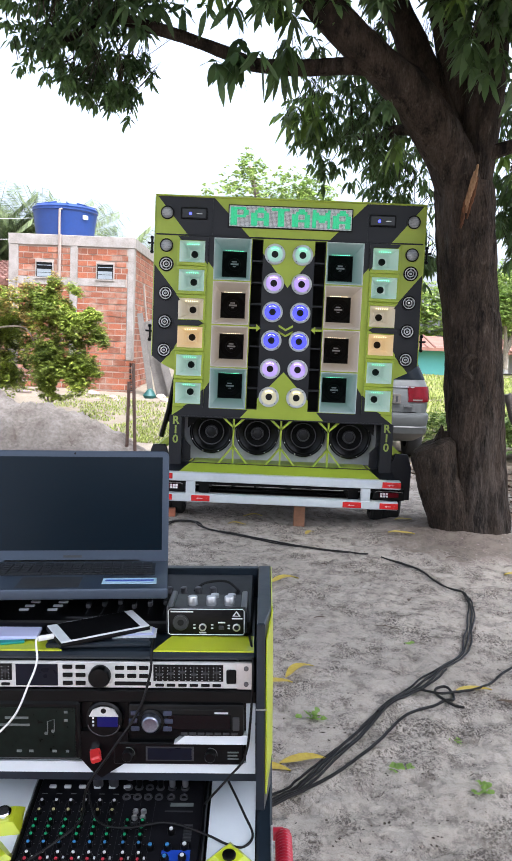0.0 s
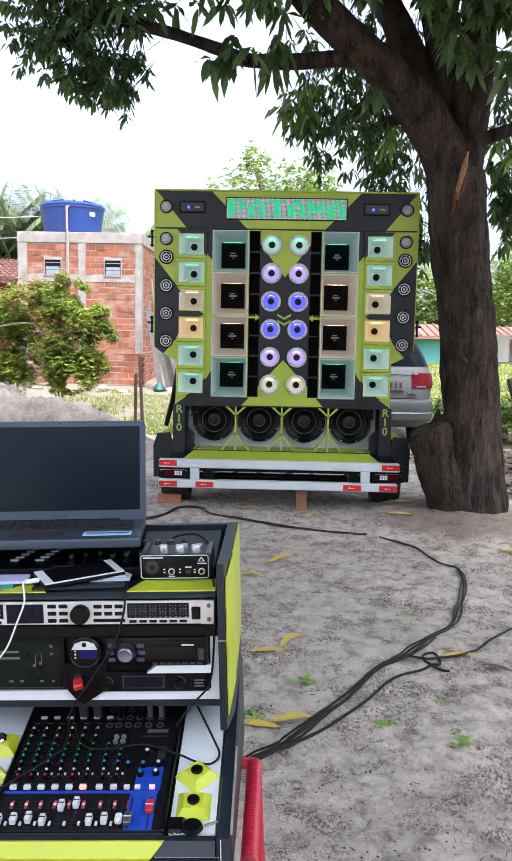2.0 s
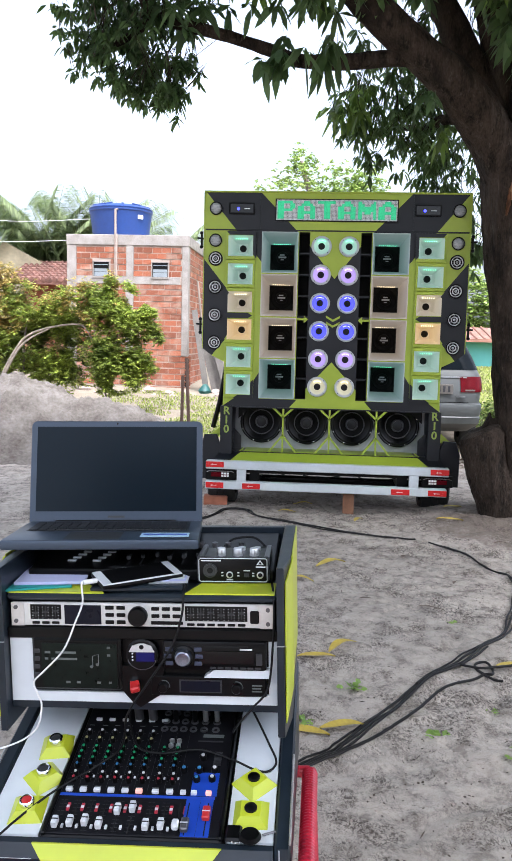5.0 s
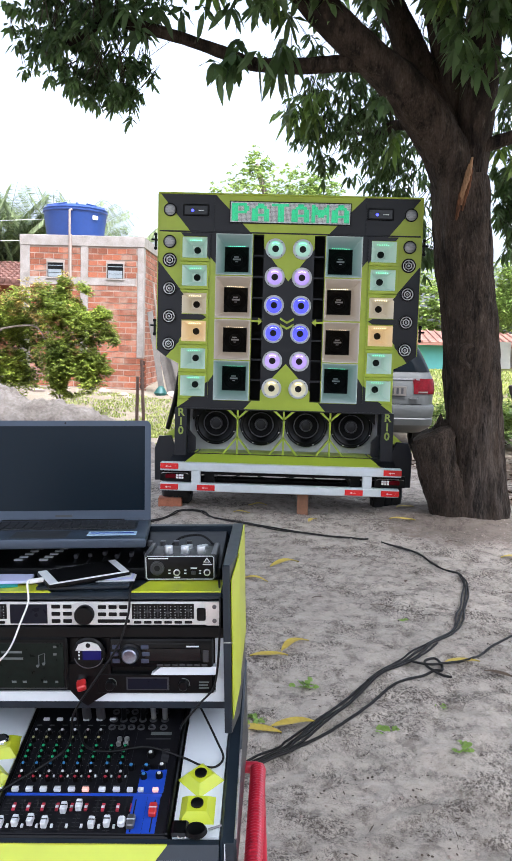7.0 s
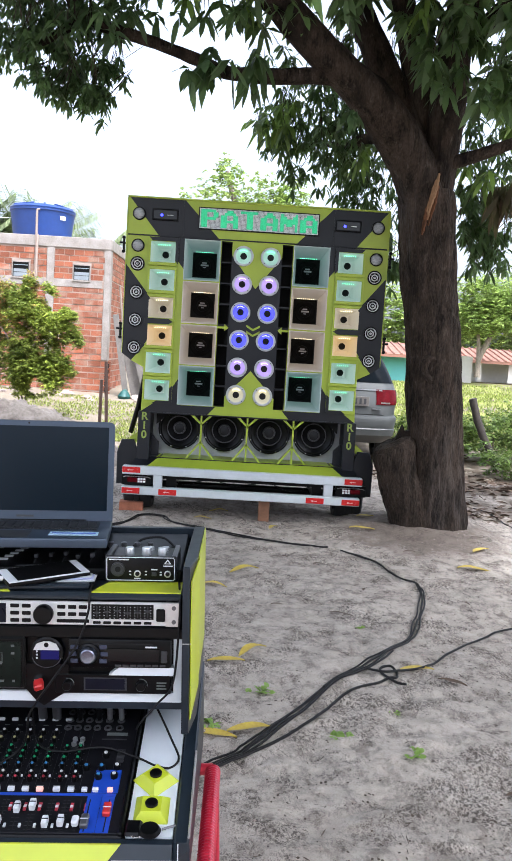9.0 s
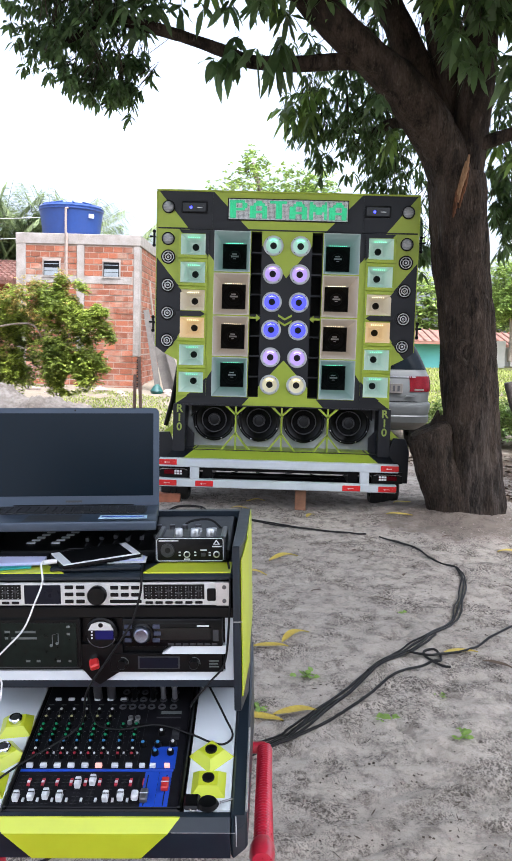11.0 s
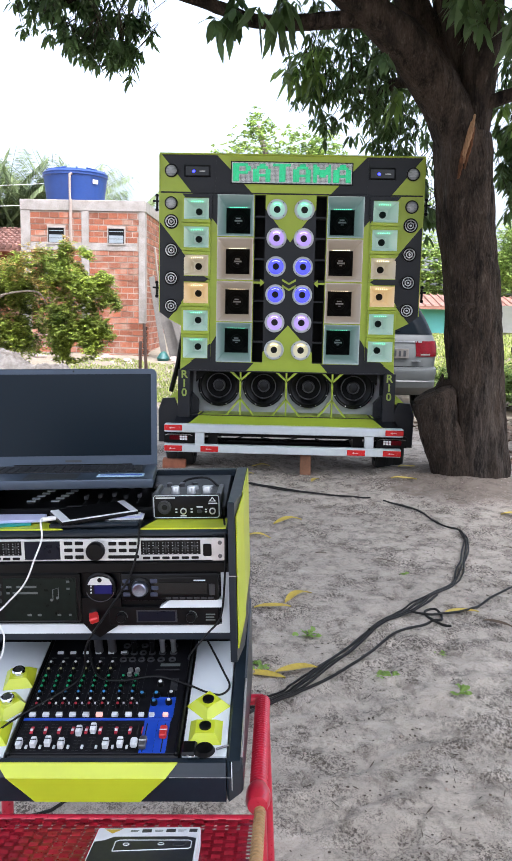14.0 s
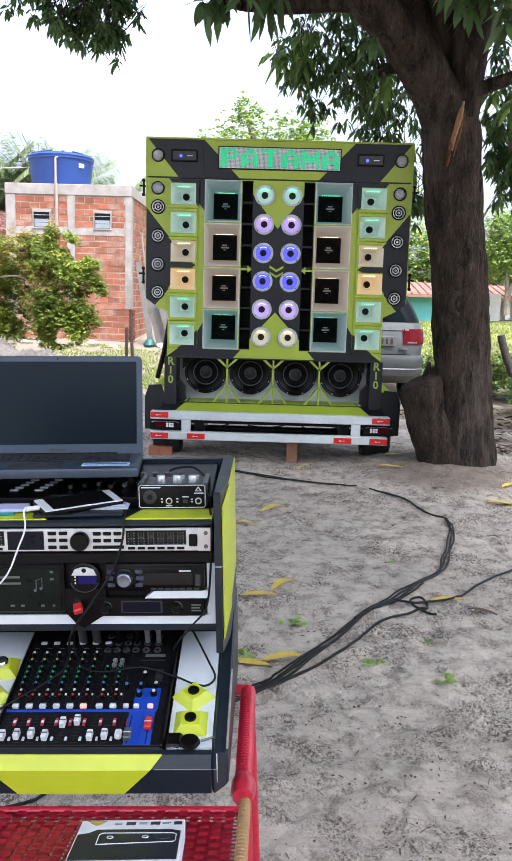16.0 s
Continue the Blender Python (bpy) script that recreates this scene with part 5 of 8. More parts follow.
def build_house():
    Hs = thing("brick_house", pose(-4.55, 12.0, 0.2), "unplastered red brick house with concrete beams and two small windows", "house")
    ox, oy, oz = -4.55, 12.0, 0.2

    def W(x0, x1, y0, y1, z0, z1, b=0.0):
        return box(x0 - ox, x1 - ox, y0 - oy, y1 - oy, z0 - oz, z1 - oz, b)

    part("wall", W(-6.0, -3.205, 12.006, 15.2, -0.3, 3.66), MORTAR, Hs, "mortar core of the walls")
    part("top_beam", W(-6.03, -3.17, 11.97, 15.25, 3.47, 3.71, 0.01), CONCRETE, Hs)
    part("middle_beam", W(-5.99, -3.375, 11.988, 12.1, 2.60, 2.77, 0.006), CONCRETE, Hs)
    part("corner_column", W(-3.33, -3.187, 11.98, 12.25, 0.98, 3.47, 0.008), CONCRETE, Hs)
    part("corner_column", W(-6.02, -5.80, 11.978, 12.25, 0.2, 3.47, 0.008), CONCRETE, Hs)
    part("column", W(-4.63, -4.46, 11.975, 12.1, 1.0, 3.47, 0.006), CONCRETE, Hs)
    for x0 in (-5.39, -4.02):
        win = part("window", W(x0, x0 + 0.36, 11.99, 12.02, 2.75, 3.10), BLACK, Hs, "small louvred window")
        bm = bmesh.new()
        for a, b, c, d in ((x0 - 0.02, x0 + 0.38, 3.09, 3.115), (x0 - 0.03, x0 + 0.39, 2.73, 2.76), (x0 - 0.02, x0, 2.76, 3.09), (x0 + 0.36, x0 + 0.38, 2.76, 3.09)):
            box(a - ox, b - ox, -0.035, 0.02, c - oz, d - oz, bm=bm)
        part("frame", bm, CONCRETE, win, smooth=0)
        for k, (z0, z1) in enumerate(((2.77, 2.86), (2.87, 2.94))):
            part("louvre", W(x0 + 0.02, x0 + 0.34, 11.975, 11.985, z0, z1), LOUVRE, win, smooth=0)
        part("louvre", W(x0 + 0.02, x0 + 0.34, 11.975, 11.985, 3.02, 3.035), LOUVRE, win, smooth=0)
    # bricks
    rng = random.Random(4)
    mesh = bpy.data.meshes.new("brick")
    b = box(-0.5, 0.5, -0.5, 0.5, -0.5, 0.5)
    b.to_mesh(mesh)
    b.free()
    mesh.materials.append(BRICK)
    count, rest = 0, ([], [])

    def lay(x0, x1, z0, z1, y, deep, side=False):
        nonlocal count
        ch, cl = (0.138, 0.29) if z1 < 2.65 or side else (0.134, 0.22)
        row, z = 0, z0
        while z + 0.05 < z1:
            h = min(ch - rng.uniform(0.018, 0.032), z1 - z - 0.004)
            x = x0 - (cl / 2 if row % 2 else 0) * 1.0
            while x < x1:
                a, c = max(x, x0) + rng.uniform(0.002, 0.008), min(x + cl, x1) - rng.uniform(0.003, 0.012)
                if c - a > 0.04:
                    pr = rng.uniform(-0.007, 0.009)
                    if not side and z < 3.13 and z + h > 2.72:
                        for w in (-5.39, -4.02):
                            if a < w - 0.03 < c:
                                c = w - 0.035
                            elif a < w + 0.39 < c:
                                a = w + 0.395
                            elif w - 0.03 <= a and c <= w + 0.39:
                                a = c
                    if c - a > 0.03:
                        if count < 290:
                            o = new("brick", mesh)
                            o.parent = Hs
                            if side:
                                o.matrix_basis = Matrix.LocRotScale((y - ox + pr, (a + c) / 2 - oy, z + h / 2 - oz), None, (deep, c - a, h))
                            else:
                                o.matrix_basis = Matrix.LocRotScale(((a + c) / 2 - ox, y - oy + pr, z + h / 2 - oz), None, (c - a, deep, h))
                            count += 1
                        else:
                            v, f = rest
                            i = len(v)
                            if side:
                                xx, yy = (y - ox - deep / 2, y - ox + deep / 2), (a - oy, c - oy)
                            else:
                                xx, yy = (a - ox, c - ox), (y - oy - deep / 2 + pr, y - oy + deep / 2)
                            v += [(p, q, r) for r in (z - oz, z + h - oz) for q in yy for p in xx]
                            f += [tuple(i + j for j in t) for t in ((0, 2, 3, 1), (4, 5, 7, 6), (0, 1, 5, 4), (2, 6, 7, 3), (0, 4, 6, 2), (1, 3, 7, 5))]
                x += cl
            z += ch
            row += 1

    lay(-4.46, -3.33, 2.78, 3.47, 12.02, 0.05)
    lay(-4.46, -3.33, 0.98, 2.60, 12.02, 0.05)
    lay(-5.80, -4.63, 2.78, 3.47, 12.02, 0.05)
    lay(-5.80, -3.10, 0.15, 0.98, 12.02, 0.05)
    lay(-5.80, -4.63, 0.98, 2.60, 12.02, 0.05)
    lay(12.25, 15.1, 0.2, 3.47, -3.222, 0.05, True)
    if rest[0]:
        tagged(mesh_from("brick_infill", rest[0], rest[1], BRICKS, Hs, smooth=False), kind="stuff")
    # open ends of hollow bricks at the foot of the corner
    for k in range(5):
        for i in range(2):
            for j in range(2):
                part("brick_hole", W(-3.235 + i * 0.055, -3.195 + i * 0.055, 11.985, 12.0, 0.27 + k * 0.138 + j * 0.05, 0.305 + k * 0.138 + j * 0.05), PITCH, Hs, smooth=0)
    part("pipe", tube([(-4.85 - ox, 11.93 - oy, 2.75 - oz), (-4.85 - ox, 11.93 - oy, 3.72 - oz)], 0.03, 8), PIPE, Hs)
    part("drain_pipe", tube(glide([(-2.98 - ox, 12.1 - oy, 2.7 - oz), (-2.94 - ox, 12.2 - oy, 2.2 - oz), (-2.9 - ox, 12.3 - oy, 1.75 - oz)], 4), 0.025, 8), PIPE, Hs)
    # tank
    Tk = thing("water_tank", pose(-4.97, 12.85, 3.71) @ Matrix.Diagonal((0.94, 0.94, 1.12, 1)), "round blue plastic water tank on the flat roof", "water tank")
    part("shell", lathe([(0.0, 0.0), (0.68, 0.0), (0.70, 0.02), (0.775, 0.52), (0.80, 0.54), (0.80, 0.57), (0.77, 0.575)], None, 48), TANKB, Tk)
    lid = part("lid", lathe([(0.79, 0.575), (0.80, 0.60), (0.74, 0.64), (0.40, 0.70), (0.25, 0.72), (0.0, 0.73)], None, 48), TANKB, Tk)
    for k in range(10):
        a = 2 * math.pi * k / 10
        part("lid_rib", box(-0.16, 0.16, -0.025, 0.025, 0, 0.04, 0.008), TANKB, lid).matrix_basis = Matrix.Translation((0.58 * math.cos(a), 0.58 * math.sin(a), 0.655)) @ Matrix.Rotation(a, 4, "Z") @ Matrix.Rotation(radians(12), 4, "Y")
    part("sticker", box(-0.075, 0.075, -0.777, -0.762, 0.37, 0.45), WHITE, Tk).matrix_basis = Matrix.Rotation(radians(52), 4, "Z")
    part("inlet_pipe", tube([(0.10, -0.96, -0.9), (0.10, -0.96, 0.50), (0.10, -0.70, 0.54)], 0.028, 8), PIPE, Tk)
    # low house behind with a clay roof and a cream gable
    Lo = thing("low_house", pose(-8.0, 16, 0.3), "low brick house with mossy clay roof and cream gable", "house")
    part("wall", box(-0.6, 0.95, 0.2, 3, -0.3, 2.75), BRICKS, Lo)
    part("gable", prism([(-4.5, -0.3), (0.1, -0.3), (0.1, 2.9), (-0.2, 3.1), (-1.6, 3.85), (-4.5, 3.9)], 0.9, 1.1), CREAMW, Lo, smooth=0)
    roof = part("roof", prism([(-0.35, 2.58), (1.35, 3.22), (1.35, 3.12), (-0.35, 2.48)], -0.85, 1.05, axis="x"), ROOFT, Lo, smooth=0)
    for r in range(8):
        for c in range(12):
            t = r / 8
            y, z = -0.40 + 1.72 * t, 2.585 + 0.645 * t
            part("roof_tile", tube([(-0.80 + c * 0.16, y, z + 0.028), (-0.80 + c * 0.16, y + 0.24, z + 0.085)], [0.072, 0.056], 7), ROOFT, roof)


build_house()


# ---------------------------------------------------------------- planting and surroundings
def clump(name, at, shells, n, length, width, material, seed, label, category, stems=(), leaves=7, stem_r=0.02, droop=0.25, spread=1.0, gaps=-9.0, tips=None):
    T = thing(name, pose(*at), label, category)
    for q in stems:
        g = glide([Vector(p) - Vector(at) for p in q], 6)
        part("stem", tube(g, list(np.linspace(stem_r, stem_r * 0.35, len(g))), 8, rough=0.1), STEMM, T)
    L, Y = Leaves(seed), Leaves(seed + 500)
    size = np.array([q[0] * q[1] * q[2] for _, q in shells]) ** 0.75
    for _ in range(n):
        c, r = shells[L.rng.choice(len(shells), p=size / size.sum())]
        d = L.rng.normal(0, 1, 3)
        d *= L.rng.uniform(0.3, 1.0) ** 0.45 / np.linalg.norm(d)
        p = np.array(c) + d * np.array(r) * L.rng.uniform(0.6, 1.35) - np.array(at)
        if noise.noise(Vector(p * 2.6) + Vector((seed, 0, 0))) < gaps:
            continue
        old = tips is not None and noise.noise(Vector(p * 1.7)) + 0.9 * (p[2] + at[2] - tips) - 0.5 * p[0] > L.rng.uniform(0.1, 0.7)
        (Y if old else L).whorl(p, d * 0.5 + np.array((0, 0, 0.25)), leaves, length, width, spread, droop)
    L.make("crown", material, T)
    if Y.f:
        Y.make("yellowing_crown", TAWNY, T)["label"] = "tawny yellowing leaves"
    return T


STEMM = bark("grey_stem", (0.12, 0.10, 0.08), (0.34, 0.29, 0.24), 30)
clump("bush", (-3.7, 7.0, 0.25), [((-3.66, 7, 2.26), (0.13, 0.2, 0.2)), ((-3.36, 7, 2.14), (0.13, 0.2, 0.17)), ((-3.63, 7, 1.80), (0.46, 0.45, 0.36)), ((-3.22, 7, 1.52), (0.36, 0.4, 0.34)), ((-2.92, 7, 1.36), (0.15, 0.2, 0.16)), ((-3.60, 7, 1.10), (0.46, 0.45, 0.36)), ((-3.54, 7, 0.80), (0.46, 0.4, 0.22)), ((-3.58, 7, 0.52), (0.28, 0.3, 0.11)), ((-3.50, 7, 0.64), (0.42, 0.4, 0.16)), ((-3.52, 7, 0.95), (0.44, 0.4, 0.25)), ((-3.02, 7, 0.86), (0.14, 0.16, 0.07)), ((-3.15, 7, 1.05), (0.24, 0.3, 0.16)), ((-4.22, 7.1, 2.02), (0.42, 0.4, 0.28)), ((-3.02, 7, 1.82), (0.12, 0.2, 0.1))], 8600, 0.060, 0.025, BUSHL, 21, "leafy green bush with yellowing tips before the brick house", "bush", [[(-3.7, 7, 0.2), (-3.65, 7, 0.9), (-3.5, 7, 1.6)], [(-3.7, 7, 0.2), (-3.9, 7, 1.0), (-4.0, 7, 1.9)], [(-3.5, 7, 0.9), (-3.2, 7, 0.9), (-2.98, 7, 0.8)]], gaps=-0.2, tips=1.95)
clump("bush", (-5.2, 7.4, 0.25), [((-5.3, 7.4, 1.85), (0.6, 0.5, 0.38)), ((-4.75, 7.4, 1.75), (0.55, 0.5, 0.3)), ((-5.0, 7.6, 1.2), (0.7, 0.5, 0.6)), ((-5.7, 7.4, 1.3), (0.7, 0.5, 0.6)), ((-4.4, 7.5, 1.5), (0.4, 0.4, 0.4)), ((-4.6, 7.7, 0.9), (0.4, 0.4, 0.4)), ((-5.5, 7.6, 0.9), (0.7, 0.5, 0.5)), ((-6.1, 7.6, 1.4), (0.6, 0.5, 0.65)), ((-5.2, 7.7, 1.6), (0.6, 0.4, 0.5)), ((-5.75, 7.4, 2.42), (0.32, 0.3, 0.26)), ((-5.45, 7.4, 2.12), (0.4, 0.35, 0.26)), ((-4.95, 7.6, 0.75), (0.75, 0.45, 0.35))], 8600, 0.066, 0.026, BUSHL, 22, "tall straggly bush with bare arching stems", "bush", [[(-5.62, 6.9, 0.5), (-5.35, 6.9, 1.05), (-5.0, 6.9, 1.42), (-4.2, 6.9, 1.58), (-3.95, 6.9, 1.3)], [(-5.6, 6.9, 0.5), (-5.2, 6.9, 1.2), (-4.7, 6.9, 1.5)], [(-5.3, 7.3, 0.3), (-5.3, 7.3, 1.2), (-5.2, 7.3, 1.8)]], stem_r=0.028, gaps=-0.2, tips=1.7)
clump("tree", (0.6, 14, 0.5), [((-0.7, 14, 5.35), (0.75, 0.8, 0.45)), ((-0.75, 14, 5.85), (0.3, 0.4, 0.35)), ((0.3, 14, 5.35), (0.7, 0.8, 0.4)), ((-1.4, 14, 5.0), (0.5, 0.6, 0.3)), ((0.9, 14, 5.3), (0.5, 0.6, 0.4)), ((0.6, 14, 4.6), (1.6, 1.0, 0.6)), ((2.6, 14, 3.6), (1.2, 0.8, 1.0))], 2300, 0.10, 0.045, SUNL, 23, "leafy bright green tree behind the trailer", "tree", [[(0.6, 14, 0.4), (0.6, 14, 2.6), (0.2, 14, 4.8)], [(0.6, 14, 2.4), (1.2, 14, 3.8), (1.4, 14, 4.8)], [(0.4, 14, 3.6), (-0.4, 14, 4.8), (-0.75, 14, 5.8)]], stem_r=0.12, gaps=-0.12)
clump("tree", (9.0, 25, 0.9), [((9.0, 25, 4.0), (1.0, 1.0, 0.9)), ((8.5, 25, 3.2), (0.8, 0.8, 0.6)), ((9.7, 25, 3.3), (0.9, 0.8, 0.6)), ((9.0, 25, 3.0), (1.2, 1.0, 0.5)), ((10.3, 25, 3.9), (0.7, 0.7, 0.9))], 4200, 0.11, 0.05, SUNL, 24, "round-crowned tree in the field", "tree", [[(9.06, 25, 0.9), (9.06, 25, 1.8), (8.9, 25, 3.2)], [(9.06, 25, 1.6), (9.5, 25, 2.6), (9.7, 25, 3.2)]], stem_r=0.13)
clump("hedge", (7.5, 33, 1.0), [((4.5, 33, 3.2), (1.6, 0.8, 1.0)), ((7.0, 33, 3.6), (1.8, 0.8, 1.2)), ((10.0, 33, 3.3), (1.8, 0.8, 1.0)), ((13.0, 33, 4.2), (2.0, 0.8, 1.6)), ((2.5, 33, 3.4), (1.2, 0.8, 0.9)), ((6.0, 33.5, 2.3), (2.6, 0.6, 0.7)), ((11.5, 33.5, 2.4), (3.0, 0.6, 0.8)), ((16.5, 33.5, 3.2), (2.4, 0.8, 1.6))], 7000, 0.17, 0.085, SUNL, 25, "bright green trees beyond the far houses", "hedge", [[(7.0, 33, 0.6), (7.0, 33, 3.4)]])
clump("scrub", (3.3, 4.6, 0.1), [((3.5, 4.6, 0.45), (0.6, 0.5, 0.3)), ((4.1, 4.8, 0.55), (0.6, 0.5, 0.35)), ((3.0, 5.0, 0.4), (0.4, 0.5, 0.3)), ((4.8, 5.0, 0.6), (0.7, 0.5, 0.4)), ((2.4, 5.2, 0.35), (0.4, 0.4, 0.25)), ((3.6, 3.4, 0.2), (0.8, 0.5, 0.2)), ((4.6, 3.8, 0.35), (0.9, 0.5, 0.3))], 2600, 0.07, 0.025, FARL, 26, "low weeds on the bank under the tree", "scrub", [[(3.5, 4.6, 0.0), (3.5, 4.6, 0.4)]])


def palm(at, height, n, seed, span=2.0):
    T = thing("palm", pose(*at), "feathery palm with arching fronds behind the house", "palm")
    part("trunk", tube([(0, 0, 0), (0.05, 0, height * 0.5), (0.0, 0, height)], [0.16, 0.13, 0.12], 12, rough=0.08), STEMM, T)
    rng = random.Random(seed)
    for k in range(n):
        a = 2 * math.pi * k / n + rng.uniform(-0.2, 0.2)
        el = rng.uniform(0.8, 1.55)
        L = span * rng.uniform(0.8, 1.15)
        dx, dy = math.cos(a), math.sin(a)
        pts = []
        for i in range(13):
            t = i / 12
            out = L * t * math.cos(el * (1 - 0.35 * t))
            up = L * (t * math.sin(el) - 0.24 * t * t)
            pts.append(Vector((dx * out, dy * out, height + up)))
        fr = part("frond", tube(pts, list(np.linspace(0.02, 0.005, 13)), 5), PALML, T)
        lv = Leaves(seed * 50 + k)
        for i in range(1, 13):
            d = (pts[i] - pts[i - 1]).normalized()
            for sd in (-1, 1):
                for j in range(8):
                    p = pts[i - 1].lerp(pts[i], j / 8)
                    side = Vector((-dy, dx, 0)) * sd
                    lv.blade(p, side * 0.7 + d * 0.7 + Vector((0, 0, -0.25)), 0.55 * L / 2 * (1.1 - 0.6 * i / 13), 0.026, 0.75)
        lv.make("leaflet_fan", PALML, fr)


palm((-8.6, 18.5, 0.4), 2.7, 28, 1, 3.1)
palm((-7.3, 19.5, 0.4), 2.9, 24, 2, 3.0)
palm((-10.4, 19.0, 0.4), 2.2, 22, 3, 3.0)
palm((-5.2, 20.0, 0.4), 2.6, 14, 4, 2.5)


def sand_heap():
    n = 200
    verts, faces = [], []
    for j in range(n):
        for i in range(n):
            x, y = -6.6 + 5.4 * i / (n - 1), 1.6 + 3.4 * j / (n - 1)
            h = 0.80 * math.exp(-abs((x + 3.8) / 1.05) ** 1.7 - ((y - 3.2) / 0.75) ** 2) + 0.46 * math.exp(-((x + 2.42) / 0.85) ** 2 - ((y - 3.2) / 0.6) ** 2) + 0.62 * math.exp(-((x + 5.3) / 1.2) ** 2 - ((y - 3.3) / 0.8) ** 2)
            h += 0.07 * h * noise.noise(Vector((x * 3, y * 3, 0))) + 0.055 * noise.noise(Vector((x * 5, y * 5, 2))) * min(1, h * 3) + (0.045 * noise.noise(Vector((x * 10, y * 10, 5))) + 0.035 * noise.noise(Vector((x * 34, y * 34, 7)))) * min(1, h * 3)
            verts.append((x, y, ground_height(x, y) - 0.06 + h))
    for j in range(n - 1):
        for i in range(n - 1):
            faces.append((j * n + i, j * n + i + 1, (j + 1) * n + i + 1, (j + 1) * n + i))
    ob = mesh_from("sand_heap", verts, faces, mat("heap_sand", (0.265, 0.240, 0.214), 0.95, col2=(0.105, 0.086, 0.070), scale=3.6, detail=9, bump=1.0, bscale=15, spec=0.1))
    tagged(ob, "heap of loose grey building sand", "sand heap", kind="stuff")


sand_heap()
for run, label in (([(-3.6, 1.2, 0.78), (-1.6, 0.9, 0.62), (0.40, 0.75, 0.68)], "thin pale power line strung to the water tank"), ([(-3.6, 1.2, 0.16), (-1.6, 0.5, 0.08), (0.0, 0.0, 0.08), (0.04, 0.02, 0.08)], "thin pale power line strung to the house corner")):
    wl = part("power_line", tube(glide(run, 6), 0.006, 6), WHITE)
    wl.matrix_basis = pose(-6.03, 12.1, 3.5)
    tagged(wl, label, "cable")
RUST = mat("dark_stake_wood", (0.10, 0.06, 0.045), 0.85, var=0.3, scale=20, bump=0.3)
for (x, y, z0, z1, lean) in ((-1.69, 3.0, 0.0, 1.18, -0.05), (-1.745, 3.05, 0.0, 0.97, 0.01)):
    st = part("stake", tube([(0, 0, -0.05), (lean, 0, z1)], [0.021, 0.019], 8, rough=0.1), RUST)
    st.matrix_basis = pose(x - lean, y, ground_height(x, y))
    tagged(st, "dark wooden stake standing in the sand", "stake", "stakes by the heap")
OLDW = mat("weathered_post", (0.045, 0.036, 0.03), 0.9, var=0.4, scale=16, bump=0.5)
post = part("fence_post", tube(glide([(0.46, 0, -0.1), (0.40, 0, 0.05), (0.16, 0, 0.5), (0.06, 0, 0.75), (0.0, 0, 0.95)], 6), [0.055] * 8 + [0.05] * 17, 24, rough=0.35, seed=4), OLDW)
post.matrix_basis = pose(2.99, 4.0, ground_height(3.4, 4.0))
tagged(post, "short leaning weathered fence post", "post")

# leaning boards and rubble by the house corner
BOARD = mat("grey_board", (0.125, 0.112, 0.10), 0.85, var=0.25, scale=5, bump=0.2)
for x, y, t, w0, h0 in ((-2.62, 11.3, 11, 0.13, 1.9), (-2.36, 11.4, 15, 0.30, 1.75), (-2.12, 11.2, 18, 0.16, 1.2)):
    b = part("board", box(-w0 / 2, w0 / 2, -0.015, 0.015, 0, h0, 0.003), BOARD)
    b.matrix_basis = pose(x, y, ground_height(x, y) - 0.02, -10, -t, 0)
    tagged(b, "long grey board leaning by the brick house", "board", "leaning boards")
RUBBLE = random.Random(8)
for k in range(14):
    x, y, q = RUBBLE.uniform(-5.6, -2.2), RUBBLE.uniform(10.2, 11.7), RUBBLE.uniform(0.05, 0.14)
    lump = lathe([(0.0, 0.0), (q, 0.0), (q * 1.1, q * 0.4), (q * 0.6, q * 0.8), (0.0, q * 0.9)], None, 9)
    for v in lump.verts:
        v.co += q * 0.5 * Vector((noise.noise(v.co * 11 + Vector((k, 0, 0))), noise.noise(v.co * 11 + Vector((0, k, 0))), 0))
    o = part("rubble", lump, MORTAR, smooth=20)
    o.matrix_basis = pose(x, y, ground_height(x, y) - 0.02)
    tagged(o, "pale lump of mortar rubble by the house", "rubble", "rubble by the house")
TEAL = mat("teal_plastic", (0.008, 0.07, 0.062), 0.5, var=0.2)
sack = part("plastic_sheet", lathe([(0.0, 0.0), (0.2, 0.0), (0.24, 0.12), (0.15, 0.28), (0.04, 0.36), (0.0, 0.37)], None, 14), TEAL)
for v in sack.data.vertices:
    v.co += Vector((0.05 * noise.noise(v.co * 9), 0.05 * noise.noise(v.co * 9 + Vector((5, 0, 0))), 0.04 * noise.noise(v.co * 8)))
sack.matrix_basis = pose(-2.62, 11.0, ground_height(-2.62, 11.0) - 0.02) @ Matrix.Scale(0.6, 4)
tagged(sack, "crumpled teal plastic sheet on the ground", "plastic sheet")


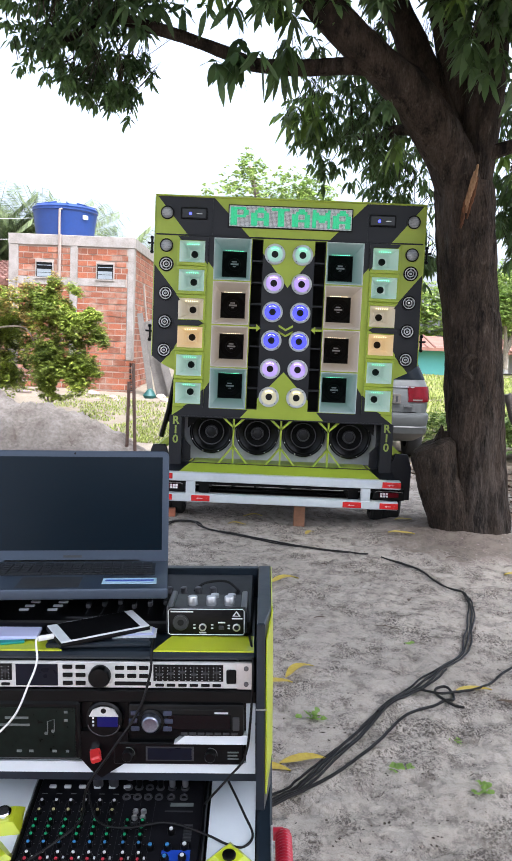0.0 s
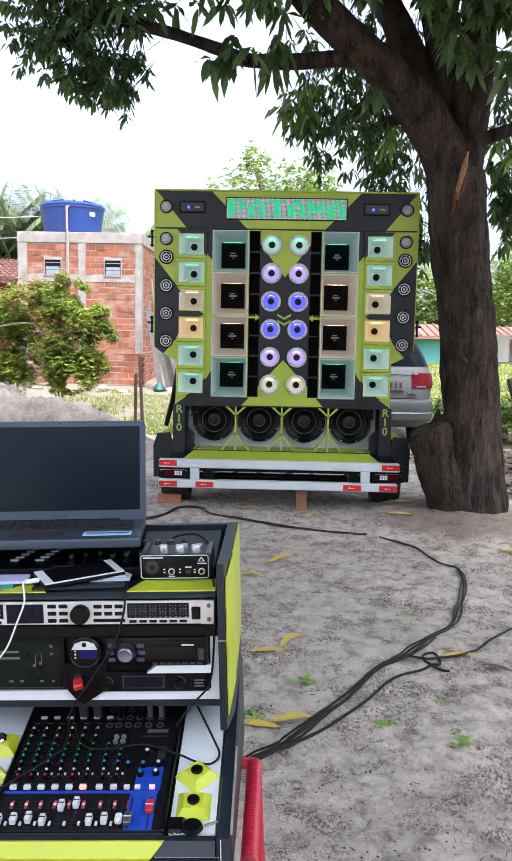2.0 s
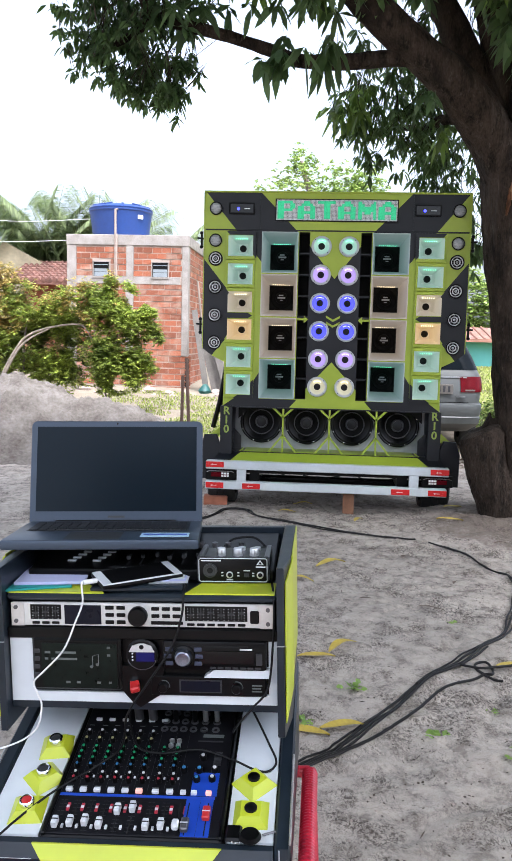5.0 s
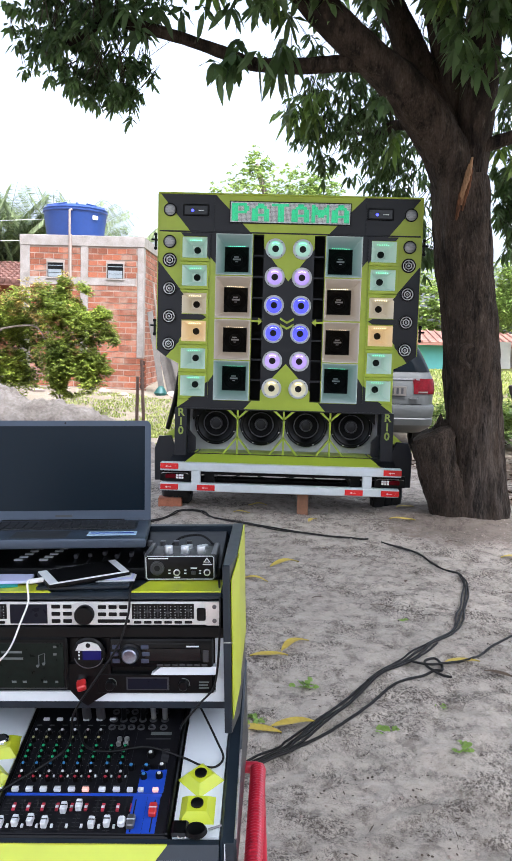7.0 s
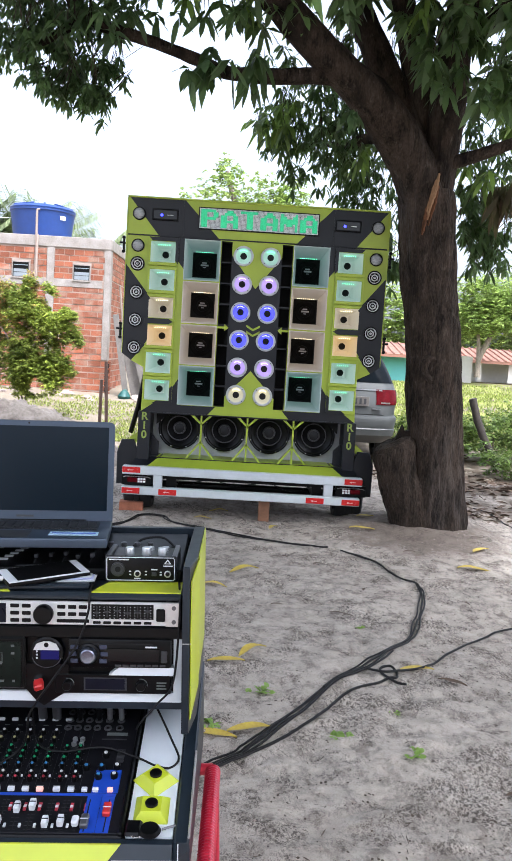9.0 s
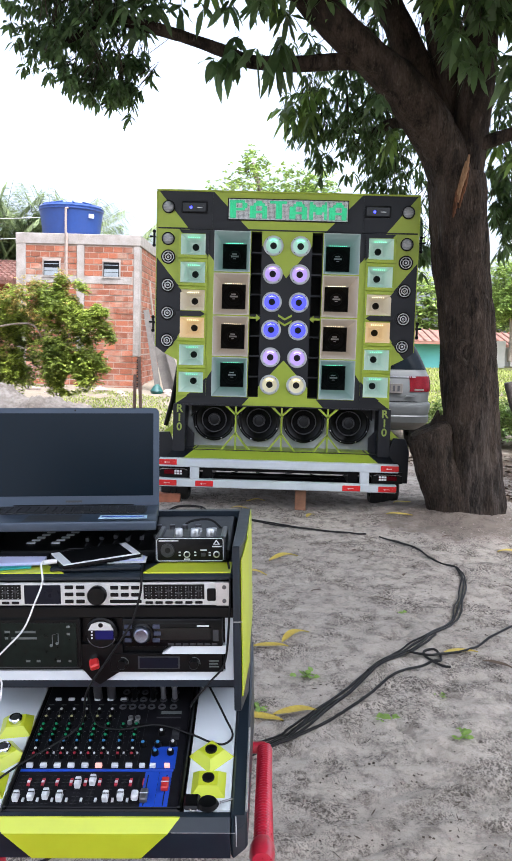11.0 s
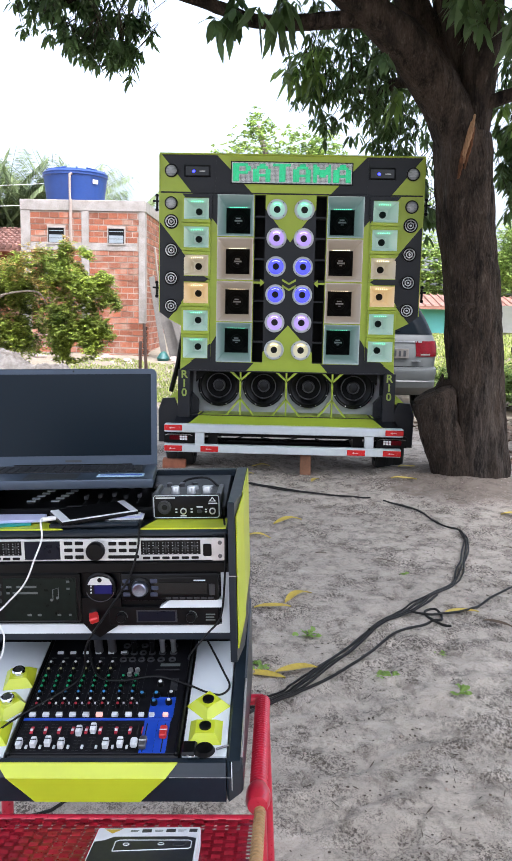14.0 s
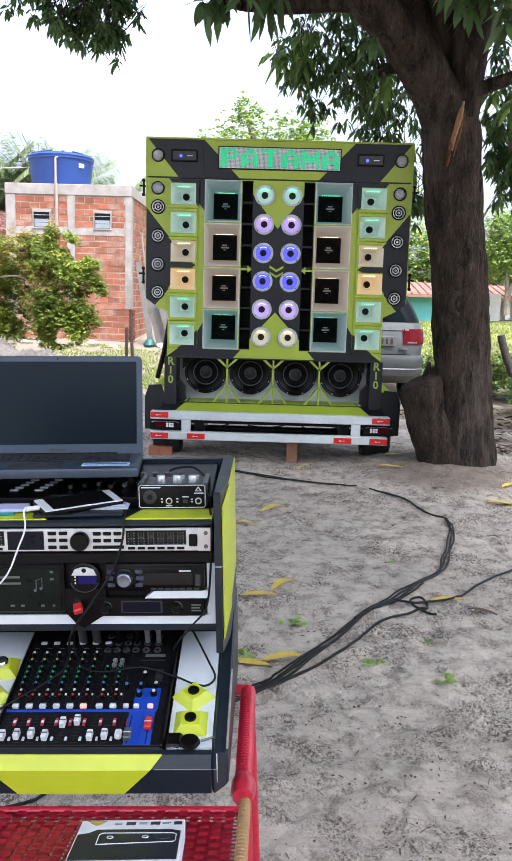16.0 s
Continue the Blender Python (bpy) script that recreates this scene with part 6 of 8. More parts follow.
def grass():
    L = Leaves(31)
    r = L.rng
    for _ in range(15000):
        x, y = r.uniform(-4.4, -0.6), 4.8 + 6.4 * r.uniform() ** 1.6
        if noise.noise(Vector((x * 0.9, y * 0.9, 3))) < -0.1:
            continue
        L.blade((x, y, ground_height(x, y)), (r.normal(0, 0.4), r.normal(0, 0.4), 1.0), r.uniform(0.025, 0.075), 0.014, 0.1)
    for _ in range(16000):
        y = r.uniform(6.0, 24)
        x = r.uniform(1.3, 3.0) + y * r.uniform(0.05, 0.5)
        L.blade((x, y, ground_height(x, y)), (r.normal(0, 0.4), r.normal(0, 0.4), 1.0), r.uniform(0.05, 0.13), 0.022, 0.15)
    ob = L.make("grass", GRASSL, None)
    tagged(ob, "pale green rough grass", "grass", kind="stuff")


grass()
clay = mat("orange_tiles", (0.26, 0.13, 0.095), 0.9, var=0.25, scale=3)
TURQ = mat("turquoise_wall", (0.11, 0.36, 0.34), 0.85, var=0.06, scale=1)
WHITEW = mat("whitewash", (0.52, 0.50, 0.47), 0.9, var=0.1, scale=1)


def far_house(x0, x1, y, zb, ze, zr, wall, label, porch=False):
    F = thing("house", pose((x0 + x1) / 2, y, zb), label, "house")
    w = (x1 - x0) / 2
    part("wall", box(-w, w, 0.8 if porch else 0, 4, -0.4, ze - zb), wall, F)
    roof = part("roof", prism([(-0.5, ze - zb - 0.1), (2.0, zr - zb), (4.5, ze - zb), (4.5, ze - zb - 0.12), (2.0, zr - zb - 0.12), (-0.5, ze - zb - 0.22)], -w - 0.3, w + 0.3, axis="x"), clay, F, smooth=0)
    for k in range(int(2 * w / 0.3)):
        part("roof_tile", tube([(-w - 0.2 + k * 0.3, -0.52, ze - zb - 0.08), (-w - 0.2 + k * 0.3, 2.0, zr - zb + 0.02)], 0.04, 6), clay, roof)
    if porch:
        for k in range(4):
            part("post", box(-w + 0.5 + k * 1.3, -w + 0.68 + k * 1.3, -0.3, -0.12, -0.3, ze - zb - 0.15), WHITEW, F)
        part("door", box(-0.4, 0.4, 0.74, 0.8, -0.3, 1.0), BLACK, F)


far_house(2.6, 7.0, 25.2, 0.9, 1.72, 2.10, TURQ, "far turquoise house with an orange tile roof")
far_house(9.2, 16.0, 27.5, 1.0, 1.68, 2.10, WHITEW, "far white house with a porch and orange tiles", True)
lw = part("garden_wall", box(-0.6, 0.9, 0, 0.15, -0.3, 0.75), WHITEW)
lw.matrix_basis = pose(8.2, 25.9, 0.95)
tagged(lw, "low whitewashed garden wall across the field", "wall")


# ---------------------------------------------------------------- the mixing desk and what stands on it
DESK = pose(-0.375, -5.24, 0.50, 0, -2.2, 0)
GREYC = mat("desk_graphite", (0.012, 0.018, 0.026), 0.34, var=0.25, scale=6, spec=0.35, bump=0.03, bscale=120)
YEL = mat("acid_yellow", (0.49, 0.56, 0.02), 0.35, var=0.06, scale=5, coat=0.15)
WORN = mat("worn_edge", (0.5, 0.5, 0.5), 0.4, metal=0.6, var=0.3, scale=30)
DISPLAY = mat("dim_display", (0.006, 0.007, 0.014), 0.3, var=0.2, spec=0.15)
KEYGREY = mat("grey_key", (0.026, 0.027, 0.030), 0.5, var=0.1)
DARKSIL = mat("dark_silver", (0.12, 0.12, 0.13), 0.35, metal=0.6, var=0.1)
BLUEP = mat("blue_print", (0.012, 0.055, 0.40), 0.45, var=0.08)
REDP = mat("red_plastic", (0.45, 0.02, 0.02), 0.4, var=0.1)
FADER = mat("white_fader_cap", (0.62, 0.64, 0.66), 0.4, var=0.05)
CORD = mat("black_cord", (0.006, 0.006, 0.0065), 0.5, var=0.2, spec=0.2)


def local(m):
    return DESK @ m


def desk():
    D = thing("sound_desk", DESK, "graphite and acid yellow sound desk with a white fascia", "sound desk")
    for s in (-1, 1):
        # side board: front edge, flared yellow flank, flat top
        prof = [(s * 0.249, -0.030), (s * 0.262, -0.030), (s * 0.2725, 0.05), (s * 0.2725, 0.31), (s * 0.249, 0.31)]
        sd = part("side_board", prism(prof, 0.178, 0.490 if s > 0 else 0.486, axis="z", bevel=0.002), GREYC, D, "graphite side board")
        bm = bmesh.new()
        q = [(0.263, -0.0265), (0.2730, 0.052)]
        vs = [bm.verts.new((s * (q[0][0] + 0.0025), q[0][1], z)) for z in (0.205, 0.462)] + [bm.verts.new((s * (q[1][0] + 0.0025), q[1][1], z)) for z in (0.487, 0.240)]
        vb = [bm.verts.new((v.co.x - s * 0.002, v.co.y + 0.001, v.co.z)) for v in vs]
        bm.faces.new(vs)
        bm.faces.new(vb[::-1])
        for i in range(4):
            bm.faces.new((vs[i], vb[i], vb[(i + 1) % 4], vs[(i + 1) % 4]))
        bmesh.ops.recalc_face_normals(bm, faces=bm.faces[:])
        part("yellow_flank", bm, YEL, sd, "acid yellow inlay", smooth=0)
        part("yellow_flank", box(s * 0.2735 - 0.001, s * 0.2735 + 0.001, 0.056, 0.30, 0.25, 0.49), YEL, sd, smooth=0)
        part("seam", box(s * 0.257 - 0.0085, s * 0.257 + 0.0085, -0.0315, -0.0295, 0.348, 0.3495), WORN, sd, smooth=0)
        # lower side wall round the mixer
        low = [(-0.198, 0.0), (-0.200, 0.046), (-0.184, 0.068), (0.30, 0.19), (0.30, 0.0)]
        lw = part("lower_side", prism(low, s * 0.249, s * 0.276, axis="x", bevel=0.004), GREYC, D)
        for v in lw.data.vertices:
            if v.co.y < -0.19 and abs(v.co.x) > 0.262:
                v.co.y += 0.026
        part("worn_strip", tube([(s * 0.275, -0.18, 0.0735), (s * 0.275, 0.02, 0.1215)], 0.0022, 6), WORN, lw)
        # white cheek plates beside the mixer
        x0, x1 = (0.168, 0.247) if s > 0 else (-0.247, -0.150)
        bm = prism([(-0.165, 0.066), (0.15, 0.145), (0.15, 0.132), (-0.165, 0.053)], x0, x1, axis="x")
        part("white_cheek", bm, WHITEP, D, "white side plate", smooth=0)
    part("back_board", box(-0.249, 0.249, 0.295, 0.315, 0.10, 0.488, 0.002), GREYC, D)
    part("floor_board", box(-0.249, 0.249, -0.15, 0.30, 0.0, 0.018), GREYC, D)
    part("mixer_bed", prism([(-0.165, 0.045), (0.28, 0.157), (0.28, 0.145), (-0.165, 0.033)], -0.249, 0.249, axis="x"), BLACK, D, smooth=0)
    # front lip with a yellow inlay
    lip = part("front_lip", prism([(-0.172, 0.066), (-0.184, 0.064), (-0.200, 0.046), (-0.198, 0.0), (-0.165, 0.0)], -0.248, 0.248, axis="x"), GREYC, D, smooth=0)
    bm = bmesh.new()
    vs = [bm.verts.new(v) for v in ((-0.154, -0.1865, 0.0645), (0.163, -0.1865, 0.0645), (0.144, -0.2030, 0.046), (-0.134, -0.2030, 0.046), (-0.0856, -0.2010, 0.001), (0.098, -0.2010, 0.001))]
    bm.faces.new((vs[0], vs[3], vs[2], vs[1]))
    bm.faces.new((vs[3], vs[4], vs[5], vs[2]))
    r = bmesh.ops.extrude_face_region(bm, geom=bm.faces[:])
    bmesh.ops.translate(bm, verts=[v for v in r["geom"] if isinstance(v, bmesh.types.BMVert)], vec=(0, 0.004, 0))
    bmesh.ops.recalc_face_normals(bm, faces=bm.faces[:])
    part("yellow_inlay", bm, YEL, lip, "bevelled yellow inlay", smooth=0)
    for s in (-1, 1):
        part("worn_corner", tube([(s * 0.2575, -0.186, 0.067), (s * 0.2585, -0.2005, 0.046), (s * 0.2585, -0.1990, 0.022)], 0.0009, 6), WORN, lip)
        part("worn_corner", tube([(s * 0.256, -0.2003, 0.0462), (s * 0.15, -0.2003, 0.0462)], 0.0006, 5), WORN, lip)
    # upper deck
    part("rack_shelf", box(-0.249, 0.249, -0.012, 0.29, 0.350, 0.371, 0.002), BLACK, D)
    deck = part("top_deck", box(-0.249, 0.249, -0.012, 0.29, 0.421, 0.434, 0.005), GREYC, D)
    for poly in ([(-0.247, -0.008), (-0.066, -0.008), (-0.115, 0.05), (-0.247, 0.05)], [(0.082, -0.008), (0.244, -0.008), (0.244, 0.06), (0.105, 0.06)]):
        part("yellow_inlay", prism(poly, 0.434, 0.4365, axis="z"), YEL, deck, smooth=0)
    # white fascia with three openings
    bm = bmesh.new()
    for x0, x1, z0, z1 in ((-0.247, -0.205, 0.228, 0.350), (0.232, 0.247, 0.228, 0.365), (-0.205, 0.232, 0.228, 0.2465)):
        if z1 > z0:
            box(x0, x1, -0.006, 0.004, z0, z1, bm=bm)
    fas = part("white_fascia", bm, WHITEP, D, "white fascia framing the players", smooth=0)
    part("fascia_wedge", prism([(0.115, 0.283), (0.135, 0.2985), (0.234, 0.2985), (0.234, 0.283)], -0.017, 0.004), WHITEP, fas, smooth=0)
    part("black_insert", box(-0.205, 0.232, 0.0, 0.006, 0.2465, 0.352), BLACK, fas, smooth=0)
    part("black_diamond", prism([(-0.045, 0.262), (-0.02, 0.232), (-0.004, 0.221), (0.012, 0.232), (0.04, 0.25), (0.04, 0.30), (-0.045, 0.30)], -0.010, 0.0), BLACK, fas, smooth=0)
    part("under_lip", box(-0.249, 0.249, -0.004, 0.02, 0.214, 0.228), GREYC, D)
    part("inner_back", box(-0.249, 0.249, 0.16, 0.17, 0.12, 0.23), BLACK, D)
    # yellow button mounts
    slope = math.atan2(0.145 - 0.066, 0.315)
    for x, y, kind, rot in ((-0.180, 0.033, "dome", 8), (-0.178, -0.044, "dome", 45), (-0.184, -0.116, "red", 5), (0.206, -0.043, "cap", 45), (0.206, -0.111, "cap", 0)):
        z = 0.066 + (y + 0.165) * 0.25
        M4 = Matrix.Translation((x, y, z)) @ Matrix.Rotation(slope, 4, "X") @ Matrix.Rotation(radians(rot), 4, "Z")
        h, a, b = 0.016, 0.030, 0.017
        bm = bmesh.new()
        lo = [bm.verts.new(M4 @ Vector(v)) for v in ((-a, -a, 0), (a, -a, 0), (a, a, 0), (-a, a, 0))]
        hi = [bm.verts.new(M4 @ Vector(v)) for v in ((-b, -b, h), (b, -b, h), (b, b, h), (-b, b, h))]
        bm.faces.new(hi)
        bm.faces.new(lo[::-1])
        for i in range(4):
            bm.faces.new((lo[i], lo[(i + 1) % 4], hi[(i + 1) % 4], hi[i]))
        mnt = part("button_mount", bm, YEL, D, "yellow pyramid button mount", smooth=0)
        if kind == "cap":
            part("button", lathe([(0.011, h), (0.011, h + 0.003), (0.008, h + 0.005), (0.0, h + 0.005)], M4, 20), BLACK, mnt)
        else:
            bt = part("button", lathe([(0.013, h), (0.013, h + 0.008), (0.011, h + 0.010), (0.009, h + 0.009)], M4, 20), CHROME, mnt, "chrome push button")
            part("button_face", lathe([(0.0095, h + 0.0085), (0.006, h + 0.0095), (0.0, h + 0.0095)], M4, 16), REDP if kind == "red" else KEYGREY, bt)
    return D


desk()


def rack_unit():
    R = thing("rack_processor", local(pose(0, 0, 0.372)), "silver rack audio processor with a round black knob", "audio processor")
    part("case", box(-0.216, 0.216, 0.0, 0.20, 0.003, 0.042), BLACK, R)
    face = part("face_plate", box(-0.241, 0.241, -0.008, 0.0, 0.001, 0.0445, 0.0015), SILVER, R, "brushed silver front plate")
    for s in (-1, 1):
        part("rack_ear", box(s * 0.229 - 0.012, s * 0.229 + 0.012, -0.0095, -0.008, 0.001, 0.0445), ALU, face)
        for z in (0.010, 0.036):
            part("screw", lathe([(0.004, 0), (0.004, 0.002), (0, 0.003)], Matrix.Translation((s * 0.232, -0.0095, z)) @ FRONT, 10), DARKSIL, face)
    part("display", box(-0.141, -0.073, -0.0095, -0.0075, 0.005, 0.0405), DISPLAY, face, "dark blue display")
    part("knob", lathe([(0.0175, 0), (0.0175, 0.012), (0.0155, 0.015), (0.0, 0.0155)], Matrix.Translation((-0.004, -0.008, 0.0225)) @ FRONT, 32), BLACK, face)
    for col in range(2):
        for row in range(3):
            part("key", box(-0.065 + col * 0.021, -0.049 + col * 0.021, -0.0105, -0.008, 0.006 + row * 0.0135, 0.013 + row * 0.0135, 0.001), BLACK, face)
    for col in range(3):
        for row in range(2):
            part("key", box(0.020 + col * 0.0195, 0.035 + col * 0.0195, -0.0105, -0.008, 0.0185 + row * 0.0135, 0.0255 + row * 0.0135, 0.001), BLACK, face)
    part("long_key", box(0.019, 0.078, -0.010, -0.008, 0.006, 0.0125, 0.001), BLACK, face)
    for x0, n in ((-0.205, 3), (0.082, 6)):
        part("fader_field", box(x0, x0 + n * 0.0185 + 0.002, -0.0092, -0.008, 0.0135, 0.041), BLACK, face)
        for k in range(n):
            x = x0 + 0.010 + k * 0.0185
            part("level_lamp", box(x - 0.0008, x + 0.0008, -0.0100, -0.0090, 0.017, 0.038), KEYGREY, face)
            part("fader", box(x - 0.0045, x + 0.0045, -0.0125, -0.009, 0.024 + 0.002 * (k % 3), 0.027 + 0.002 * (k % 3)), KEYGREY, face)
            part("key", box(x - 0.007, x + 0.007, -0.0105, -0.008, 0.0045, 0.0095, 0.001), BLACK, face)
            for r in range(5):
                part("print", box(x - 0.0062, x - 0.0044, -0.0099, -0.0091, 0.0150 + r * 0.0052, 0.0158 + r * 0.0052), FADER, face)
                part("print", box(x + 0.0044, x + 0.0062, -0.0099, -0.0091, 0.0150 + r * 0.0052, 0.0158 + r * 0.0052), FADER, face)
    part("power_switch", box(0.200, 0.216, -0.0115, -0.008, 0.010, 0.034, 0.002), BLACK, face)


rack_unit()


KNOBM = mat("dull_chrome_knob", (0.22, 0.24, 0.30), 0.3, metal=0.9, var=0.3, scale=60)
BLUEKEY = mat("blue_grey_key", (0.05, 0.06, 0.10), 0.4, metal=0.3, var=0.1)


def players():
    P = thing("media_player", local(pose(0, 0, 0.254)), "black touch-screen car media player showing a song list", "media player")
    part("case", box(-0.190, -0.044, 0.0, 0.12, 0.004, 0.092), BLACK, P)
    bz = part("bezel", box(-0.202, -0.037, -0.016, 0.0, 0.0, 0.098, 0.004), BLACK, P)
    sc = part("screen", box(-0.184, -0.044, -0.0175, -0.0155, 0.006, 0.089), SCREENG, bz, "dark screen with faint song text")
    for k, (x0, x1, z) in enumerate(((-0.178, -0.168, 0.070), (-0.158, -0.12, 0.070), (-0.178, -0.172, 0.058), (-0.166, -0.118, 0.058), (-0.140, -0.132, 0.014), (-0.120, -0.113, 0.014), (-0.082, -0.075, 0.014), (-0.060, -0.055, 0.014), (-0.062, -0.056, 0.080), (-0.062, -0.056, 0.066))):
        part("icon", box(x0, x1, -0.0182, -0.0173, z, z + 0.004), ICON, sc)
    note = tube([(-0.089, -0.0182, 0.046), (-0.089, -0.0182, 0.066), (-0.078, -0.0182, 0.070), (-0.078, -0.0182, 0.050)], 0.0009, 4)
    for x, z in ((-0.0915, 0.046), (-0.0805, 0.050)):
        lathe([(0.0, 0), (0.003, 0.0002), (0, 0.0006)], Matrix.Translation((x, -0.018, z)) @ FRONT, 10, note)
    part("music_note", note, ICON, sc)
    for z in (0.025, 0.040, 0.055, 0.070):
        part("side_key", box(-0.2000, -0.188, -0.0172, -0.0155, z, z + 0.008, 0.001), KEYGREY, bz)
    # round bluetooth player in the middle
    B = thing("bluetooth_player", local(pose(0.002, -0.008, 0.322) @ Matrix.Scale(0.88, 4)), "small round bluetooth player with a blue display", "bluetooth player")
    part("rim", lathe([(0.034, -0.004), (0.034, 0.006), (0.030, 0.009), (0.0, 0.009)], FRONT, 32), BLACK, B)
    part("top_arc", prism([(-0.027, 0.008), (-0.02, 0.021), (-0.006, 0.026), (0.006, 0.026), (0.02, 0.021), (0.027, 0.008)], -0.0115, -0.009), SILVER, B, smooth=0)
    part("display", box(-0.012, 0.026, -0.011, -0.0085, -0.012, 0.007), BLUEDISP, B, "faintly lit blue display")
    part("key", lathe([(0.005, 0.009), (0.005, 0.012), (0.0, 0.0125)], Matrix.Translation((0, 0, 0.019)) @ FRONT, 12), BLACK, B)
    for k in range(3):
        part("side_lamp", box(-0.021, -0.018, -0.011, -0.009, -0.011 + k * 0.007, -0.008 + k * 0.007), FADER, B)
    part("trim", tube([(0.030 * math.cos(a), -0.0095, -0.004 + 0.026 * math.sin(a)) for a in np.linspace(math.pi + 0.2, 2 * math.pi - 0.2, 14)], 0.0009, 5), DARKSIL, B)
    U = thing("usb_stick", local(pose(-0.014, -0.012, 0.272)), "red memory stick plugged in below the player", "usb stick")
    part("body", box(-0.010, 0.010, -0.034, -0.006, -0.007, 0.007, 0.003), REDP, U).matrix_basis = pose(0, 0, 0, 14, -14, 12) @ Matrix.Scale(0.85, 4)
    part("plug", box(-0.006, 0.006, -0.008, 0.012, -0.003, 0.003), CHROME, U)
    # single height car radio
    C = thing("car_radio", local(pose(0.1355, 0, 0.297)), "black car radio with a silver volume knob", "car radio")
    part("case", box(-0.089, 0.089, 0.0, 0.14, 0.002, 0.052), BLACK, C)
    fp = part("face", box(-0.0935, 0.0935, -0.020, 0.0, 0.0, 0.055, 0.005, seg=2), BLACK, C)
    part("display", box(-0.030, 0.072, -0.0215, -0.0195, 0.013, 0.038, 0.001), GLASSK, fp)
    part("disc_slot", box(-0.055, 0.060, -0.0212, -0.0195, 0.0445, 0.0470), PITCH, fp)
    kn = part("knob", lathe([(0.0185, 0), (0.0185, 0.006), (0.016, 0.012), (0.0155, 0.016), (0.013, 0.018), (0.0, 0.0165)], Matrix.Translation((-0.056, -0.020, 0.0265)) @ FRONT @ Matrix.Scale(0.88, 4), 28), KNOBM, fp, "silver volume knob")
    part("knob_ring", lathe([(0.0235, 0), (0.0235, 0.004), (0.019, 0.006)], Matrix.Translation((-0.056, -0.020, 0.0265)) @ FRONT @ Matrix.Scale(0.88, 4), 28), BLACK, fp)
    for x, z in ((-0.082, 0.040), (-0.085, 0.027), (-0.082, 0.014), (-0.030, 0.040), (-0.028, 0.027), (-0.030, 0.014)):
        part("key", box(x - 0.007, x + 0.007, -0.0225, -0.0195, z - 0.004, z + 0.004, 0.001), BLUEKEY, fp)
    for k in range(7):
        part("preset", box(-0.008 + k * 0.0135, 0.002 + k * 0.0135, -0.0215, -0.0195, 0.004, 0.008), KEYGREY, fp)
    part("maker_mark", box(0.046, 0.068, -0.0222, -0.0212, 0.040, 0.0425), FADER, fp)
    part("socket_cover", box(0.075, 0.086, -0.0225, -0.0195, 0.012, 0.034, 0.001), KEYGREY, fp)
    # flat receiver below
    V = thing("wireless_receiver", local(pose(0.122, 0, 0.2455)), "black wireless microphone receiver with two knobs", "receiver")
    part("case", box(-0.106, 0.106, -0.012, 0.10, 0.0, 0.037, 0.002), BLACK, V)
    part("display", box(-0.050, 0.022, -0.0135, -0.0115, 0.009, 0.029), DISPLAY, V)
    part("display_trim", box(-0.053, 0.025, -0.0128, -0.0115, 0.007, 0.031), KEYGREY, V)
    for x in (-0.082, 0.052):
        k = part("knob", lathe([(0.009, 0), (0.009, 0.010), (0.0075, 0.012), (0, 0.012)], Matrix.Translation((x, -0.012, 0.018)) @ FRONT, 20), BLACK, V)
        part("dial_ring", tube([(x + 0.011 * math.cos(a), -0.0125, 0.018 + 0.011 * math.sin(a)) for a in np.linspace(-0.2, math.pi * 0.6, 14)], 0.0007, 4), ICON, V)
    for z0, w in ((0.021, 0.018), (0.0155, 0.016), (0.010, 0.018)):
        part("maker_mark", box(0.080, 0.080 + w, -0.0132, -0.0118, z0, z0 + 0.0022), ICON, V)


SCREENG = mat("faint_screen", (0.006, 0.010, 0.008), 0.3, var=0.5, scale=9, spec=0.15)
ICON = mat("faint_icon", (0.11, 0.125, 0.12), 0.5)
BLUEDISP = mat("blue_display", (0.006, 0.006, 0.03), 0.3, emit=(0.01, 0.01, 0.6), power=0.03, spec=0.2)
players()

# the mixing console: origin at the front left corner of its panel
MIX = local(Matrix.Translation((-0.145, -0.168, 0.067)) @ Matrix.Rotation(math.atan2(0.081, 0.315), 4, "X"))


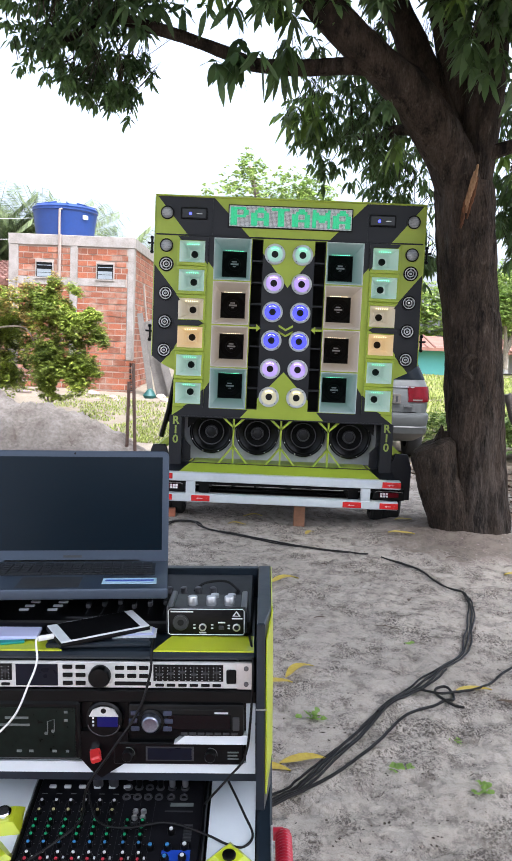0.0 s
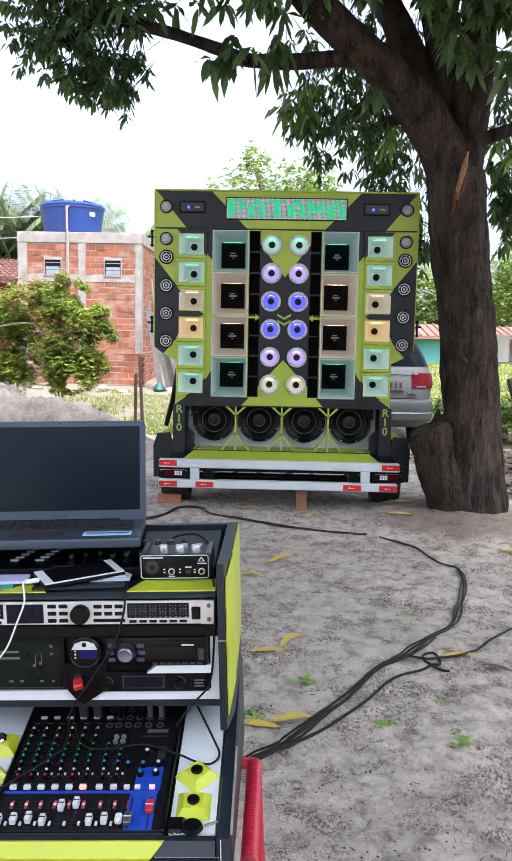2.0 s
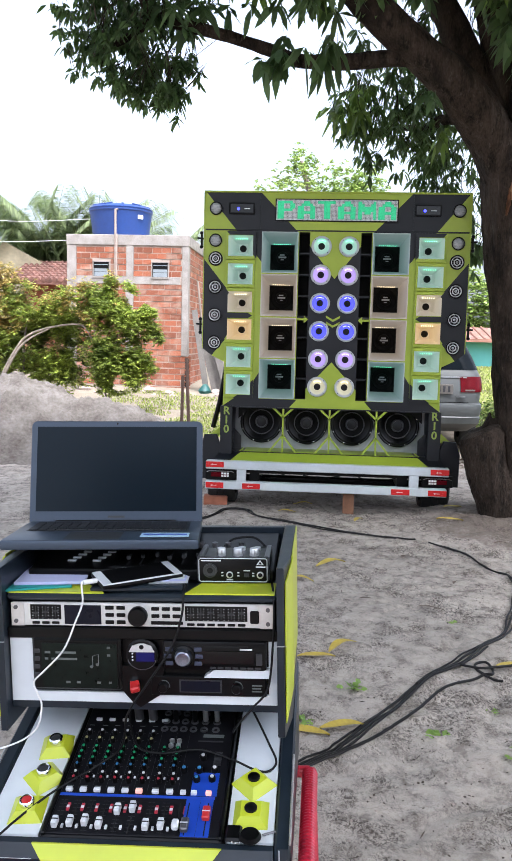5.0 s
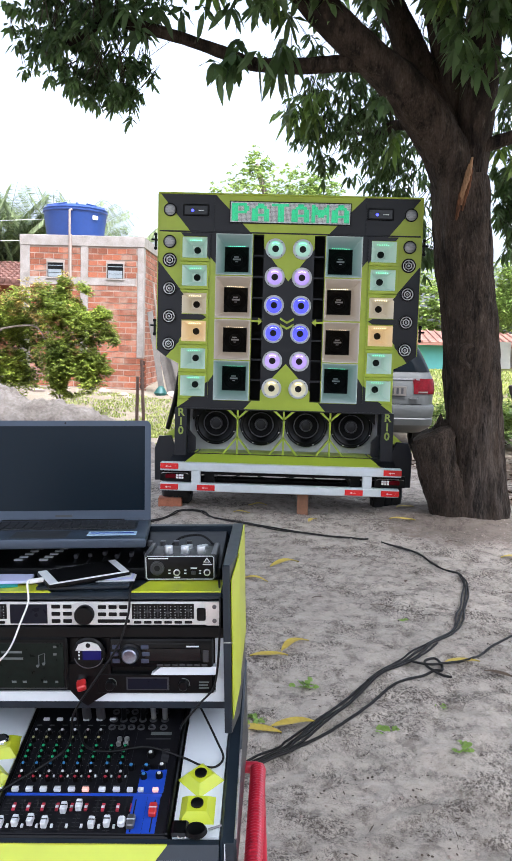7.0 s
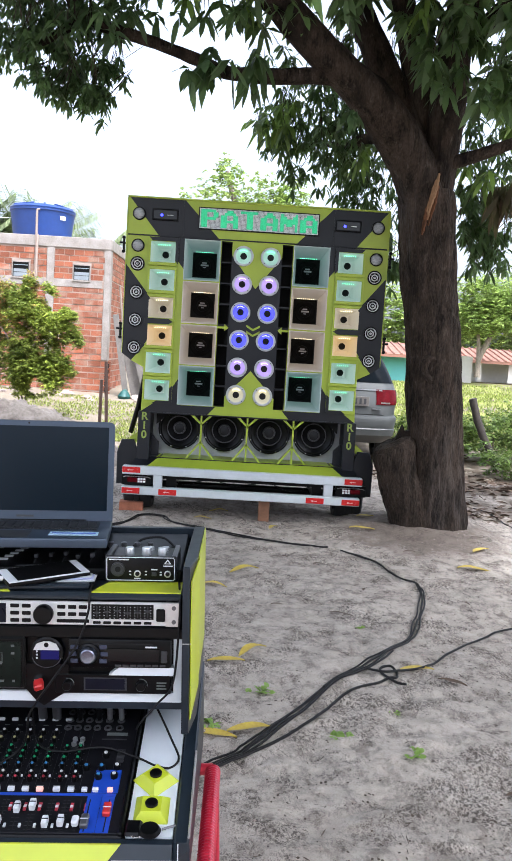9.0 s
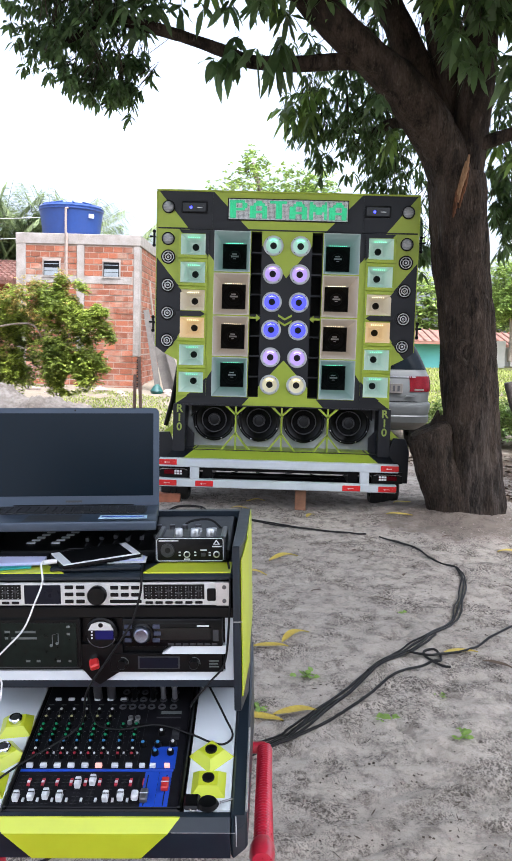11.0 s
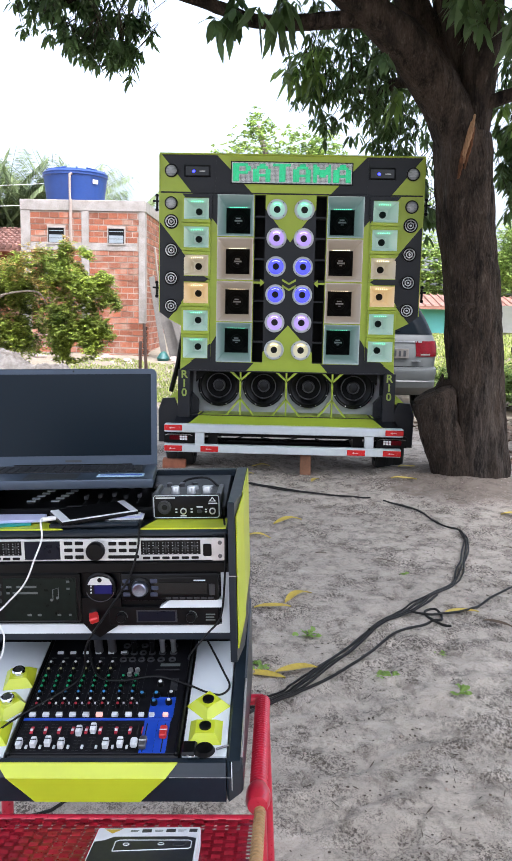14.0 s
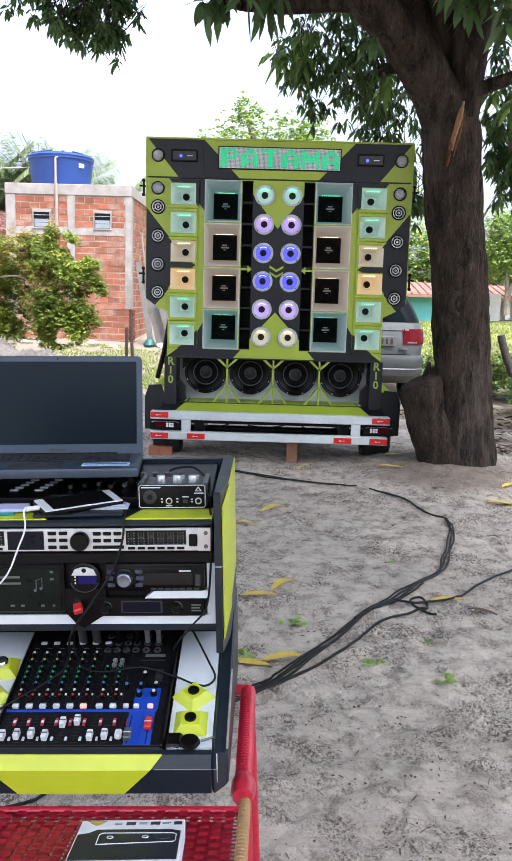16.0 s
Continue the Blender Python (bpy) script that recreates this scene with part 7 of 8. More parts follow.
def mixer():
    X = thing("mixing_console", MIX, "black mixing console with blue master section and white faders", "mixer")
    part("case", box(0, 0.308, 0, 0.40, -0.028, -0.001, 0.003), BLACK, X)
    part("panel", box(0.004, 0.304, 0.003, 0.398, -0.001, 0.003, 0.001), MIXP, X)
    for s in (0.0, 0.300):
        part("cheek", box(s, s + 0.008, 0, 0.40, -0.002, 0.007, 0.002), BLACK, X)
    part("blue_stripe", box(0.005, 0.285, 0.0845, 0.0905, 0.003, 0.0036), BLUEP, X)
    part("blue_panel", box(0.236, 0.2607, 0.004, 0.084, 0.003, 0.0037), BLUEP, X)
    part("blue_panel", box(0.2613, 0.2837, 0.004, 0.084, 0.003, 0.0037), BLUEP, X)
    part("blue_panel", box(0.240, 0.287, 0.092, 0.147, 0.003, 0.0037), BLUEP, X)
    knob_me, cap_me = {}, {}

    def knob(x, y, col, r=0.0052):
        key = (col.name, r)
        if key not in knob_me:
            b = lathe([(r, 0.003), (r, 0.010), (r * 0.85, 0.012), (0, 0.012)], None, 12)
            ob = part("knob", b, BLACK, X)
            bb = lathe([(r * 0.5, 0.0118), (r * 0.5, 0.0136), (0, 0.0139)], None, 10)
            cp = part("cap", bb, col, ob)
            knob_me[key] = (ob.data, cp.data)
            ob.location = (x, y, 0)
            return
        a, c = knob_me[key]
        ob = new("knob", a)
        ob.parent = X
        ob.location = (x, y, 0)
        cp = new("cap", c)
        cp.parent = ob

    cols = [0.0205 + 0.0252 * k for k in range(6)] + [0.176, 0.2015]
    rows = [(0.2417, CAPW), (0.2208, CAPY), (0.1991, CAPG), (0.1843, CAPG), (0.1695, CAPG), (0.1534, CAPB), (0.1334, CAPW), (0.1206, CAPR)]
    for ci, x in enumerate(cols):
        for y, c in rows:
            if ci >= 6 and y > 0.205:
                continue
            knob(x + (0.003 if y < 0.14 else 0), y, c)
        part("button", box(x - 0.004, x + 0.008, 0.0925, 0.1000, 0.003, 0.010, 0.001), PINKLAMP if ci == 5 else FADER, X)
        part("switch", box(x + 0.0105, x + 0.0135, 0.128, 0.132, 0.003, 0.0055), FADER, X)
        part("slit", box(x - 0.001, x + 0.001, 0.006, 0.076, 0.003, 0.0035), PITCH, X)
        for k in range(9):
            part("tick", box(x - 0.006, x + 0.006, 0.010 + k * 0.008, 0.0106 + k * 0.008, 0.003, 0.0033), KEYGREY, X)
        fy = {4: 0.050, 5: 0.056}.get(ci, 0.019 + 0.0025 * (ci % 3))
        fc = part("fader", box(x - 0.0050, x + 0.0050, fy - 0.009, fy + 0.009, 0.005, 0.018, 0.0015), FADER, X)
        part("fader_line", box(x - 0.0062, x + 0.0062, fy - 0.001, fy + 0.001, 0.0178, 0.0186), KEYGREY, fc)
        part("lamp", box(x + 0.009, x + 0.014, 0.050, 0.066, 0.003, 0.006), CAPR, X)
        part("lamp", box(x + 0.009, x + 0.014, 0.055, 0.060, 0.0055, 0.007), FADER, X)
        part("button", box(x + 0.010, x + 0.014, 0.014, 0.021, 0.003, 0.006), FADER, X)
    for ci, x in enumerate(cols):
        for y, _ in rows:
            if ci >= 6 and y > 0.205:
                continue
            part("print", box(x - 0.0085, x - 0.0062, y + 0.0035, y + 0.0043, 0.003, 0.0033), ICON, X)
            part("print", box(x + 0.0062, x + 0.0085, y + 0.0035, y + 0.0043, 0.003, 0.0033), ICON, X)
        part("print", box(x - 0.006, x + 0.006, 0.1065, 0.1085, 0.003, 0.0033), ICON, X)
        part("print", box(x - 0.006, x + 0.004, 0.264, 0.2655, 0.003, 0.0033), ICON, X)
        part("strip_line", box(x + 0.0155, x + 0.0160, 0.10, 0.25, 0.003, 0.0032), KEYGREY, X)
    # master strips
    for x, y, c in ((0.2420, 0.022, DARKSIL), (0.2755, 0.048, REDP)):
        part("slit", box(x - 0.001, x + 0.001, 0.006, 0.076, 0.0037, 0.0042), PITCH, X)
        fc = part("fader", box(x - 0.0065, x + 0.0065, y - 0.013, y + 0.013, 0.005, 0.016, 0.002), c, X)
        part("fader_line", box(x - 0.0067, x + 0.0067, y - 0.001, y + 0.001, 0.0158, 0.0166), FADER, fc)
    x = 0.2265
    part("slit", box(x - 0.001, x + 0.001, 0.006, 0.076, 0.003, 0.0035), PITCH, X)
    part("fader", box(x - 0.006, x + 0.006, 0.012, 0.030, 0.005, 0.018, 0.003), FADER, X)
    part("lamp", box(x + 0.008, x + 0.0095, 0.050, 0.066, 0.003, 0.006), CAPR, X)
    part("button", box(x - 0.004, x + 0.006, 0.0925, 0.100, 0.003, 0.010, 0.001), FADER, X)
    part("button", box(0.242, 0.252, 0.0925, 0.100, 0.003, 0.010, 0.001), FADER, X)
    part("button", box(0.268, 0.278, 0.0925, 0.100, 0.003, 0.010, 0.001), PINKLAMP, X)
    for x, y, c in ((0.247, 0.128, CAPB), (0.275, 0.130, CAPW), (0.221, 0.150, CAPB), (0.249, 0.150, CAPB), (0.277, 0.152, CAPW), (0.252, 0.182, CAPW)):
        knob(x, y, c, 0.0068)
    for k in range(12):
        part("meter_lamp", box(0.272, 0.286, 0.165 + k * 0.003, 0.1665 + k * 0.003, 0.003, 0.0045), KEYGREY, X)
    # sockets and plugs along the back
    for k in range(6):
        part("gain_key", box(0.024 + k * 0.0265, 0.036 + k * 0.0265, 0.276, 0.282, 0.003, 0.008, 0.001), FADER, X)
    for k, x in enumerate((0.165, 0.184, 0.203, 0.222, 0.243, 0.266)):
        for y in (0.258, 0.280, 0.303):
            part("socket", lathe([(0.0075, 0.003), (0.0075, 0.0055), (0.0045, 0.006), (0.004, 0.001)], Matrix.Translation((x, y, 0)), 12), DARKSIL, X)
        if k in (1, 3, 4, 5):
            part("plug", lathe([(0.0055, 0.004), (0.0055, 0.03), (0.0065, 0.031), (0.0065, 0.055 if k < 4 else 0.068), (0.004, 0.070)], Matrix.Translation((x, 0.285, 0)), 12), ALU if k > 3 else BLACK, X)
    for x in (0.110, 0.138):
        part("plug", lathe([(0.009, 0.004), (0.009, 0.045), (0.007, 0.06), (0.004, 0.075)], Matrix.Translation((x, 0.285, 0)), 14), DARKSIL, X, "metal cable plug")
    for x in (0.186, 0.200):
        for y in (0.211, 0.224):
            part("phono", lathe([(0.005, 0.003), (0.005, 0.008), (0.003, 0.0085), (0.0, 0.006)], Matrix.Translation((x, y, 0)), 12), ALU, X)
    part("maker_mark", box(0.244, 0.284, 0.238, 0.246, 0.003, 0.0036), ICON, X)
    part("maker_mark", box(0.236, 0.284, 0.226, 0.229, 0.003, 0.0036), KEYGREY, X)


MIXP = mat("mixer_panel", (0.006, 0.006, 0.008), 0.5, var=0.3, scale=30, spec=0.2)
CAPW, CAPY, CAPG, CAPB, CAPR = (mat(n, c, 0.45, var=0.05) for n, c in (("cap_white", (0.6, 0.6, 0.6)), ("cap_yellow", (0.36, 0.34, 0.16)), ("cap_green", (0.02, 0.30, 0.12)), ("cap_blue", (0.05, 0.20, 0.42)), ("cap_red", (0.40, 0.03, 0.05))))
PINKLAMP = mat("lit_key", (0.7, 0.4, 0.35), 0.4, emit=(1.0, 0.35, 0.25), power=0.25)
mixer()


def second_mixer():
    S = thing("small_mixer", local(Matrix.Translation((0, 0.070, 0.4355)) @ Matrix.Rotation(radians(6), 4, "X")), "black desk mixer with rows of pale keys under the laptop", "mixer")
    part("case", box(-0.235, 0.24, 0, 0.215, 0, 0.022, 0.003), BLACK, S)
    for cx in (-0.17, -0.12):
        for k in range(5):
            part("key", box(cx + k * 0.006, cx + 0.017 + k * 0.006, 0.04 + k * 0.016, 0.047 + k * 0.016, 0.022, 0.025, 0.001), FADER, S)
    for k in range(9):
        x = -0.05 + k * 0.027
        part("slit", box(x - 0.001, x + 0.001, 0.03, 0.10, 0.022, 0.0228), KEYGREY, S)
        part("fader", box(x - 0.004, x + 0.004, 0.05 + 0.008 * (k % 3), 0.062 + 0.008 * (k % 3), 0.023, 0.031, 0.001), KEYGREY if k % 2 else DARKSIL, S)
        part("knob", lathe([(0.006, 0.022), (0.006, 0.032), (0.0, 0.033)], Matrix.Translation((x, 0.125, 0)), 12), DARKSIL, S)
    part("maker_mark", box(-0.08, 0.02, 0.012, 0.018, 0.022, 0.0228), KEYGREY, S)


second_mixer()

LAPG = mat("laptop_grey_blue", (0.040, 0.057, 0.085), 0.38, metal=0.3, var=0.06, scale=20)
LAPS = mat("laptop_screen", (0.0022, 0.0075, 0.0135), 0.20, var=0.04, scale=2, spec=0.13, metal=0.01)
KEYB = mat("black_key", (0.014, 0.015, 0.017), 0.5, var=0.15)
STICK = mat("pale_blue_sticker", (0.45, 0.62, 0.75), 0.4, var=0.15, scale=20)


def laptop():
    m = local(Matrix.Translation((-0.1018, 0.1645, 0.493)) @ Matrix.Rotation(radians(6.8), 4, "Z") @ Matrix.Rotation(radians(-3.84), 4, "X") @ Matrix.Rotation(radians(1.1), 4, "Y"))
    L = thing("laptop", m, "open slate-grey laptop with a dark screen and a sticker", "laptop")
    bs = part("base", box(-0.186, 0.186, -0.1195, 0.1195, 0.0, 0.019, 0.004, seg=2), LAPG, L)
    part("key_well", box(-0.162, 0.162, -0.012, 0.092, 0.019, 0.0195), BLACK, bs)
    part("touch_pad", box(-0.07, 0.035, -0.110, -0.03, 0.019, 0.0194), KEYGREY, bs)
    for r in range(6):
        x = -0.158
        k = 0
        while x < 0.152:
            w = 0.0155 if k < 15 else 0.0165
            if r == 0:
                w = 0.06 if 3 <= k <= 3 else w
            part("key", box(x, min(x + w, 0.159), -0.008 + r * 0.0165, 0.0055 + r * 0.0165, 0.0195, 0.0215), KEYB, bs)
            x += w + 0.003
            k += 1
    part("sticker", box(0.072, 0.166, -0.086, -0.042, 0.019, 0.0196), STICK, bs, "pale blue paper sticker")
    part("sticker_print", box(0.077, 0.161, -0.066, -0.056, 0.0195, 0.0200), BLUEP, bs)
    part("hinge", tube([(-0.13, 0.118, 0.018), (0.13, 0.118, 0.018)], 0.006, 10), BLACK, bs)
    rim = [(-0.186, 0.0), (0.186, 0.0)]
    for cx, cz, a0 in ((0.174, 0.2085, 0), (-0.174, 0.2085, 90)):
        rim += [(cx + 0.012 * math.cos(radians(a0 + 15 * k)), cz + 0.012 * math.sin(radians(a0 + 15 * k))) for k in range(7)]
    lid = part("lid", prism(rim, -0.004, 0.004, bevel=0.0015), LAPG, L)
    lid.matrix_basis = Matrix.Translation((0, 0.117, 0.016)) @ Matrix.Rotation(radians(-9.1), 4, "X")
    part("screen", box(-0.173, 0.173, -0.0048, -0.0035, 0.024, 0.208), LAPS, lid, "dark switched-off screen")
    part("maker_mark", box(-0.018, 0.018, -0.0046, -0.0038, 0.010, 0.0145), KEYGREY, lid)
    part("webcam", lathe([(0.002, 0.004), (0.002, 0.0048), (0, 0.005)], Matrix.Translation((0, 0, 0.2145)) @ FRONT, 10), PITCH, lid)


laptop()


def interface():
    I = thing("audio_interface", local(pose(0.163, 0.055, 0.4365)), "black audio interface with three silver knobs on the yellow deck", "audio interface")
    part("case", box(-0.066, 0.066, 0.004, 0.098, 0.003, 0.044, 0.004), BLACK, I)
    for s in (-1, 1):
        part("cheek", box(s * 0.063 - 0.005, s * 0.063 + 0.005, 0.006, 0.098, 0.003, 0.050, 0.002), DARKSIL, I)
        for y in (0.02, 0.085):
            part("foot", lathe([(0.006, 0.0), (0.006, 0.004)], Matrix.Translation((s * 0.05, y, 0)), 10), RUBBER, I)
    fr = part("face", box(-0.066, 0.066, 0.0, 0.006, 0.002, 0.050, 0.006, seg=2), BLACK, I)
    pts = [(-0.061, 0.004), (0.061, 0.004), (0.064, 0.007), (0.064, 0.045), (0.061, 0.048), (-0.061, 0.048), (-0.064, 0.045), (-0.064, 0.007), (-0.061, 0.004)]
    part("rim", tube([(x, -0.0005, z) for x, z in pts], 0.0009, 5), FADER, fr)
    part("combo_socket", lathe([(0.0135, 0), (0.0135, 0.003), (0.0118, 0.0035), (0.0105, 0.001), (0.0, 0.001)], Matrix.Translation((-0.043, 0, 0.025)) @ FRONT, 24), KEYGREY, fr)
    part("socket_hole", lathe([(0.0055, 0.002), (0.0, 0.003)], Matrix.Translation((-0.043, 0, 0.025)) @ FRONT, 14), PITCH, fr)
    for x in (-0.006, 0.051):
        part("jack", lathe([(0.0065, 0), (0.0065, 0.003), (0.0046, 0.0035), (0.0042, 0.0015), (0.0, 0.0015)], Matrix.Translation((x, 0, 0.017)) @ FRONT, 16), ALU, fr)
        part("jack_hole", lathe([(0.0042, 0.0018), (0.0, 0.0020)], Matrix.Translation((x, 0, 0.017)) @ FRONT, 12), PITCH, fr)
    part("switch", box(0.021, 0.030, -0.003, 0.0, 0.013, 0.020, 0.001), KEYGREY, fr)
    for x, z, w in ((-0.06, 0.0425, 0.038), (0.043, 0.031, 0.018), (-0.022, 0.020, 0.004), (-0.022, 0.014, 0.004), (0.008, 0.020, 0.004), (0.008, 0.014, 0.004), (0.020, 0.024, 0.012), (0.036, 0.019, 0.004), (0.036, 0.014, 0.004), (-0.012, 0.0065, 0.012)):
        part("print", box(x, x + w, -0.0008, 0.0, z, z + 0.0022), FADER, fr)
    part("mark", prism([(0.044, 0.036), (0.058, 0.036), (0.051, 0.0455)], -0.0008, 0.0), FADER, fr, smooth=0)
    part("mark_inner", prism([(0.0475, 0.0375), (0.0545, 0.0375), (0.051, 0.0425)], -0.0014, -0.0006), BLACK, fr, smooth=0)
    for x in (-0.026, 0.006, 0.037):
        part("knob", lathe([(0.0090, 0.043), (0.0085, 0.057), (0.0078, 0.0585), (0.0, 0.0585)], Matrix.Translation((x, 0.038, 0)), 20), ALU, I, "silver knob")
    for k, x in enumerate((-0.01, 0.02)):
        part("rear_knob", lathe([(0.0075, 0.043), (0.007, 0.050), (0.0, 0.051)], Matrix.Translation((x + 0.02, 0.078, 0)), 16), ALU, I)


interface()

PAPERM = mat("lavender_paper", (0.50, 0.52, 0.76), 0.8, var=0.04)
TEALN = mat("teal_notebook", (0.02, 0.26, 0.25), 0.6, var=0.1)


PHONES = mat("phone_glass", (0.003, 0.003, 0.0035), 0.5, var=0.2, spec=0.12)


def deck_things():
    N = thing("notebook", local(pose(-0.186, 0.040, 0.4368, 0, 0, 14)), "teal notebook under lavender paper sheets", "notebook")
    part("cover", box(-0.075, 0.045, -0.035, 0.05, 0.0, 0.004, 0.001), TEALN, N)
    part("paper", box(-0.06, 0.07, -0.020, 0.105, 0.004, 0.010, 0.001), PAPERM, N).rotation_euler = (0, 0, radians(-9))
    B = thing("wallet", local(pose(-0.012, 0.045, 0.4345, 0, 0, 4)), "flat black wallet with white slips in it", "wallet")
    part("cover", box(-0.085, 0.085, -0.042, 0.03, 0.0, 0.010, 0.003), GREYC, B)
    for k in range(3):
        part("paper_slip", box(0.020 + k * 0.004, 0.092 - k * 0.004, -0.025 + k * 0.008, 0.028, 0.0105 + k * 0.0015, 0.0115 + k * 0.0015), PAPERM if k == 1 else FADER, B)
    P = thing("phone", local(pose(-0.016, 0.042, 0.4525, 5, 0, 33)), "white smartphone with a dark screen on the wallet", "phone")
    part("body", box(-0.078, 0.078, -0.037, 0.037, -0.002, 0.0060, 0.003, seg=2), BLACK, P, "black case")
    part("face", box(-0.0765, 0.0765, -0.0360, 0.0360, 0.0050, 0.0078, 0.001), FADER, P, "white front face")
    part("screen", box(-0.060, 0.060, -0.0335, 0.0335, 0.0074, 0.0083), PHONES, P)
    pl = local(Matrix.Translation((-0.016, 0.042, 0.4525)) @ Matrix.Rotation(radians(33), 4, "Z"))
    a = (DESK.inverted() @ pl) @ Vector((-0.082, 0.0, 0.004))
    W = thing("charging_cable", DESK, "white charging cable hanging from the phone", "cable")
    pts = [a, a + Vector((-0.018, -0.016, 0.002)), (-0.100, -0.03, 0.425), (-0.112, -0.04, 0.39), (-0.135, -0.04, 0.34), (-0.172, -0.036, 0.300), (-0.194, -0.036, 0.277), (-0.186, -0.042, 0.258), (-0.178, -0.046, 0.235), (-0.188, -0.055, 0.195), (-0.24, -0.06, 0.165), (-0.36, -0.05, 0.13), (-0.42, 0.0, 0.10)]
    part("wire", tube(glide(pts, 8), 0.0017, 8), WHITE, W)
    part("plug", tube([a + Vector((0.004, 0.002, 0)), a + Vector((-0.016, -0.014, 0.001))], 0.0045, 10), WHITE, W)
    K = thing("black_cable", DESK, "thin black cable from the deck down over the radio", "cable")
    part("wire", tube(glide([(0.078, 0.03, 0.440), (0.080, -0.012, 0.436), (0.078, -0.022, 0.40), (0.060, -0.032, 0.345), (0.020, -0.040, 0.285), (-0.02, -0.045, 0.225), (-0.032, -0.03, 0.17), (-0.05, -0.01, 0.135), (-0.085, -0.035, 0.118), (-0.14, -0.085, 0.102), (-0.18, -0.135, 0.088), (-0.215, -0.195, 0.072), (-0.26, -0.235, 0.03), (-0.31, -0.26, -0.03)], 8), 0.0021, 8), CORD, K)
    K = thing("black_cable", DESK, "black cable hanging along the fascia to the mixer", "cable")
    part("wire", tube(glide([(0.236, 0.05, 0.440), (0.243, -0.012, 0.425), (0.2415, -0.018, 0.36), (0.232, -0.02, 0.27), (0.205, -0.03, 0.235), (0.175, -0.03, 0.20), (0.165, -0.005, 0.175)], 8), 0.0020, 8), CORD, K)
    K = thing("black_cable", DESK, "black cable looping over the white side plate", "cable")
    part("wire", tube(glide([(0.165, 0.11, 0.21), (0.195, 0.08, 0.175), (0.228, 0.04, 0.130), (0.243, 0.005, 0.114), (0.228, -0.016, 0.107), (0.20, -0.013, 0.110), (0.165, 0.0, 0.118), (0.10, 0.010, 0.132), (0.03, 0.0, 0.128), (-0.02, 0.02, 0.13), (-0.045, 0.07, 0.16), (-0.05, 0.10, 0.20)], 8), 0.0021, 8), CORD, K)
    K = thing("black_cable", DESK, "black cable loop behind the audio interface", "cable")
    part("wire", tube(glide([(0.13, 0.20, 0.47), (0.15, 0.205, 0.485), (0.19, 0.205, 0.488), (0.215, 0.20, 0.47)], 8), 0.0024, 8), CORD, K)
    F = thing("car_key", local(Matrix.Translation((0.209, -0.166, 0.0705)) @ Matrix.Rotation(0.25, 4, "X")), "black car key fob with a metal ring", "car key")
    bm = lathe([(0.0, 0.001), (0.016, 0.002), (0.020, 0.007), (0.016, 0.013), (0.0, 0.015)], Matrix.Diagonal((0.95, 0.85, 1.1, 1)), 20)
    part("fob", bm, BLACK, F)
    part("ring", tube([(-0.022 + 0.009 * math.cos(a), -0.004 + 0.009 * math.sin(a), 0.006) for a in np.linspace(0, 2 * math.pi, 20)], 0.0013, 6), CHROME, F)
    part("strap", box(-0.042, -0.014, -0.010, 0.024, 0.001, 0.010, 0.004), BLACK, F)
    part("blade", tube([(0.020, 0.004, 0.007), (0.042, 0.012, 0.008)], 0.002, 6), DARKSIL, F)


deck_things()


# ---------------------------------------------------------------- woven chair under the desk
REDC = mat("red_vinyl_cord", (0.46, 0.018, 0.042), 0.3, var=0.18, scale=18, coat=0.25, bump=0.06, bscale=120)
CANE = mat("tan_wrap", (0.36, 0.21, 0.09), 0.55, var=0.15, scale=20)


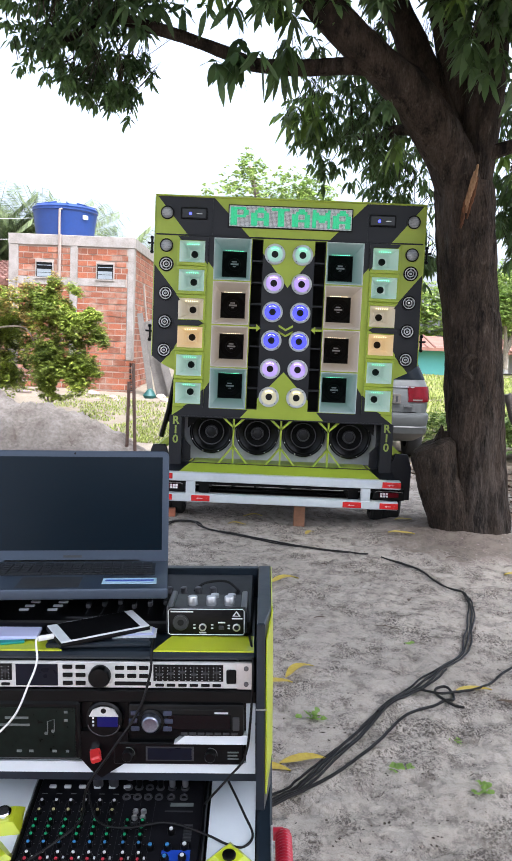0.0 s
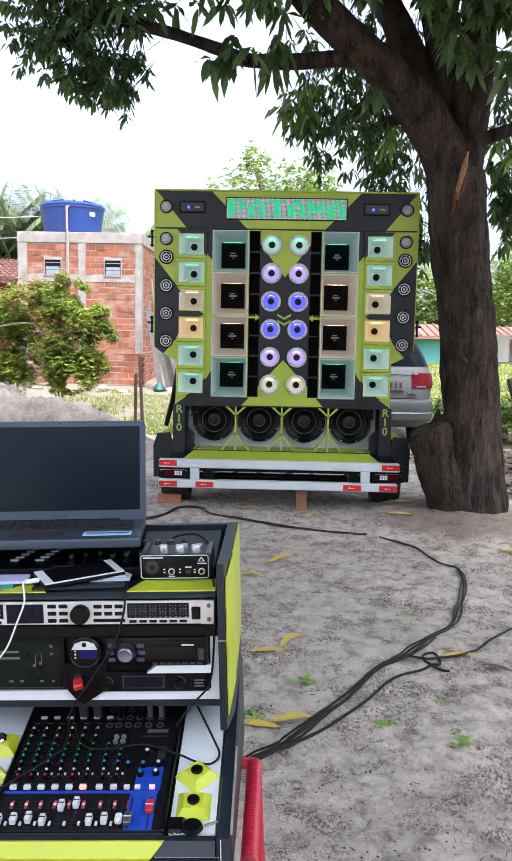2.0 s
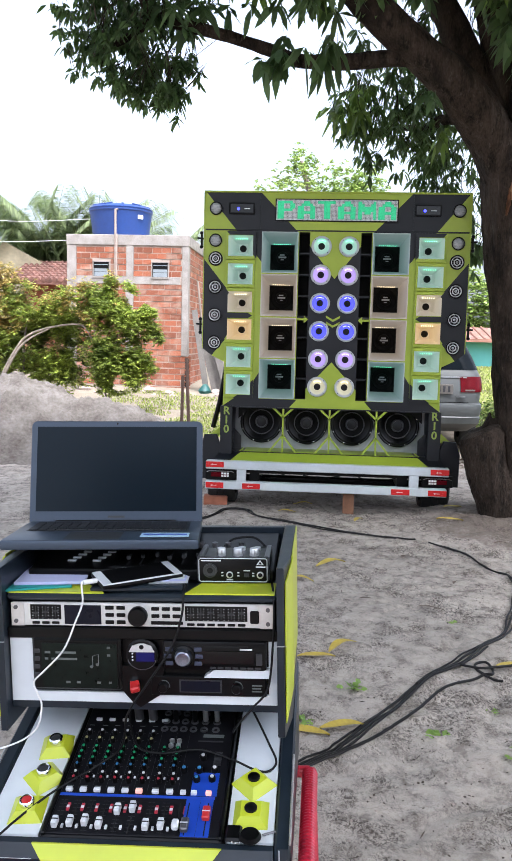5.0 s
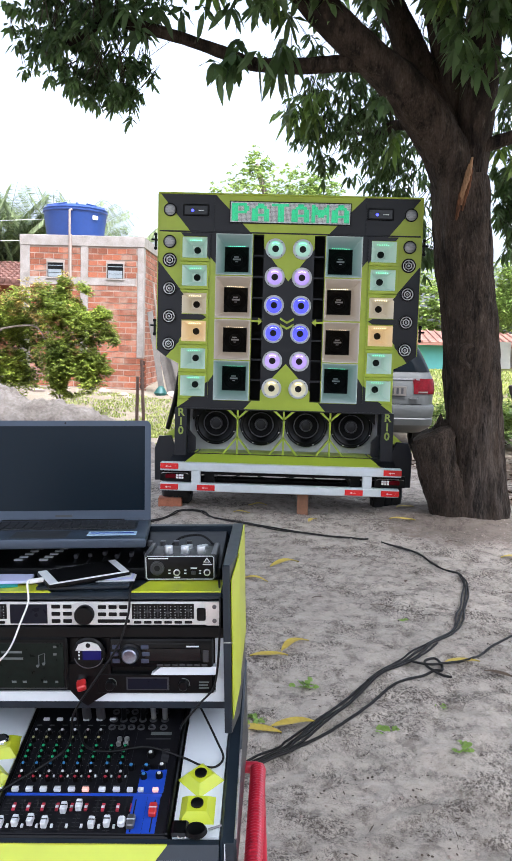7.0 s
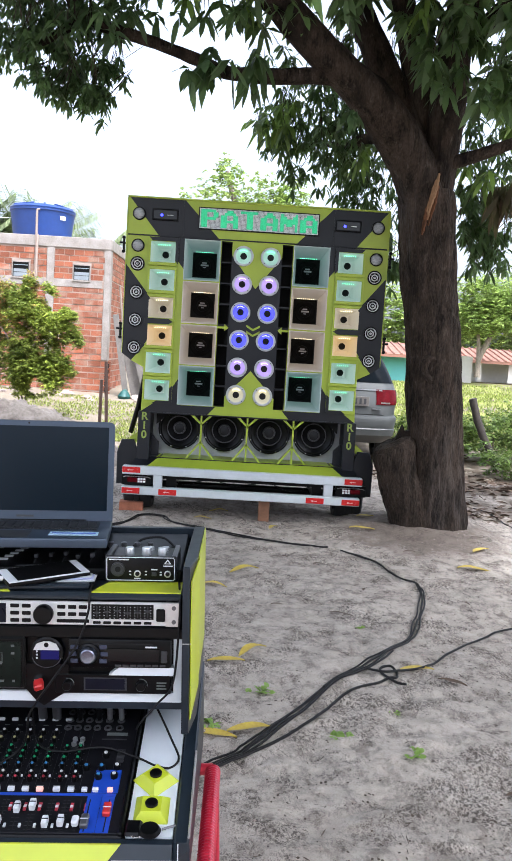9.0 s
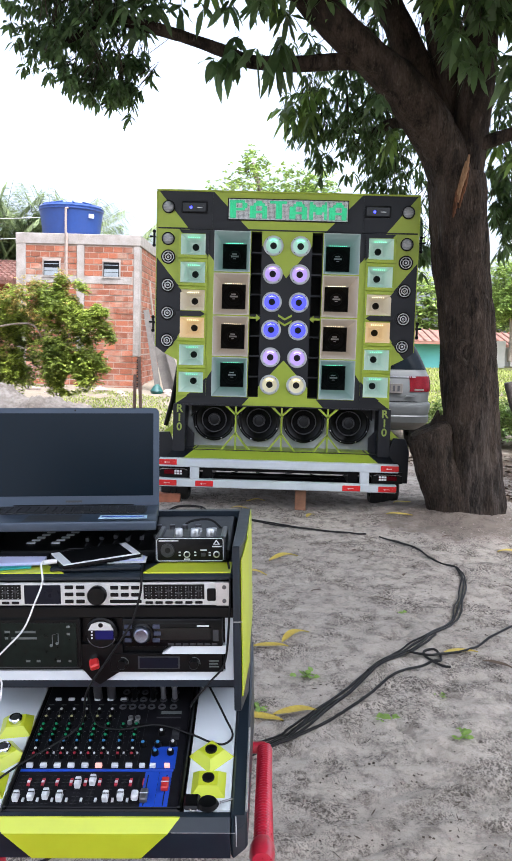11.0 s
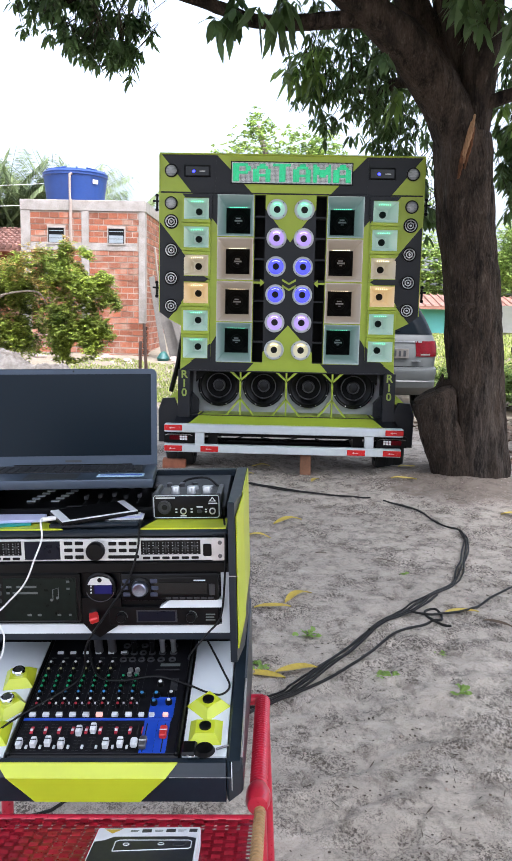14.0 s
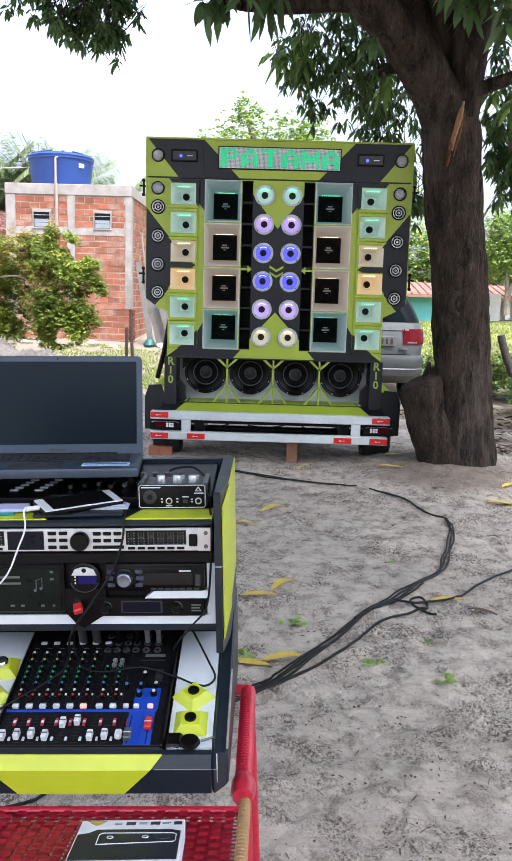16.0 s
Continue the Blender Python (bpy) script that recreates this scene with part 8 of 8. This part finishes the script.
def chair():
    C = thing("woven_chair", DESK, "red vinyl-cord woven chair with tan-wrapped frame holding the desk", "chair")
    z0, tilt = -0.034, radians(12)
    for s in (-1, 1):
        x = s * 0.300
        part("side_rail", tube([(x, 0.235, z0), (x, -0.125, z0)], 0.0150, 14), REDC, C)
        n = bmesh.new()
        for k in range(38):
            y = 0.232 - k * 0.0094
            lathe([(0.0150, -0.0042), (0.0170, 0.0), (0.0150, 0.0042)], Matrix.Translation((x, y, z0)) @ FRONT, 12, n)
        tagged(part("cord_wrap", n, REDC, C), kind="stuff")
        part("elbow", lathe([(0.0, -0.032), (0.017, -0.028), (0.0225, -0.012), (0.0225, 0.014), (0.018, 0.028), (0.0, 0.032)], Matrix.Translation((x, -0.130, z0)) @ FRONT, 18), REDC, C, "red wrapped joint")
        top = Vector((x + s * 0.004, -0.16 - 0.52 * math.cos(tilt), z0 + 0.52 * math.sin(tilt) - 0.008))
        bot = Vector((x + s * 0.004, -0.16, z0 - 0.008))
        part("back_rail", tube([bot, top], 0.0092, 14), CANE, C)
        n = bmesh.new()
        for k in range(42):
            p = bot.lerp(top, (k + 0.5) / 42)
            lathe([(0.0090, -0.0058), (0.0106, -0.0038), (0.0106, 0.0038), (0.0090, 0.0058)], Matrix.Translation(p) @ Matrix.Rotation(radians(90) + tilt * -1 + radians(0), 4, "X"), 12, n)
        tagged(part("cane_wrap", n, CANE, C, "tan cane wrapping"), kind="stuff")
        lean = math.radians(2.2)
        for y in (-0.12, 0.25):
            foot = 0.5 - 0.0 + s * 0.300 * math.sin(lean)
            part("leg", tube([(x, y, z0), (x * 1.03, y, -foot / math.cos(lean) - 0.0)], 0.014, 12), REDC, C)
    part("cross_rail", tube([(-0.3, -0.191, z0 - 0.005), (0.3, -0.191, z0 - 0.005)], 0.0090, 12), REDC, C)
    part("cross_rail", tube([(-0.3, 0.25, z0 - 0.004), (0.3, 0.25, z0 - 0.004)], 0.013, 12), REDC, C)
    part("seat_board", box(-0.245, 0.245, -0.02, 0.25, -0.045, -0.0005, 0.003), REDC, C, "seat web under the desk")
    # woven back: flat cords over and under
    bm = bmesh.new()
    d, nrm = Vector((0, -math.cos(tilt), math.sin(tilt))), Vector((0, math.sin(tilt), math.cos(tilt)))
    base = Vector((0, -0.196, z0 + 0.000))
    nx, ny, sub_ = 29, 38, 4

    def ribbon(pts, wdir, w):
        lo = [bm.verts.new(p - wdir * w) for p in pts]
        hi = [bm.verts.new(p + wdir * w) for p in pts]
        for i in range(len(pts) - 1):
            bm.faces.new((lo[i], hi[i], hi[i + 1], lo[i + 1]))

    X = Vector((1, 0, 0))
    for i in range(nx):
        x = -0.280 + 0.560 * i / (nx - 1)
        pts = []
        for j in range(sub_ * ny + 1):
            t = j / sub_
            h = 0.0026 * math.sin(math.pi * (t + i))
            pts.append(base + d * (0.50 * t / ny) + nrm * h + X * x)
        ribbon(pts, X, 0.0072)
    for j in range(ny):
        pts = []
        for i in range(4 * (nx + 1) + 1):
            u = i / 4 - 1
            h = -0.0006 * math.cos(math.pi * (u + j)) - 0.0004
            pts.append(base + d * (0.50 * (j + 0.5) / ny) + nrm * h + X * (-0.28 + 0.56 * u / (nx - 1)))
        ribbon(pts, d, 0.0036)
    for i in range(nx - 1):
        x = -0.280 + 0.560 * (i + 0.5) / (nx - 1)
        ribbon([base + d * (0.50 * j / 8) - nrm * 0.020 + X * x for j in range(9)], X, 0.0085)
    r = bmesh.ops.solidify(bm, geom=bm.faces[:], thickness=0.0022)
    tagged(part("woven_back", bm, REDC, C, "woven red cord web", smooth=60), kind="stuff")
    # carton on the woven back
    Bm = local(Matrix.Translation((0.132, -0.19 - 0.104 * math.cos(tilt), z0 + 0.0035 + 0.104 * math.sin(tilt))) @ Matrix.Scale(0.83, 4) @ Matrix.Rotation(-tilt, 4, "X") @ Matrix.Rotation(radians(2), 4, "Z"))
    K = thing("carton", Bm, "white product carton with a dark device picture", "carton")
    part("body", box(-0.098, 0.098, -0.225, -0.022, 0.0, 0.036, 0.002), CARD, K)
    part("picture", prism([(-0.095, -0.182), (0.093, -0.182), (0.093, -0.073), (0.075, -0.066), (-0.062, -0.064), (-0.076, -0.078), (-0.095, -0.084)], 0.036, 0.0366, axis="z"), PITCHP, K, "dark printed picture", smooth=0)
    rim = [(-0.055, -0.125), (0.082, -0.117), (0.086, -0.112), (0.086, -0.088), (0.080, -0.083), (-0.048, -0.080), (-0.055, -0.086), (-0.055, -0.125)]
    part("printed_rim", tube([(a, b, 0.0369) for a, b in rim], 0.0010, 5), FADER, K)
    for x, rr in ((-0.034, 0.0055), (0.030, 0.0055), (0.063, 0.012)):
        part("printed_dial", tube([(x + rr * math.cos(a), -0.097 + rr * 0.8 * math.sin(a), 0.0369) for a in np.linspace(0, 2 * math.pi, 18)], 0.0009, 4), FADER if rr < 0.01 else KEYGREY, K)
    part("mark", prism([(-0.083, -0.032), (-0.052, -0.032), (-0.0675, -0.049)], 0.036, 0.0366, axis="z"), GOLDP, K, smooth=0)
    for x, w in ((-0.012, 0.018), (0.034, 0.018), (0.078, 0.015)):
        part("printed_icon", box(x, x + w, -0.046, -0.033, 0.036, 0.0366), KEYGREY, K)
    for x, y, w in ((-0.086, -0.029, 0.036), (-0.034, -0.038, 0.016), (-0.034, -0.043, 0.014), (0.012, -0.038, 0.016), (0.012, -0.043, 0.015), (0.056, -0.038, 0.016), (0.056, -0.043, 0.012)):
        part("print", box(x, x + w, y, y + 0.002, 0.036, 0.0365), ICON, K)


CARD = mat("white_card", (0.66, 0.66, 0.69), 0.6, var=0.06, scale=8)
PITCHP = mat("dark_print", (0.012, 0.013, 0.020), 0.45, var=0.3, scale=12)
GOLDP = mat("gold_print", (0.55, 0.36, 0.03), 0.5)
chair()


# ---------------------------------------------------------------- cables, leaves and weeds on the sand
def lying(pts, r, name, label, lift=0.0, seed=0):
    """A cord that lies on the sand, kinked and here and there sunk in it."""
    T = thing(name, pose(pts[0][0], pts[0][1], 0), label, "cable")
    o = Vector((pts[0][0], pts[0][1], 0))
    q = glide([(x, y, 0) for x, y in pts], 14)
    hs = [ground_height(p.x, p.y) for p in q]
    run = 0.0
    for k, p in enumerate(q):
        run += (p - q[k - 1]).length if k else 0.0
        near = hs[max(0, k - 4):k + 5]
        sink = 0.006 * noise.noise(Vector((run * 2.3, seed * 3.1, 4)))
        p.z = sum(near) / len(near) + r * 0.7 + 0.0055 + lift + sink
        side = Vector((noise.noise(Vector((run * 3.4, seed * 5.7, 1))), noise.noise(Vector((run * 3.4, seed * 5.7, 8))), 0))
        kink = Vector((noise.noise(Vector((run * 17.0, seed * 2.3, 3))), noise.noise(Vector((run * 17.0, seed * 2.3, 6))), 0))
        p += side * 0.012 + kink * 0.0022
    part("wire", tube([p - o for p in q], r, 8), CORDG, T)


CORDG = mat("dusty_cord", (0.022, 0.019, 0.017), 0.5, col2=(0.003, 0.003, 0.003), scale=3.5, spec=0.25, detail=6)
far = [(-1.3, -0.75), (-0.95, -0.49), (-0.82, -0.2), (-0.645, -0.16), (-0.536, -0.40), (-0.27, -0.55), (0.10, -0.74), (0.49, -0.87), (0.62, -0.96)]
SNAKE = "black power cable snaking across the sand"
THICK = "thick dusty power cable curving over the sand"
lying(far, 0.0060, "power_cable", SNAKE, 0, 1)
lying([(x + 0.012, y - 0.03) for x, y in far[:-1]], 0.0052, "power_cable", SNAKE, 0, 2)
lying([(x - 0.02, y + 0.02) for x, y in far[3:-2]], 0.0048, "power_cable", SNAKE, 0, 3)
main = [(0.71, -1.03), (0.80, -1.12), (0.924, -1.357), (1.0, -1.60), (1.09, -1.76), (1.082, -1.98), (0.957, -2.46), (0.86, -2.71), (0.709, -2.95), (0.578, -3.13), (0.393, -3.37), (0.192, -3.70), (0.055, -3.96), (-0.064, -4.08), (-0.3, -4.3)]
lying(main, 0.0052, "power_cable", THICK, 0, 4)
lying([(x + 0.012 + 0.010 * math.sin(3 * i), y - 0.010) for i, (x, y) in enumerate(main)], 0.0046, "power_cable", THICK, 0.002, 5)
lying([(x - 0.010 + 0.012 * math.sin(2 * i + 1), y + 0.007) for i, (x, y) in enumerate(main[4:])], 0.0042, "power_cable", THICK, 0.001, 6)
lying([(x + 0.019 + 0.012 * math.sin(2.4 * i), y - 0.017) for i, (x, y) in enumerate(main[8:])], 0.0046, "power_cable", THICK, 0.003, 7)
lying([(1.9, -2.2), (1.438, -2.526), (1.246, -2.683), (0.997, -2.957), (0.846, -3.129), (0.704, -3.219), (0.614, -3.24), (0.56, -3.19), (0.50, -3.23), (0.36, -3.43)], 0.0055, "power_cable", "black cable joining the others from the side", 0.006, 8)
lying([(0.72, -3.33), (0.66, -3.30), (0.63, -3.22), (0.67, -3.17), (0.70, -3.21), (0.69, -3.27), (0.624, -3.301), (0.445, -3.483), (0.263, -3.763), (0.096, -3.974), (-0.064, -4.109), (-0.3, -4.33)], 0.0058, "power_cable", "thick black cable looping beside the others", 0, 9)
lying([(2.0, 1.4), (2.263, 0.95), (2.308, 0.58), (2.286, 0.05), (2.5, -0.5)], 0.0055, "power_cable", "black cable beyond the mango trunk")
lying([(-0.90, -4.79), (-0.80, -4.775), (-0.725, -4.766), (-0.67, -4.753), (-0.624, -4.734), (-0.594, -4.707), (-0.55, -4.62)], 0.0048, "power_cable", "black cable under the desk")

DRYL = mat("yellow_dry_leaf", (0.62, 0.48, 0.07), 0.6, var=0.3, scale=12, col2=(0.42, 0.29, 0.05))
BROWNL = mat("brown_dry_leaf", (0.10, 0.065, 0.04), 0.8, var=0.3, scale=14)


def dry_leaf(x, y, length, width, turn, material, label, curl=0.25):
    bm = bmesh.new()
    n = 9
    rows = []
    for i in range(n):
        t = i / (n - 1)
        w = width * math.sin(math.pi * min(1, t * 0.96 + 0.03)) ** 0.8 / 2
        h = 0.008 + curl * length * (0.22 * math.sin(math.pi * t) + 0.10 * math.sin(6 * t + turn))
        bend = 0.12 * length * math.sin(math.pi * t)
        rows.append([bm.verts.new((t * length - length / 2, bend + k * w, max(0.001, h + abs(k) * 0.12 * width))) for k in (-1, 0, 1)])
    for a, b in zip(rows, rows[1:]):
        for k in range(2):
            bm.faces.new((a[k], a[k + 1], b[k + 1], b[k]))
    ob = part("dry_leaf", bm, material, smooth=180)
    ob.matrix_basis = pose(x, y, ground_height(x, y) + 0.001, 0, 0, turn)
    tagged(ob, label, "leaf", "fallen leaves")


YL = "curled yellow mango leaf fallen on the sand"
for x, y, l, w, a in ((0.02, -1.72, 0.22, 0.06, 35), (-0.06, -3.20, 0.17, 0.045, 8), (0.06, -3.08, 0.19, 0.045, 48), (1.58, -1.32, 0.22, 0.06, -12), (0.80, -3.17, 0.16, 0.04, 8), (-0.09, -3.90, 0.17, 0.05, -5), (0.04, -3.85, 0.17, 0.05, 15), (-0.17, -2.05, 0.18, 0.04, -8), (0.93, -0.50, 0.2, 0.06, -5), (1.02, -0.05, 0.16, 0.06, 20), (-0.2, 0.15, 0.16, 0.05, 10), (1.75, -0.9, 0.2, 0.05, 40), (-0.32, -0.2, 0.14, 0.04, 0), (0.25, -0.35, 0.13, 0.04, 60)):
    dry_leaf(x, y, l, w, a, DRYL, YL)
for x, y, l, w, a in ((0.93, -3.29, 0.13, 0.035, -30), (0.54, -2.415, 0.14, 0.014, -12), (0.2, -2.3, 0.07, 0.02, 20), (0.75, -1.9, 0.06, 0.02, 70), (1.3, -2.1, 0.08, 0.02, -40), (1.2, -1.0, 0.09, 0.025, 10), (0.5, -1.4, 0.06, 0.02, 40), (1.8, -0.6, 0.1, 0.03, 0), (2.0, 0.3, 0.12, 0.04, 30), (2.3, 0.2, 0.1, 0.04, 80), (2.2, 0.7, 0.12, 0.04, -20), (0.9, -4.2, 0.07, 0.02, 15), (0.3, -1.2, 0.07, 0.02, -60), (0.05, -0.62, 0.08, 0.02, 0)):
    dry_leaf(x, y, l, w, a, BROWNL, "shrivelled brown leaf on the sand", 0.2)
WEED = leaf_mat("weed_leaf", (0.27, 0.40, 0.09), (0.16, 0.26, 0.05), 0.5)
for k, (x, y, s, n) in enumerate(((0.085, -3.50, 0.055, 16), (0.38, -3.856, 0.05, 10), (0.625, -3.981, 0.05, 12), (0.619, -3.607, 0.03, 7), (-0.109, -3.82, 0.05, 12), (0.625, -2.622, 0.04, 7))):
    T = thing("weed", pose(x, y, ground_height(x, y)), "small green weed sprouting from the sand", "weed", "weeds")
    rng = np.random.default_rng(60 + k)
    for j in range(n):
        L = Leaves(600 + 20 * k + j)
        a = rng.uniform(0, 6.28)
        L.blade((rng.normal(0, s * 0.35), rng.normal(0, s * 0.35), 0.003), (math.cos(a), math.sin(a), 0.5), s * rng.uniform(0.5, 0.8), s * 0.42, 0.3)
        L.make("leaf", WEED, T)


CRUMB = mat("dark_litter", (0.095, 0.074, 0.058), 0.9, var=0.4, scale=30, spec=0.1)


def chip(r):
    """Length and width of one scrap: mostly ragged chips, now and then a twig."""
    if r.uniform() < 0.15:
        return r.uniform(0.02, 0.05), r.uniform(0.002, 0.004)
    q = r.uniform(0.004, 0.012)
    return q, q * r.uniform(0.4, 0.9)


def litter():
    L = Leaves(77)
    r = L.rng
    for _ in range(8500):
        x, y = r.uniform(-0.6, 3.2), -5.0 + 6.5 * r.uniform() ** 1.5
        if noise.noise(Vector((x * 1.3, y * 1.3, 8))) < 0.05 and r.uniform() < 0.8:
            continue
        a = r.uniform(0, 6.28)
        L.blade((x, y, ground_height(x, y) + 0.003), (math.cos(a), math.sin(a), 0.05), *chip(r), 0.0)
    tagged(L.make("litter", CRUMB, None), "scraps of dark leaf litter and twigs", "litter", kind="stuff")
    verts, faces = [], []
    for _ in range(900):
        x, y, s = r.uniform(-0.5, 2.6), r.uniform(-4.7, 0.6), r.uniform(0.003, 0.009)
        z, i = ground_height(x, y), len(verts)
        verts += [(x + s, y, z), (x - s, y + s * 0.4, z), (x, y - s, z), (x + s * 0.2, y + s, z), (x, y, z + s * 0.8)]
        faces += [(i, i + 3, i + 4), (i + 3, i + 1, i + 4), (i + 1, i + 2, i + 4), (i + 2, i, i + 4)]
    tagged(mesh_from("grit", verts, faces, MORTAR, None, smooth=False), "small pale grit and pebbles in the sand", "grit", kind="stuff")


litter()


# ---------------------------------------------------------------- parked car beyond the trailer
def leaf_bank():
    """Brown fallen leaves heaped beyond the trunk."""
    L = Leaves(91)
    r = L.rng
    for _ in range(3800):
        x, y = r.uniform(1.6, 5.5), r.uniform(0.2, 5.0)
        if noise.noise(Vector((x * 1.1, y * 1.1, 2))) < r.uniform(-0.3, 0.35):
            continue
        a = r.uniform(0, 6.28)
        L.blade((x, y, ground_height(x, y) + r.uniform(0.004, 0.03)), (math.cos(a), math.sin(a), r.uniform(-0.05, 0.25)), r.uniform(0.06, 0.15), r.uniform(0.02, 0.045), 0.1)
    tagged(L.make("leaf_litter", BROWNL, None), "brown fallen leaves strewn beyond the trunk", "leaf litter", kind="stuff")


leaf_bank()

CARP = mat("silver_car_paint", (0.068, 0.072, 0.070), 0.5, metal=0.12, var=0.06, scale=3)
CARG = mat("tinted_glass", (0.006, 0.008, 0.010), 0.05, var=0.2, spec=0.04)


def car():
    C = thing("car", pose(1.12, 4.0, 0.0), "silver estate car parked behind the trailer, tail in view", "car")
    # height, half width, how far the tail and the nose reach at that height
    LEVEL = [(0.26, 0.78, 0.12, 4.0), (0.33, 0.86, 0.0, 4.15), (0.38, 0.885, -0.085, 4.2), (0.46, 0.89, -0.10, 4.2), (0.475, 0.885, -0.09, 4.2), (0.585, 0.90, -0.115, 4.2), (0.625, 0.90, -0.10, 4.2), (0.645, 0.885, -0.025, 4.18), (0.72, 0.89, -0.022, 4.12), (0.82, 0.905, -0.005, 4.05), (0.93, 0.90, 0.03, 3.9), (1.0, 0.885, 0.05, 3.6), (1.045, 0.865, 0.07, 3.2), (1.16, 0.82, 0.115, 2.95), (1.30, 0.755, 0.17, 2.65), (1.42, 0.69, 0.22, 2.35), (1.475, 0.64, 0.27, 2.2), (1.51, 0.56, 0.38, 2.1)]

    def at(z):
        for a, b in zip(LEVEL, LEVEL[1:]):
            if a[0] <= z <= b[0]:
                t = (z - a[0]) / (b[0] - a[0])
                return [p + (q - p) * t for p, q in zip(a, b)]
        return list(LEVEL[-1])

    def rim(z, u, grow=0.0):
        """A point of the outline at height z; u runs from the left flank (-1) round the tail to the right flank (1)."""
        _, w, y0, _ = at(z)
        s, u, r = (1 if u >= 0 else -1), abs(u), 0.24
        bow = 0.035
        if u < 0.55:
            x = (w - r) * u / 0.55
            return Vector((s * x, y0 + bow * (u / 0.55) ** 2 - grow, z))
        if u < 0.85:
            a = (u - 0.55) / 0.30 * math.pi / 2
            return Vector((s * (w - r + (r + grow) * math.sin(a)), y0 + bow + r - (r + grow) * math.cos(a), z))
        return Vector((s * (w + grow), y0 + bow + r + (u - 0.85) / 0.15 * 1.3, z))

    def patch(zs, us, grow):
        """A shell laid over a stretch of the body, a few millimetres thick."""
        bm = bmesh.new()
        rows = [[bm.verts.new(rim(z, u, grow)) for u in us] for z in zs]
        for a, b in zip(rows, rows[1:]):
            for k in range(len(us) - 1):
                bm.faces.new((a[k], a[k + 1], b[k + 1], b[k]))
        back = bmesh.ops.extrude_face_region(bm, geom=bm.faces[:])
        for v in back["geom"]:
            if isinstance(v, bmesh.types.BMVert):
                v.co.y += 0.012
        bmesh.ops.recalc_face_normals(bm, faces=bm.faces[:])
        return bm

    bm = bmesh.new()
    us = [i / 30 for i in range(-30, 31)]
    rings = []
    for z, w, y0, y1 in LEVEL:
        ring = [bm.verts.new(rim(z, u)) for u in us]
        ring += [bm.verts.new((w, y1 - 0.5, z)), bm.verts.new((w * 0.7, y1, z)), bm.verts.new((-w * 0.7, y1, z)), bm.verts.new((-w, y1 - 0.5, z))]
        rings.append(ring)
    for a, b in zip(rings, rings[1:]):
        for k in range(len(a)):
            bm.faces.new((a[k], a[(k + 1) % len(a)], b[(k + 1) % len(a)], b[k]))
    bm.faces.new(rings[0][::-1])
    bm.faces.new(rings[-1])
    bmesh.ops.recalc_face_normals(bm, faces=bm.faces[:])
    part("body", bm, CARP, C, "silver painted body", smooth=40)
    zs = [1.07 + 0.05 * k for k in range(8)]
    part("rear_window", patch(zs, [i / 20 * 0.80 for i in range(-20, 21)], 0.006), CARG, C, "tinted rear window", smooth=40)
    for s in (-1, 1):
        part("side_window", patch(zs, [s * (0.88 + 0.012 * i) for i in range(11)], 0.005), CARG, C, smooth=40)
        tl = part("tail_light", patch([0.785 + 0.02 * k for k in range(11)], [s * (0.50 + 0.025 * i) for i in range(15)], 0.012), TAILRED, C, "red tail light", smooth=40)
        part("reverse_lens", patch([0.80, 0.81, 0.82], [s * (0.55 + 0.02 * i) for i in range(6)], 0.017), BOARD, tl, smooth=40)
        for y in (0.75, 3.3):
            M4 = Matrix.Translation((s * 0.80, y, 0.31)) @ Matrix.Rotation(radians(90), 4, "Y")
            t = part("tyre", lathe([(0.19, -0.09), (0.29, -0.10), (0.31, -0.07), (0.31, 0.07), (0.29, 0.10), (0.19, 0.09)], M4, 28), RUBBER, C)
            part("rim", lathe([(0.2, s * 0.07), (0.12, s * 0.05), (0.0, s * 0.06)], M4, 24), ALU, t)
    part("chrome_strip", patch([0.965, 0.975, 0.982], [i / 20 * 0.60 for i in range(-20, 21)], 0.012), SMOKE, C, smooth=40)
    part("hatch_line", patch([0.646, 0.655], [i / 20 * 0.60 for i in range(-20, 21)], 0.003), BLACK, C, smooth=0)
    part("wiper", tube([rim(1.09, 0.0, 0.02), rim(1.11, 0.18, 0.022), rim(1.12, 0.36, 0.022)], 0.008, 6), BLACK, C)
    part("roof_rail", tube([(0.60, 0.42, 1.50), (0.60, 0.7, 1.545), (0.60, 2.0, 1.545)], 0.016, 8), ALU, C)
    pl = part("number_plate", box(0.10, 0.50, -0.036, -0.016, 0.76, 0.885, 0.003), BOARD, C, "pale plate")
    for k in range(6):
        part("plate_bar", box(0.125 + k * 0.061, 0.155 + k * 0.061, -0.040, -0.035, 0.785, 0.86), KEYGREY, pl)
    part("badge", box(0.55, 0.66, -0.026, 0.0, 0.718, 0.732), SMOKE, C)


car()
